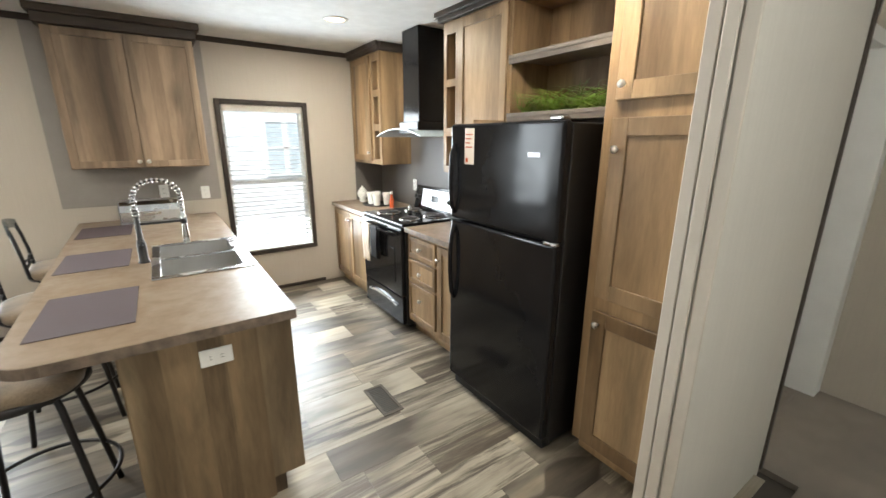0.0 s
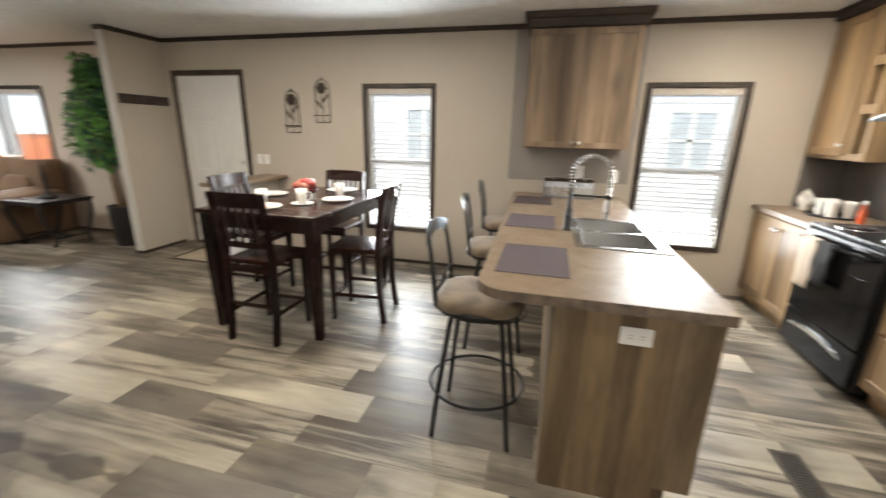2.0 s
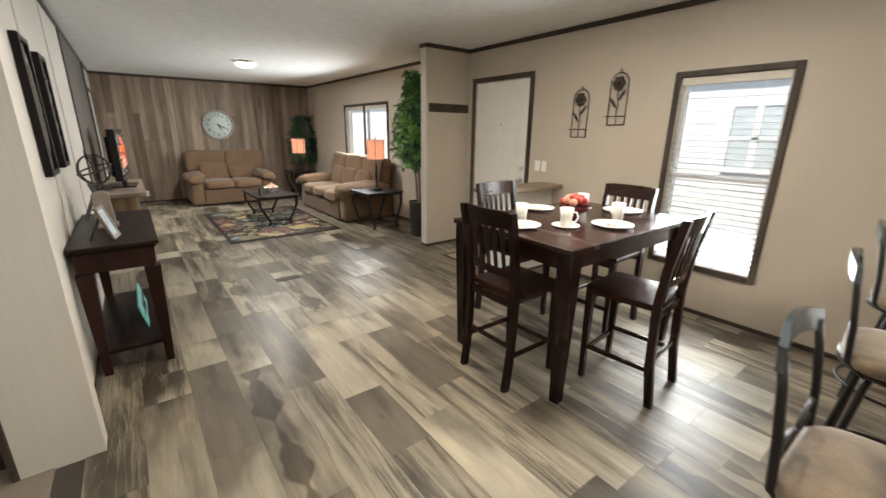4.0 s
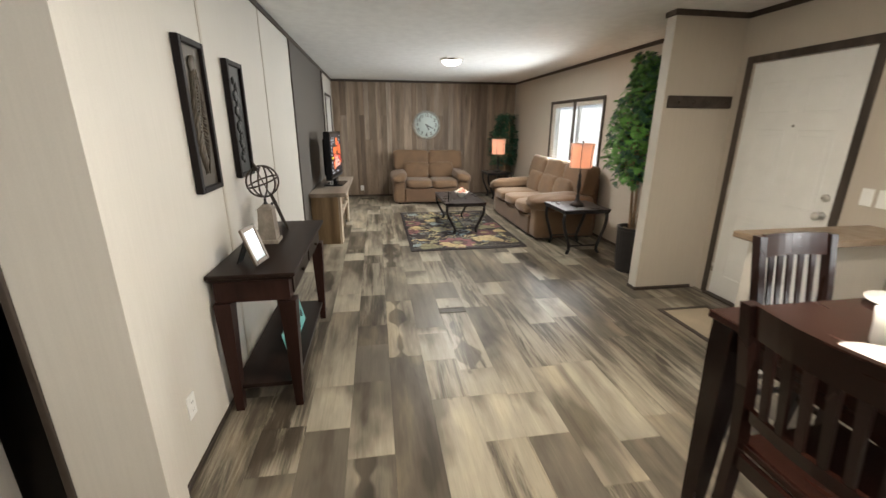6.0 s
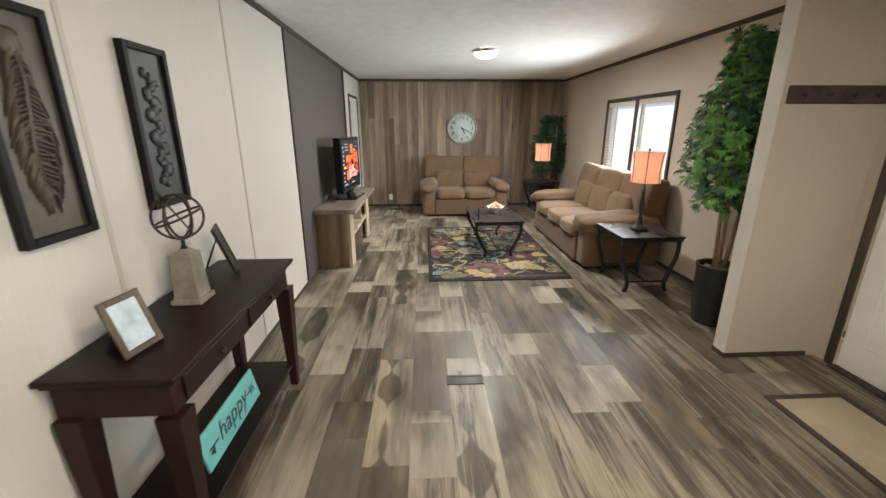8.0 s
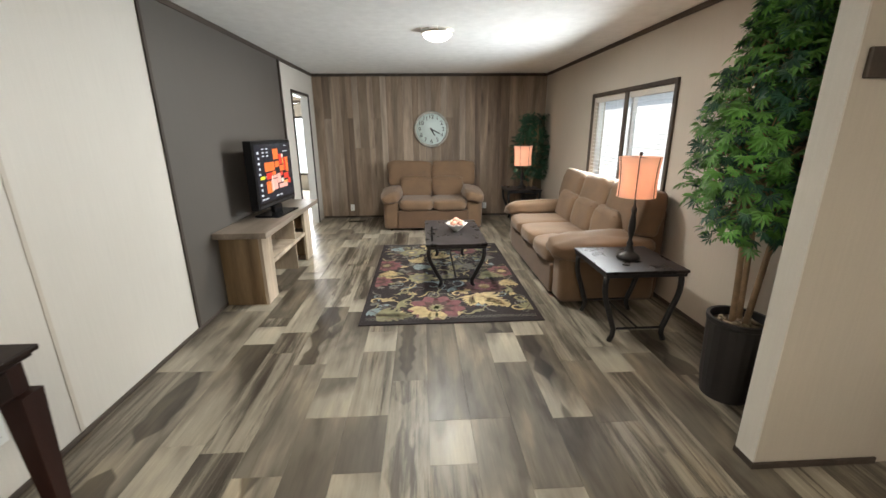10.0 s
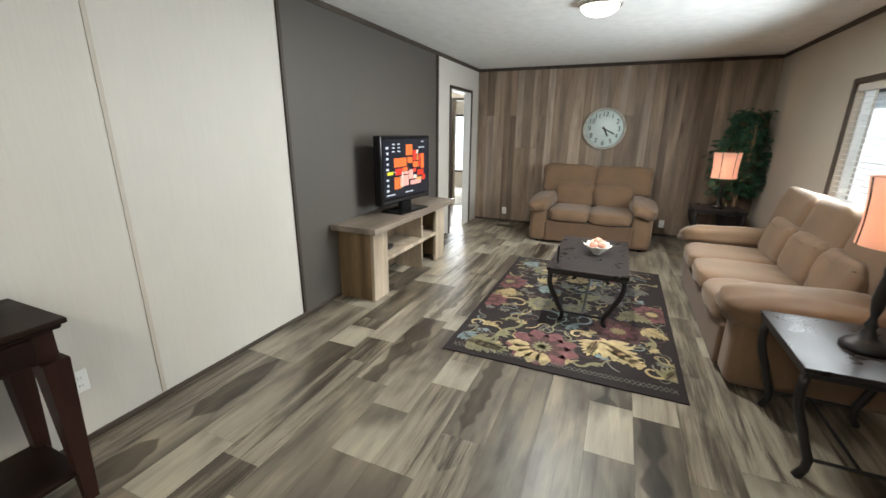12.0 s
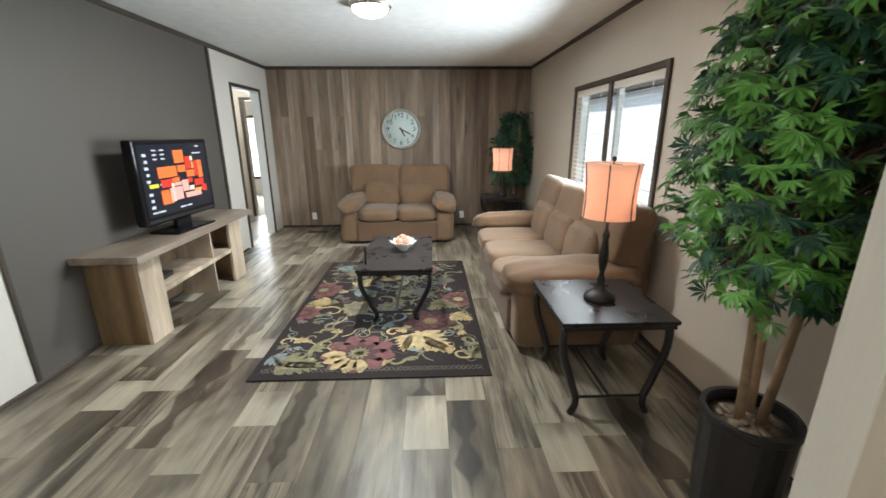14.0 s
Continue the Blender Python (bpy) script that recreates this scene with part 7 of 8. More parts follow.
for cx, cy, a, sz, hnd, col in ((0.58, -0.44, 0.5, 0.13, 1, "olive"), (0.20, -0.47, 3.6, 0.11, -1, "gold"), (0.72, -0.68, 2.2, 0.07, 1, "gold"), (0.80, 0.44, 4.4, 0.12, 1, "gold"), (0.92, 0.60, 1.0, 0.08, -1, "gold"), (0.60, 0.10, 2.8, 0.075, 1, "gold"), (0.38, 0.66, 5.5, 0.09, -1, "olive"), (0.30, 0.10, 0.2, 0.10, 1, "blue"), (0.36, -0.15, 3.3, 0.11, -1, "blue"),
                                (-0.05, -0.05, 1.5, 0.10, 1, "olive"), (-0.15, 0.25, 4.0, 0.10, 1, "grey"), (0.72, 0.68, 1.2, 0.09, -1, "olive"), (-0.55, -0.62, 5.0, 0.09, 1, "olive"), (-0.42, 0.02, 2.0, 0.11, -1, "blue"), (-0.30, 0.40, 0.4, 0.09, 1, "grey"), (-0.65, -0.25, 3.4, 0.10, 1, "olive"), (-0.60, 0.22, 5.2, 0.09, -1, "gold"), (-0.70, 0.60, 2.6, 0.09, 1, "olive"),
                                (-0.90, -0.55, 1.1, 0.09, -1, "grey"), (-0.95, -0.1, 4.3, 0.10, 1, "gold"), (-1.0, 0.42, 0.0, 0.08, -1, "olive"), (0.00, -0.62, 5.9, 0.07, 1, "olive"), (1.00, 0.14, 1.2, 0.06, -1, "olive")):
    pts = scroll(cx, cy, a, sz, hnd, 0.9)
    flat("scroll", ribbon(pts, 0.006, 0.016), M_R[col])
    flat("scroll_leaf", [petal(pts[-3][0], pts[-3][1], a + hnd * (0.6 + 0.55 * k), 0, sz * 0.75, sz * 0.13) for k in range(4)], M_R[col])
for cx, cy, r, o_, i_, c_ in ((0.90, -0.12, 0.26, "mauve", "mauve_deep", "olive"), (0.42, 0.38, 0.22, "mauve_deep", "mauve", "gold"), (0.13, -0.26, 0.15, "olive", "grey", "olive"), (-0.30, -0.66, 0.19, "mauve", "mauve_deep", "olive"), (0.22, -0.70, 0.15, "mauve", "mauve_deep", "mauve"), (-0.02, 0.64, 0.18, "mauve", "mauve_deep", "gold"), (0.13, 0.02, 0.12, "grey", "olive", "grey"),
                              (-0.85, 0.30, 0.17, "mauve", "mauve_deep", "gold"), (-0.80, -0.38, 0.15, "olive", "grey", "gold")):
    bloom(cx, cy, r, o_, i_, c_)
flat("flower_lobe", [petal(0.90, -0.12, 0.2 - 0.42 * k, 0.09, 0.25, 0.05, wav=0.15) for k in range(5)], M_R["gold"])
for cx, cy, a, L, col in ((0.64, 0.24, 0.85, 0.40, "gold"), (0.64, 0.24, -0.20, 0.26, "gold"), (0.92, -0.72, 0.9, 0.20, "blue"), (1.02, -0.66, 1.45, 0.34, "olive"), (-0.38, -0.36, 2.6, 0.24, "gold"), (-0.05, -0.52, -1.2, 0.22, "gold"), (-0.22, -0.36, 1.6, 0.24, "blue"), (0.05, 0.38, 1.2, 0.28, "olive"), (0.30, 0.55, 1.0, 0.22, "gold"), (-0.30, 0.22, 0.5, 0.24, "grey"),
                          (-0.15, 0.05, 2.0, 0.20, "olive"), (-0.52, 0.02, 3.5, 0.30, "gold"), (-0.98, 0.12, 1.2, 0.24, "olive"), (-0.60, 0.58, 5.8, 0.24, "grey"), (1.0, 0.66, 2.6, 0.22, "olive"), (-1.02, -0.62, 0.7, 0.22, "blue")):
    acanthus(cx, cy, a, L, col)
# lattice borders at the two ends
for s in (-1, 1):
    bm_polys = []
    for k in range(46):
        y0 = -hy + 0.05 + k * (2 * hy - 0.1) / 46
        y1 = y0 + (2 * hy - 0.1) / 46
        x0, x1 = s * (hx - 0.115), s * (hx - 0.065)
        bm_polys += ribbon([(x0, y0), (x1, y1)], 0.0022, 0.0022) + ribbon([(x1, y0), (x0, y1)], 0.0022, 0.0022)
    flat("border_lattice", bm_polys, M_R["grey"])

# ---- coffee table, end table and their things ----


def curved_table(name, label, x0, x1, y0, y1, z, legin, outward=False):
    c = thing(name, label, "table", "", ((x0 + x1) / 2, (y0 + y1) / 2, 0))
    hx, hy = (x1 - x0) / 2, (y1 - y0) / 2
    piece("tabletop", lambda b: box(b, (-hx, -hy, z - 0.022), (hx, hy, z), 0.003), M_TOPBLACK, c)
    piece("rim", lambda b: [box(b, lo, hi, 0.002) for lo, hi in (((-hx + 0.01, -hy + 0.01, z - 0.05), (hx - 0.01, -hy + 0.03, z - 0.023)), ((-hx + 0.01, hy - 0.03, z - 0.05), (hx - 0.01, hy - 0.01, z - 0.023)), ((-hx + 0.01, -hy + 0.03, z - 0.05), (-hx + 0.03, hy - 0.03, z - 0.023)), ((hx - 0.03, -hy + 0.03, z - 0.05), (hx - 0.01, hy - 0.03, z - 0.023)))], M_IRON, c)
    shelf = []
    for sx in (-1, 1):
        for sy in (-1, 1):
            X, Y = sx * (hx - 0.045), sy * (hy - 0.03)
            pts = []
            for k in range(11):
                s = k / 10
                inn = legin * min(1, s / 0.85) ** 1.8 - 0.012 * math.sin(PI * min(1, s / 0.5)) - (0.035 * ((s - 0.85) / 0.15) if s > 0.85 else 0)
                pts.append((X - 0.0 * sx, Y - sy * inn, (z - 0.05) * (1 - s)))
            piece("leg", lambda b: tube(b, pts, [0.021] * 9 + [0.019, 0.021], 8), M_IRON, c)
            shelf.append(pts[8])
    zz = shelf[0][2]
    Y = abs(shelf[0][1])
    X = abs(shelf[0][0])
    for sx in (-1, 1):
        piece("stretcher", lambda b: tube(b, [(sx * X, -Y, zz), (sx * X, Y, zz)], 0.010, 4), M_IRON, c)
    piece("stretcher", lambda b: tube(b, [(-X, 0, zz), (X, 0, zz)], 0.010, 4), M_IRON, c)
    return c


curved_table("coffee_table", "dark slate-topped coffee table with curved iron legs on the rug", -8.02, -6.90, 2.335, 2.945, 0.46, 0.13)
curved_table("end_table", "dark slate-topped end table with curved iron legs beside the sofa", -6.35, -5.72, 3.59, 4.20, 0.565, 0.10)
curved_table("end_table", "dark slate-topped corner table between the loveseat and the sofa", -10.28, -9.72, 3.72, 4.30, 0.565, 0.14)
o = thing("potpourri_bowl", "fluted white bowl of rose and cream potpourri balls", "bowl", "", (-7.46, 2.68, 0.46))


def fluted(b):
    prof = [(0.035, 0), (0.04, 0.012), (0.06, 0.03), (0.095, 0.065), (0.115, 0.085)]
    n = 32
    rings = []
    for j, (r, z) in enumerate(prof):
        f = j / 4
        rings.append([b.verts.new((r * (1 + 0.09 * f * math.cos(8 * 2 * PI * i / n)) * math.cos(2 * PI * i / n), r * (1 + 0.09 * f * math.cos(8 * 2 * PI * i / n)) * math.sin(2 * PI * i / n), z + 0.01 * f * math.cos(8 * 2 * PI * i / n))) for i in range(n)])
    for p0, p1 in zip(rings, rings[1:]):
        for i in range(n):
            b.faces.new((p0[i], p0[(i + 1) % n], p1[(i + 1) % n], p1[i])).smooth = True
    b.faces.new(list(reversed(rings[0])))


fb = piece("bowl", fluted, M_CERAMIC, o)
md = fb.modifiers.new("thick", "SOLIDIFY")
md.thickness = 0.004
for i, (dx, dy, dz, mt) in enumerate(((-0.045, -0.03, 0.085, M_IVORY), (0.045, -0.03, 0.085, M_ROSE), (0, 0.05, 0.085, M_IVORY), (0.0, 0.0, 0.115, M_ROSE), (0.05, 0.035, 0.09, M_ROSE), (-0.055, 0.03, 0.085, M_ROSE))):
    piece("ball", lambda b: puff(b, (dx, dy, dz), (0.075, 0.075, 0.07), 0.95, 14, wrinkle=0.18, seed=i * 2.0), mt, o)
o = thing("remote_control", "black remote control standing near the edge of the coffee table", "remote control", "", (-7.06, 2.40, 0.46))
piece("body", lambda b: box(b, (-0.022, -0.009, 0.0), (0.022, 0.009, 0.15), 0.005, 2), M_BLACKM, o)


def table_lamp(label, x, y, z, h, sr, sh, shade_mat, power):
    c = thing("table_lamp", label, "lamp", "table lamps", (x, y, z))
    zz = h - sh
    k = zz / 0.42
    prof = [(0.085, 0), (0.088, 0.012), (0.075, 0.03), (0.05, 0.045), (0.035, 0.055), (0.03, 0.075), (0.02, 0.09), (0.026, 0.105), (0.018, 0.12), (0.013, 0.14), (0.02, 0.165), (0.028, 0.21), (0.024, 0.26), (0.015, 0.31), (0.022, 0.335), (0.014, 0.35), (0.008, 0.365), (0.008, 0.41), (0.001, 0.412)]
    piece("base", lambda b: lathe(b, [(r, hh * k) for r, hh in prof], 24), M_IRON, c, "turned dark metal base")
    s = piece("shade", lambda b: lathe(b, [(sr * 0.93, zz), (sr * 0.90, zz + sh * 0.35), (sr * 0.93, zz + sh * 0.7), (sr, zz + sh), (sr - 0.004, zz + sh), (sr * 0.93 - 0.004, zz + sh * 0.7), (sr * 0.90 - 0.004, zz + sh * 0.35), (sr * 0.93 - 0.004, zz)], 32, cap=False), shade_mat, c, "lit salmon fabric shade")
    for q in range(6):
        a = PI / 6 + q * PI / 3
        piece("shade_rib", lambda b: tube(b, [(sr * f * math.cos(a), sr * f * math.sin(a), zz + sh * g) for f, g in ((0.935, 0.0), (0.905, 0.35), (0.935, 0.7), (1.004, 1.0))], 0.0035, 5), M_BRONZE, s)
    piece("finial", lambda b: (lathe(b, [(0.004, h - 0.01), (0.004, h + 0.006), (0.013, h + 0.016), (0.011, h + 0.03), (0.001, h + 0.036)], 14), tube(b, [(-sr * 0.98, 0, h - 0.004), (sr * 0.98, 0, h - 0.004)], 0.002, 5), tube(b, [(0, 0, h * 0.6), (0, 0, h)], 0.003, 5)), M_BRONZE, c)
    bl = piece("bulb", lambda b: puff(b, (0, 0, zz + sh * 0.55), (0.06, 0.06, 0.09), 1.0, 14), M_DOME, c, "lit bulb")
    bl.visible_shadow = False
    lamp("lamp_bulb", "POINT", pose(x, y, z + zz + sh * 0.55), power, (1, 0.62, 0.38), 0.04)
    return c


table_lamp("turned dark metal table lamp with a lit salmon shade", -6.03, 3.90, 0.565, 0.77, 0.146, 0.29, M_SHADE, 4.5)
table_lamp("turned dark metal table lamp, lit, on the corner table", -10.02, 4.02, 0.565, 0.70, 0.155, 0.32, M_SHADE2, 3.2)

# wall clock
o = thing("wall_clock", "round wall clock with pale face, grey rim and black numerals", "clock", "", (WEST + 0.022, 2.495, 1.545), 90)
piece("rim", lambda b: lathe(b, [(0.265, 0), (0.298, 0.004), (0.302, 0.025), (0.288, 0.042), (0.268, 0.034), (0.262, 0.012)], 48, pose(0, 0, 0, 90), cap=False), M_RIM, o, "weathered grey rim")
fc = piece("face", lambda b: lathe(b, [(0.264, 0.0), (0.264, 0.012), (0.001, 0.0125)], 48, pose(0, 0, 0, 90)), M_DIAL, o)
for k in range(12):
    a = radians(90 - 30 * (k + 1))
    lettering("numeral", str(k + 1), 0.098, pose(0.205 * math.cos(a), -0.0135, 0.205 * math.sin(a), 90), M_INK, fc)
for L, wd, a in ((0.12, 0.011, -62), (0.165, 0.009, -27)):
    piece("hand", lambda b: box(b, (-0.03, -0.018 - 0.001 * (L > 0.14), -wd), (L, -0.016 - 0.001 * (L > 0.14), wd), m=pose(0, 0, 0, 0, -a, 0)), M_INK, fc)
piece("hub", lambda b: lathe(b, [(0.014, 0.012), (0.014, 0.022), (0.001, 0.023)], 14, pose(0, 0, 0, 90)), M_INK, fc)

# ---- plants ----


def leaf_fan(bm, at, out, up, size, n=7):
    """A hand of narrow pointed leaflets round one stalk."""
    out, up = out.normalized(), up.normalized()
    side = out.cross(up).normalized()
    for k in range(n):
        a = radians(-85 + 170 * k / (n - 1))
        L = size * (1.0 - 0.35 * abs(k - (n - 1) / 2) / ((n - 1) / 2))
        d = (out * math.cos(a) + side * math.sin(a)).normalized()
        s2 = d.cross(up).normalized()
        droop = -up * 0.18 * L
        p0, p1, p2 = at, at + d * L * 0.55 + s2 * L * 0.12, at + d * L + droop
        p3, pm = at + d * L * 0.55 - s2 * L * 0.12, at + d * L * 0.5 - up * 0.03 * L
        vs = [bm.verts.new(p) for p in (p0, p1, p2, p3, pm)]
        bm.faces.new((vs[0], vs[1], vs[4])), bm.faces.new((vs[1], vs[2], vs[4])), bm.faces.new((vs[2], vs[3], vs[4])), bm.faces.new((vs[3], vs[0], vs[4]))


def ficus(label, x, y, pot_r, pot_h, z0, z1, rx, ry, fans, seed, leaf, clamp, bright=None):
    c = thing("potted_tree", label, "plant", "", (x, y, 0))
    rg = random.Random(seed)
    ribs = 24
    bm = bmesh.new()
    prof = [(0.82, 0), (0.92, 0.25), (0.98, 0.7), (1.0, 0.93), (1.05, 0.95), (1.05, 1.0), (0.93, 1.0), (0.92, 0.9)]
    rings = [[bm.verts.new((pot_r * r * (1 + (0.007 if (i % 2) and 0 < j < 4 else 0)) * math.cos(2 * PI * i / (2 * ribs)), pot_r * r * (1 + (0.007 if (i % 2) and 0 < j < 4 else 0)) * math.sin(2 * PI * i / (2 * ribs)), pot_h * h)) for i in range(2 * ribs)] for j, (r, h) in enumerate(prof)]
    for p0, p1 in zip(rings, rings[1:]):
        for i in range(2 * ribs):
            bm.faces.new((p0[i], p0[(i + 1) % (2 * ribs)], p1[(i + 1) % (2 * ribs)], p1[i]))
    bm.faces.new(list(reversed(rings[0])))
    part("pot", bm, M_POT, c, "tall black ribbed pot")
    piece("mulch", lambda b: (lathe(b, [(pot_r * 0.925, pot_h * 0.90), (pot_r * 0.5, pot_h * 0.93), (0.001, pot_h * 0.935)], 24), [puff(b, (rg.uniform(-0.6, 0.6) * pot_r, rg.uniform(-0.6, 0.6) * pot_r, pot_h * 0.945), (0.04, 0.025, 0.018), 0.7, 8, wrinkle=0.3, seed=q) for q in range(26)]), M_MOSS, c)
    stems = []
    for k in range(3):
        a = 2.1 * k + 0.4
        pts = []
        for j in range(9):
            s = j / 8
            pts.append(Vector((0.035 * math.cos(a) + 0.11 * s * math.cos(a + 0.5 * math.sin(3 * s + k)), 0.035 * math.sin(a) + 0.11 * s * math.sin(a + 0.5 * math.sin(3 * s + k)), pot_h * 0.9 + (z1 - 0.15 - pot_h * 0.9) * s)))
        stems.append(pts)
        piece("trunk", lambda b: tube(b, pts, [0.0175 - 0.0013 * j for j in range(9)], 9), M_TRUNK, c)
    crown, dark, limbs = bmesh.new(), bmesh.new(), bmesh.new()
    for i in range(fans):
        zc = z0 + (z1 - z0) * rg.random() ** 0.95
        t = (zc - z0) / (z1 - z0)
        spread = (0.62 + 0.50 * math.sin(PI * min(1, t * 1.15 + 0.1))) * (1 + 0.28 * noise.noise(Vector((zc * 3.1, seed, i % 5))))
        a, rr = rg.uniform(0, 2 * PI), math.sqrt(rg.uniform(0.04, 1))
        px, py = rx * spread * rr * math.cos(a), ry * spread * rr * math.sin(a)
        px, py = max(clamp[0], min(clamp[1], px)), max(clamp[2], min(clamp[3], py))
        at = Vector((px, py, zc + 0.04 * math.sin(5 * a + zc * 9)))
        out = Vector((0.6 * math.cos(a) + rg.uniform(-0.35, 0.35), 0.6 * math.sin(a) + rg.uniform(-0.35, 0.35), rg.uniform(-1.0, 0.15)))
        up = Vector((math.cos(a) + rg.uniform(-0.6, 0.6), math.sin(a) + rg.uniform(-0.6, 0.6), rg.uniform(0.2, 1.1)))
        # inner leaves go to the dark mesh, putting crown shade into leaf colour
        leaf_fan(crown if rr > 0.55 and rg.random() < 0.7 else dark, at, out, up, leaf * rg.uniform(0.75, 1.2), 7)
        if i % 8 == 0:
            st = stems[i % 3]
            q = st[min(8, max(3, int((zc - 0.2 - st[0].z) / (st[8].z - st[0].z) * 8)))]
            tube(limbs, [q, q.lerp(at, 0.5) + Vector((0, 0, 0.05)), at], [0.006, 0.004, 0.0025], 5)
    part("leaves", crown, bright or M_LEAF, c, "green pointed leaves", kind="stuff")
    part("leaves", dark, M_LEAFD, c, "deep green pointed leaves, inner shade painted in", kind="stuff")
    part("branchwork", limbs, M_TRUNK, c, kind="stuff")
    return c


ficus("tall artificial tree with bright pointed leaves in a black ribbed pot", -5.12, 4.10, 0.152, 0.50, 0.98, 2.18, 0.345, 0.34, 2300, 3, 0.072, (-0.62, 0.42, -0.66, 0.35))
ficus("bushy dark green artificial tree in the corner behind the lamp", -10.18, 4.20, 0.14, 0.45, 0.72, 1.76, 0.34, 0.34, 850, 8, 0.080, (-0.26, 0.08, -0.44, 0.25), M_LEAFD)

# ---- ceiling lights, vents, small fixtures ----
o = thing("ceiling_light", "round glass dome ceiling light, lit", "ceiling light", "", (-7.42, 2.49, 0))
piece("rim", lambda b: lathe(b, [(0.16, H - 0.001), (0.165, H - 0.02), (0.15, H - 0.035), (0.14, H - 0.03)], 32, cap=False), M_NICKEL, o)
piece("diffuser", lambda b: lathe(b, [(0.001, H - 0.098), (0.05, H - 0.094), (0.095, H - 0.08), (0.13, H - 0.055), (0.142, H - 0.03)], 32, cap=False), M_DOME, o, "glowing glass dome")
# fixtures of the downlights: 2nd and 3rd are added, no source seen there
for x, y in ((1.55, 3.33), (1.5, 1.3), (-1.6, 2.75), (-2.6, 2.4), (-0.75, 1.4)):
    o = thing("recessed_light", "lit recessed ceiling light with white ring, seen and added alike", "ceiling light", "recessed lights", (x, y, 0))
    piece("ring", lambda b: lathe(b, [(0.095, H - 0.001), (0.095, H - 0.006), (0.072, H - 0.009), (0.068, H - 0.003)], 28, cap=False), M_PLATE, o)
    piece("lens", lambda b: lathe(b, [(0.068, H - 0.004), (0.03, H - 0.007), (0.001, H - 0.008)], 28, cap=False), M_DOWN, o)
o = thing("smoke_alarm", "round white smoke alarm on the ceiling", "smoke alarm", "", (-3.62, 1.64, 0))
piece("body", lambda b: lathe(b, [(0.065, H - 0.001), (0.065, H - 0.02), (0.05, H - 0.035), (0.001, H - 0.036)], 24), M_PLATE, o)


def register(label, x0, x1, y0, y1, along):
    o = thing("floor_vent", label, "vent", "floor vents", ((x0 + x1) / 2, (y0 + y1) / 2, 0.0005))
    hx, hy = (x1 - x0) / 2, (y1 - y0) / 2
    piece("frame", lambda b: [box(b, lo, hi, 0.001) for lo, hi in (((-hx, -hy, 0), (hx, -hy + 0.018, 0.005)), ((-hx, hy - 0.018, 0), (hx, hy, 0.005)), ((-hx, -hy + 0.018, 0), (-hx + 0.018, hy - 0.018, 0.005)), ((hx - 0.018, -hy + 0.018, 0), (hx, hy - 0.018, 0.005)))], M_VENT, o)
    piece("backing", lambda b: box(b, (-hx + 0.018, -hy + 0.018, 0), (hx - 0.018, hy - 0.018, 0.001)), M_BLACKM, o)
    n = 16
    for k in range(n):
        if along == "y":
            yy = -hy + 0.022 + (2 * hy - 0.044) * k / (n - 1)
            piece("slat", lambda b: box(b, (-hx + 0.018, yy - 0.003, 0.001), (hx - 0.018, yy + 0.003, 0.004)), M_VENT, o)
        else:
            xx = -hx + 0.022 + (2 * hx - 0.044) * k / (n - 1)
            piece("slat", lambda b: box(b, (xx - 0.003, -hy + 0.018, 0.001), (xx + 0.003, hy - 0.018, 0.004)), M_VENT, o)


register("brown metal floor register set in the kitchen floor", 1.17, 1.30, 1.94, 2.25, "y")
register("brown metal floor register set in the living room floor", -4.435, -4.335, 1.855, 2.09, "y")
register("brown metal floor register by the boarded wall", -10.2, -10.08, 1.02, 1.30, "y")
# dark shelf seen through the utility door
o = thing("bookcase", "dark brown open bookcase in the far carpeted room", "bookcase", "", (4.2, 1.9, 0))
boxes("side", [((-0.4, 0, 0), (-0.38, 0.3, 1.1))], M_CONSZ, o)
boxes("side", [((0.38, 0, 0), (0.40, 0.3, 1.1))], M_CONSZ, o)
boxes("back_panel", [((-0.38, 0.285, 0.05), (0.38, 0.3, 1.1))], M_CONSZ, o)
for z in (0.05, 0.4, 0.75, 1.08):
    boxes("shelf", [((-0.379, 0, z), (0.379, 0.284, z + 0.02))], M_CONSOLE, o)
o = thing("door_stop", "small white door stop low on the passage wall", "door stop", "", (1.62, 0.54, 0.30))
piece("plate", lambda b: box(b, (-0.03, -0.008, -0.05), (0.03, 0, 0.05), 0.003), M_PLATE, o)


# ---- pieces of walls and floor ----
def shared(name, size, mat, bevel=0.0):
    bm = bmesh.new()
    box(bm, (0, 0, 0), size, bevel)
    return mesh_of(name, bm, mat)


cache = {}


def laid(name, size, mat, at, parent, bevel=0.0):
    key = (name, tuple(round(s, 3) for s in size), mat.name)
    if key not in cache:
        cache[key] = shared(name, size, mat, bevel)
    ob = new(name, cache[key])
    ob.matrix_basis = pose(*at)
    ob.parent = parent
    return ob


boarding = bpy.data.objects["wall_boarding"]
for a, b, z0, z1 in west_boards:
    laid("board", (0.010, round(b - a - 0.002, 3), round(z1 - z0 - 0.002, 3)), M_PANELD, (WEST + 0.0065, a, z0), boarding)

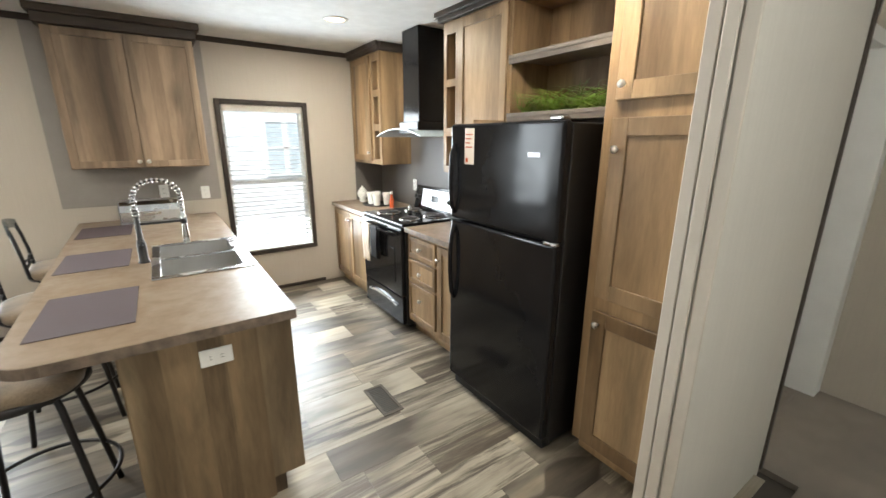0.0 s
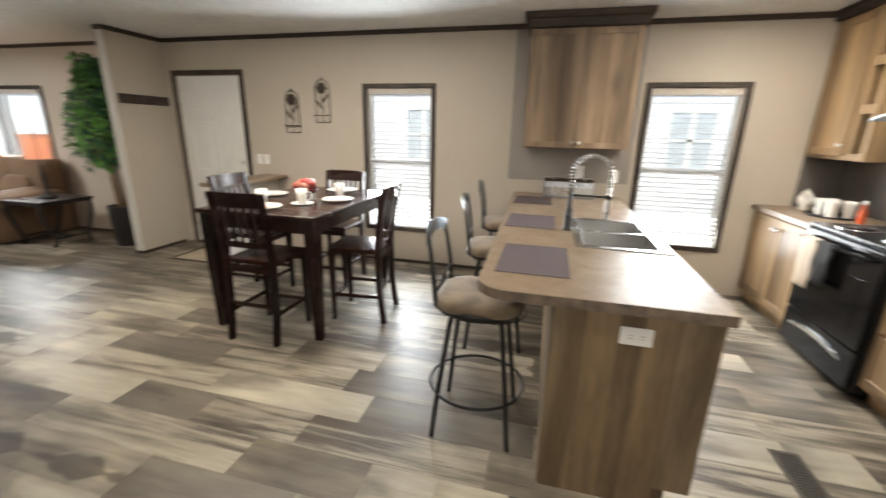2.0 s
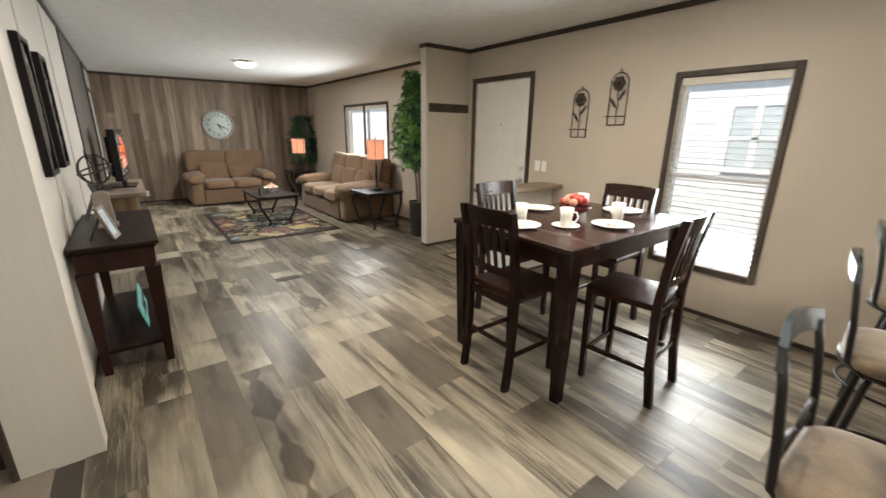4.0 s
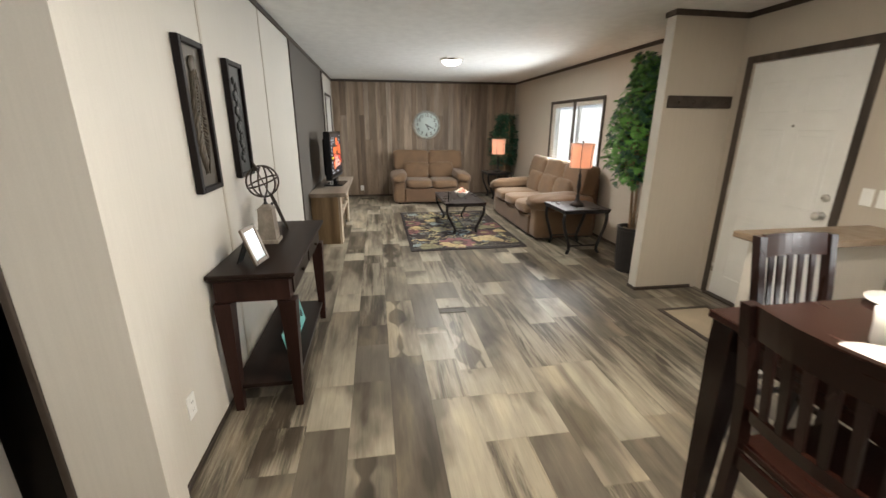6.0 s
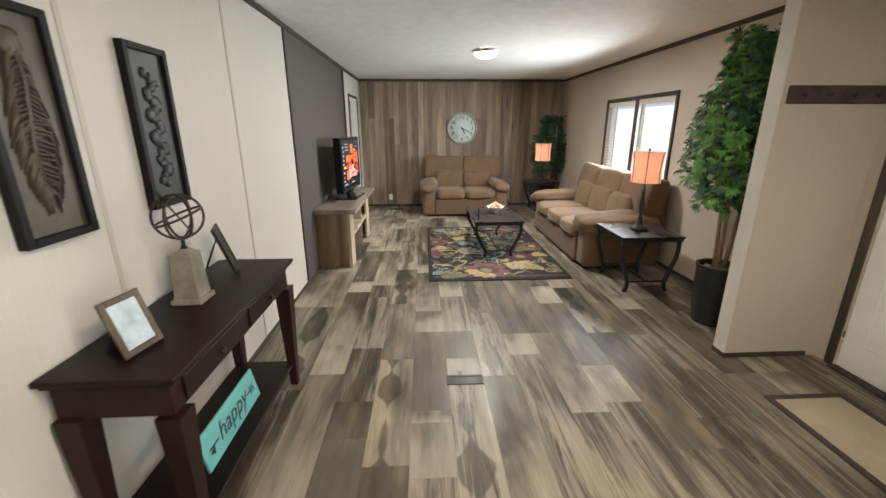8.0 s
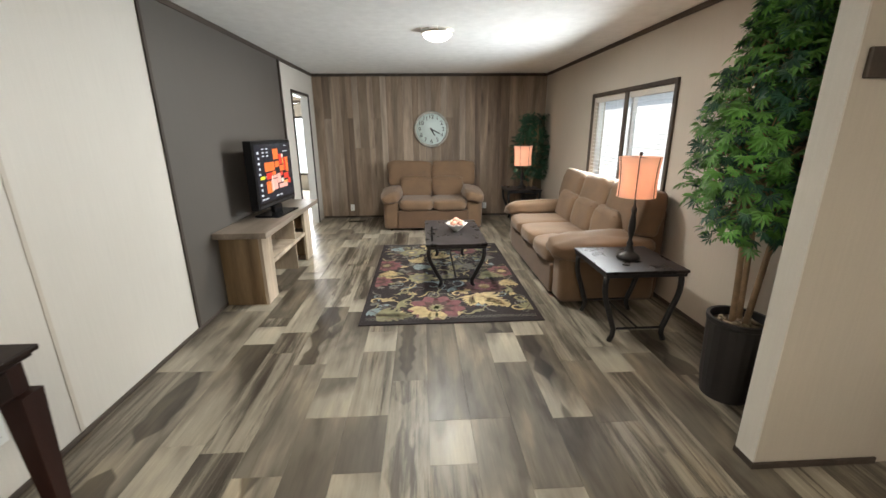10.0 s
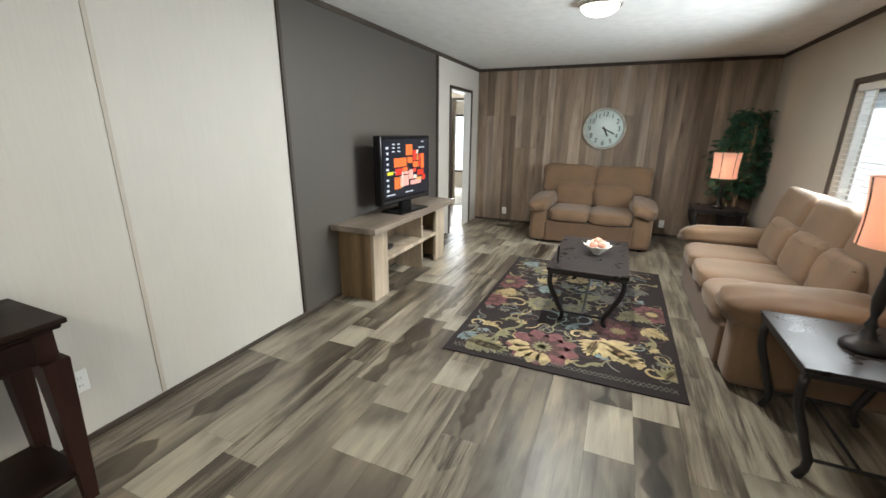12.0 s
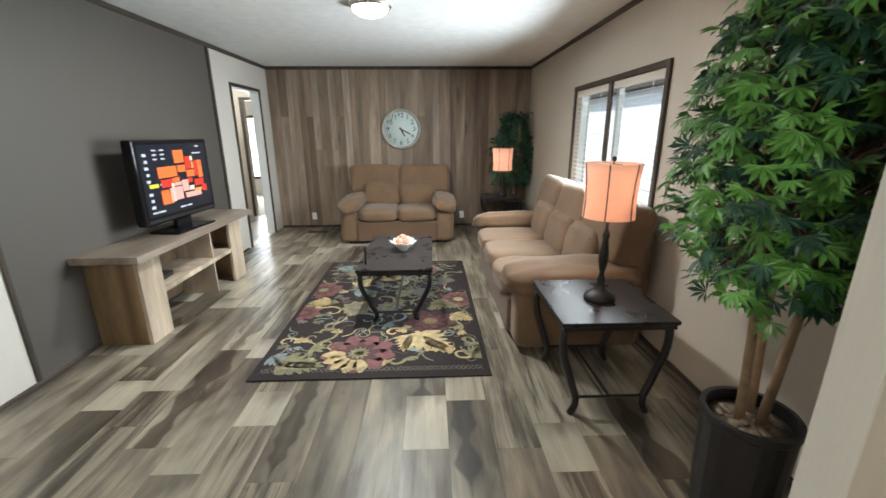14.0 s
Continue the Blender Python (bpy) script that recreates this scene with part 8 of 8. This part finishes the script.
# planks run along the rooms; pale and dark ones lie where they show
rng = random.Random(19)
PW = 0.2286
ROW0 = 1.865 - 6 * PW
special = [(-6.175, -5.89, 1.06, 0), (-4.87, -4.49, 1.06, 0), (-3.435, -3.06, 1.06, 0), (-2.16, -1.66, 1.06, 0), (-7.50, -7.27, 1.06, 0), (-4.0, -3.63, 1.75, 0), (-5.42, -5.04, 1.75, 0), (-3.22, -2.22, 1.75, 0), (-6.69, -6.415, 1.75, 0),
           (-6.03, -5.73, 1.98, 0), (-4.645, -4.43, 1.98, 0), (-3.217, -2.85, 1.98, 0), (-1.82, -0.85, 1.98, 0), (-5.95, -5.53, 2.89, 0), (-5.69, -5.367, 3.58, 0), (-4.51, -4.12, 2.89, 0), (-3.47, -2.75, 2.66, 0), (0.78, 1.25, 2.20, 0), (1.34, 1.72, 3.80, 0),
           (1.12, 1.42, 3.12, 0), (-0.3, 0.4, 1.29, 0), (-8.9, -8.5, 1.29, 0), (-9.6, -9.2, 1.75, 0), (-3.9, -3.45, 1.29, 1), (-5.04, -4.645, 1.98, 1), (-5.037, -4.1, 1.75, 1), (-0.85, 0.05, 1.98, 1), (-2.22, -1.7, 1.75, 1), (-2.85, -2.0, 2.20, 1), (-6.9, -6.3, 2.20, 1), (-1.66, -0.9, 1.29, 1), (-3.06, -2.16, 1.06, 1)]
rows = int((NORTH - SOUTH) / PW) + 2
made = 0
for r in range(rows):
    ya, yb = ROW0 + r * PW, ROW0 + (r + 1) * PW
    ya, yb = max(ya, SOUTH - 0.10), min(yb, NORTH)
    if yb - ya < 0.01:
        continue
    mine = sorted(s for s in special if ya <= s[2] < yb)
    x = WEST + 0.001
    while x < EAST - 0.01:
        nxt = next((s for s in mine if s[0] > x + 0.001 or abs(s[0] - x) < 0.001), None)
        if nxt and abs(nxt[0] - x) < 0.002:
            x2, mt = nxt[1], (M_PALE, M_DARKPLANK)[nxt[3]]
            mine.remove(nxt)
        else:
            L = rng.choice((0.31, 0.61, 0.94, 0.94, 1.22, 1.22, 1.22))
            x2, mt = x + L, M_PLANK
            if L < 0.35 and rng.random() < 0.6:
                mt = M_PALE
            if nxt and x2 > nxt[0] - 0.15:
                x2 = nxt[0]
        x2 = min(x2, EAST)
        if EAST - x2 < 0.1:
            x2 = EAST
        laid("plank", (round(x2 - x - 0.0012, 3), round(yb - ya - 0.0012, 4), 0.0038), mt, (x, ya, -0.0038), floor)
        made += 1
        x = x2
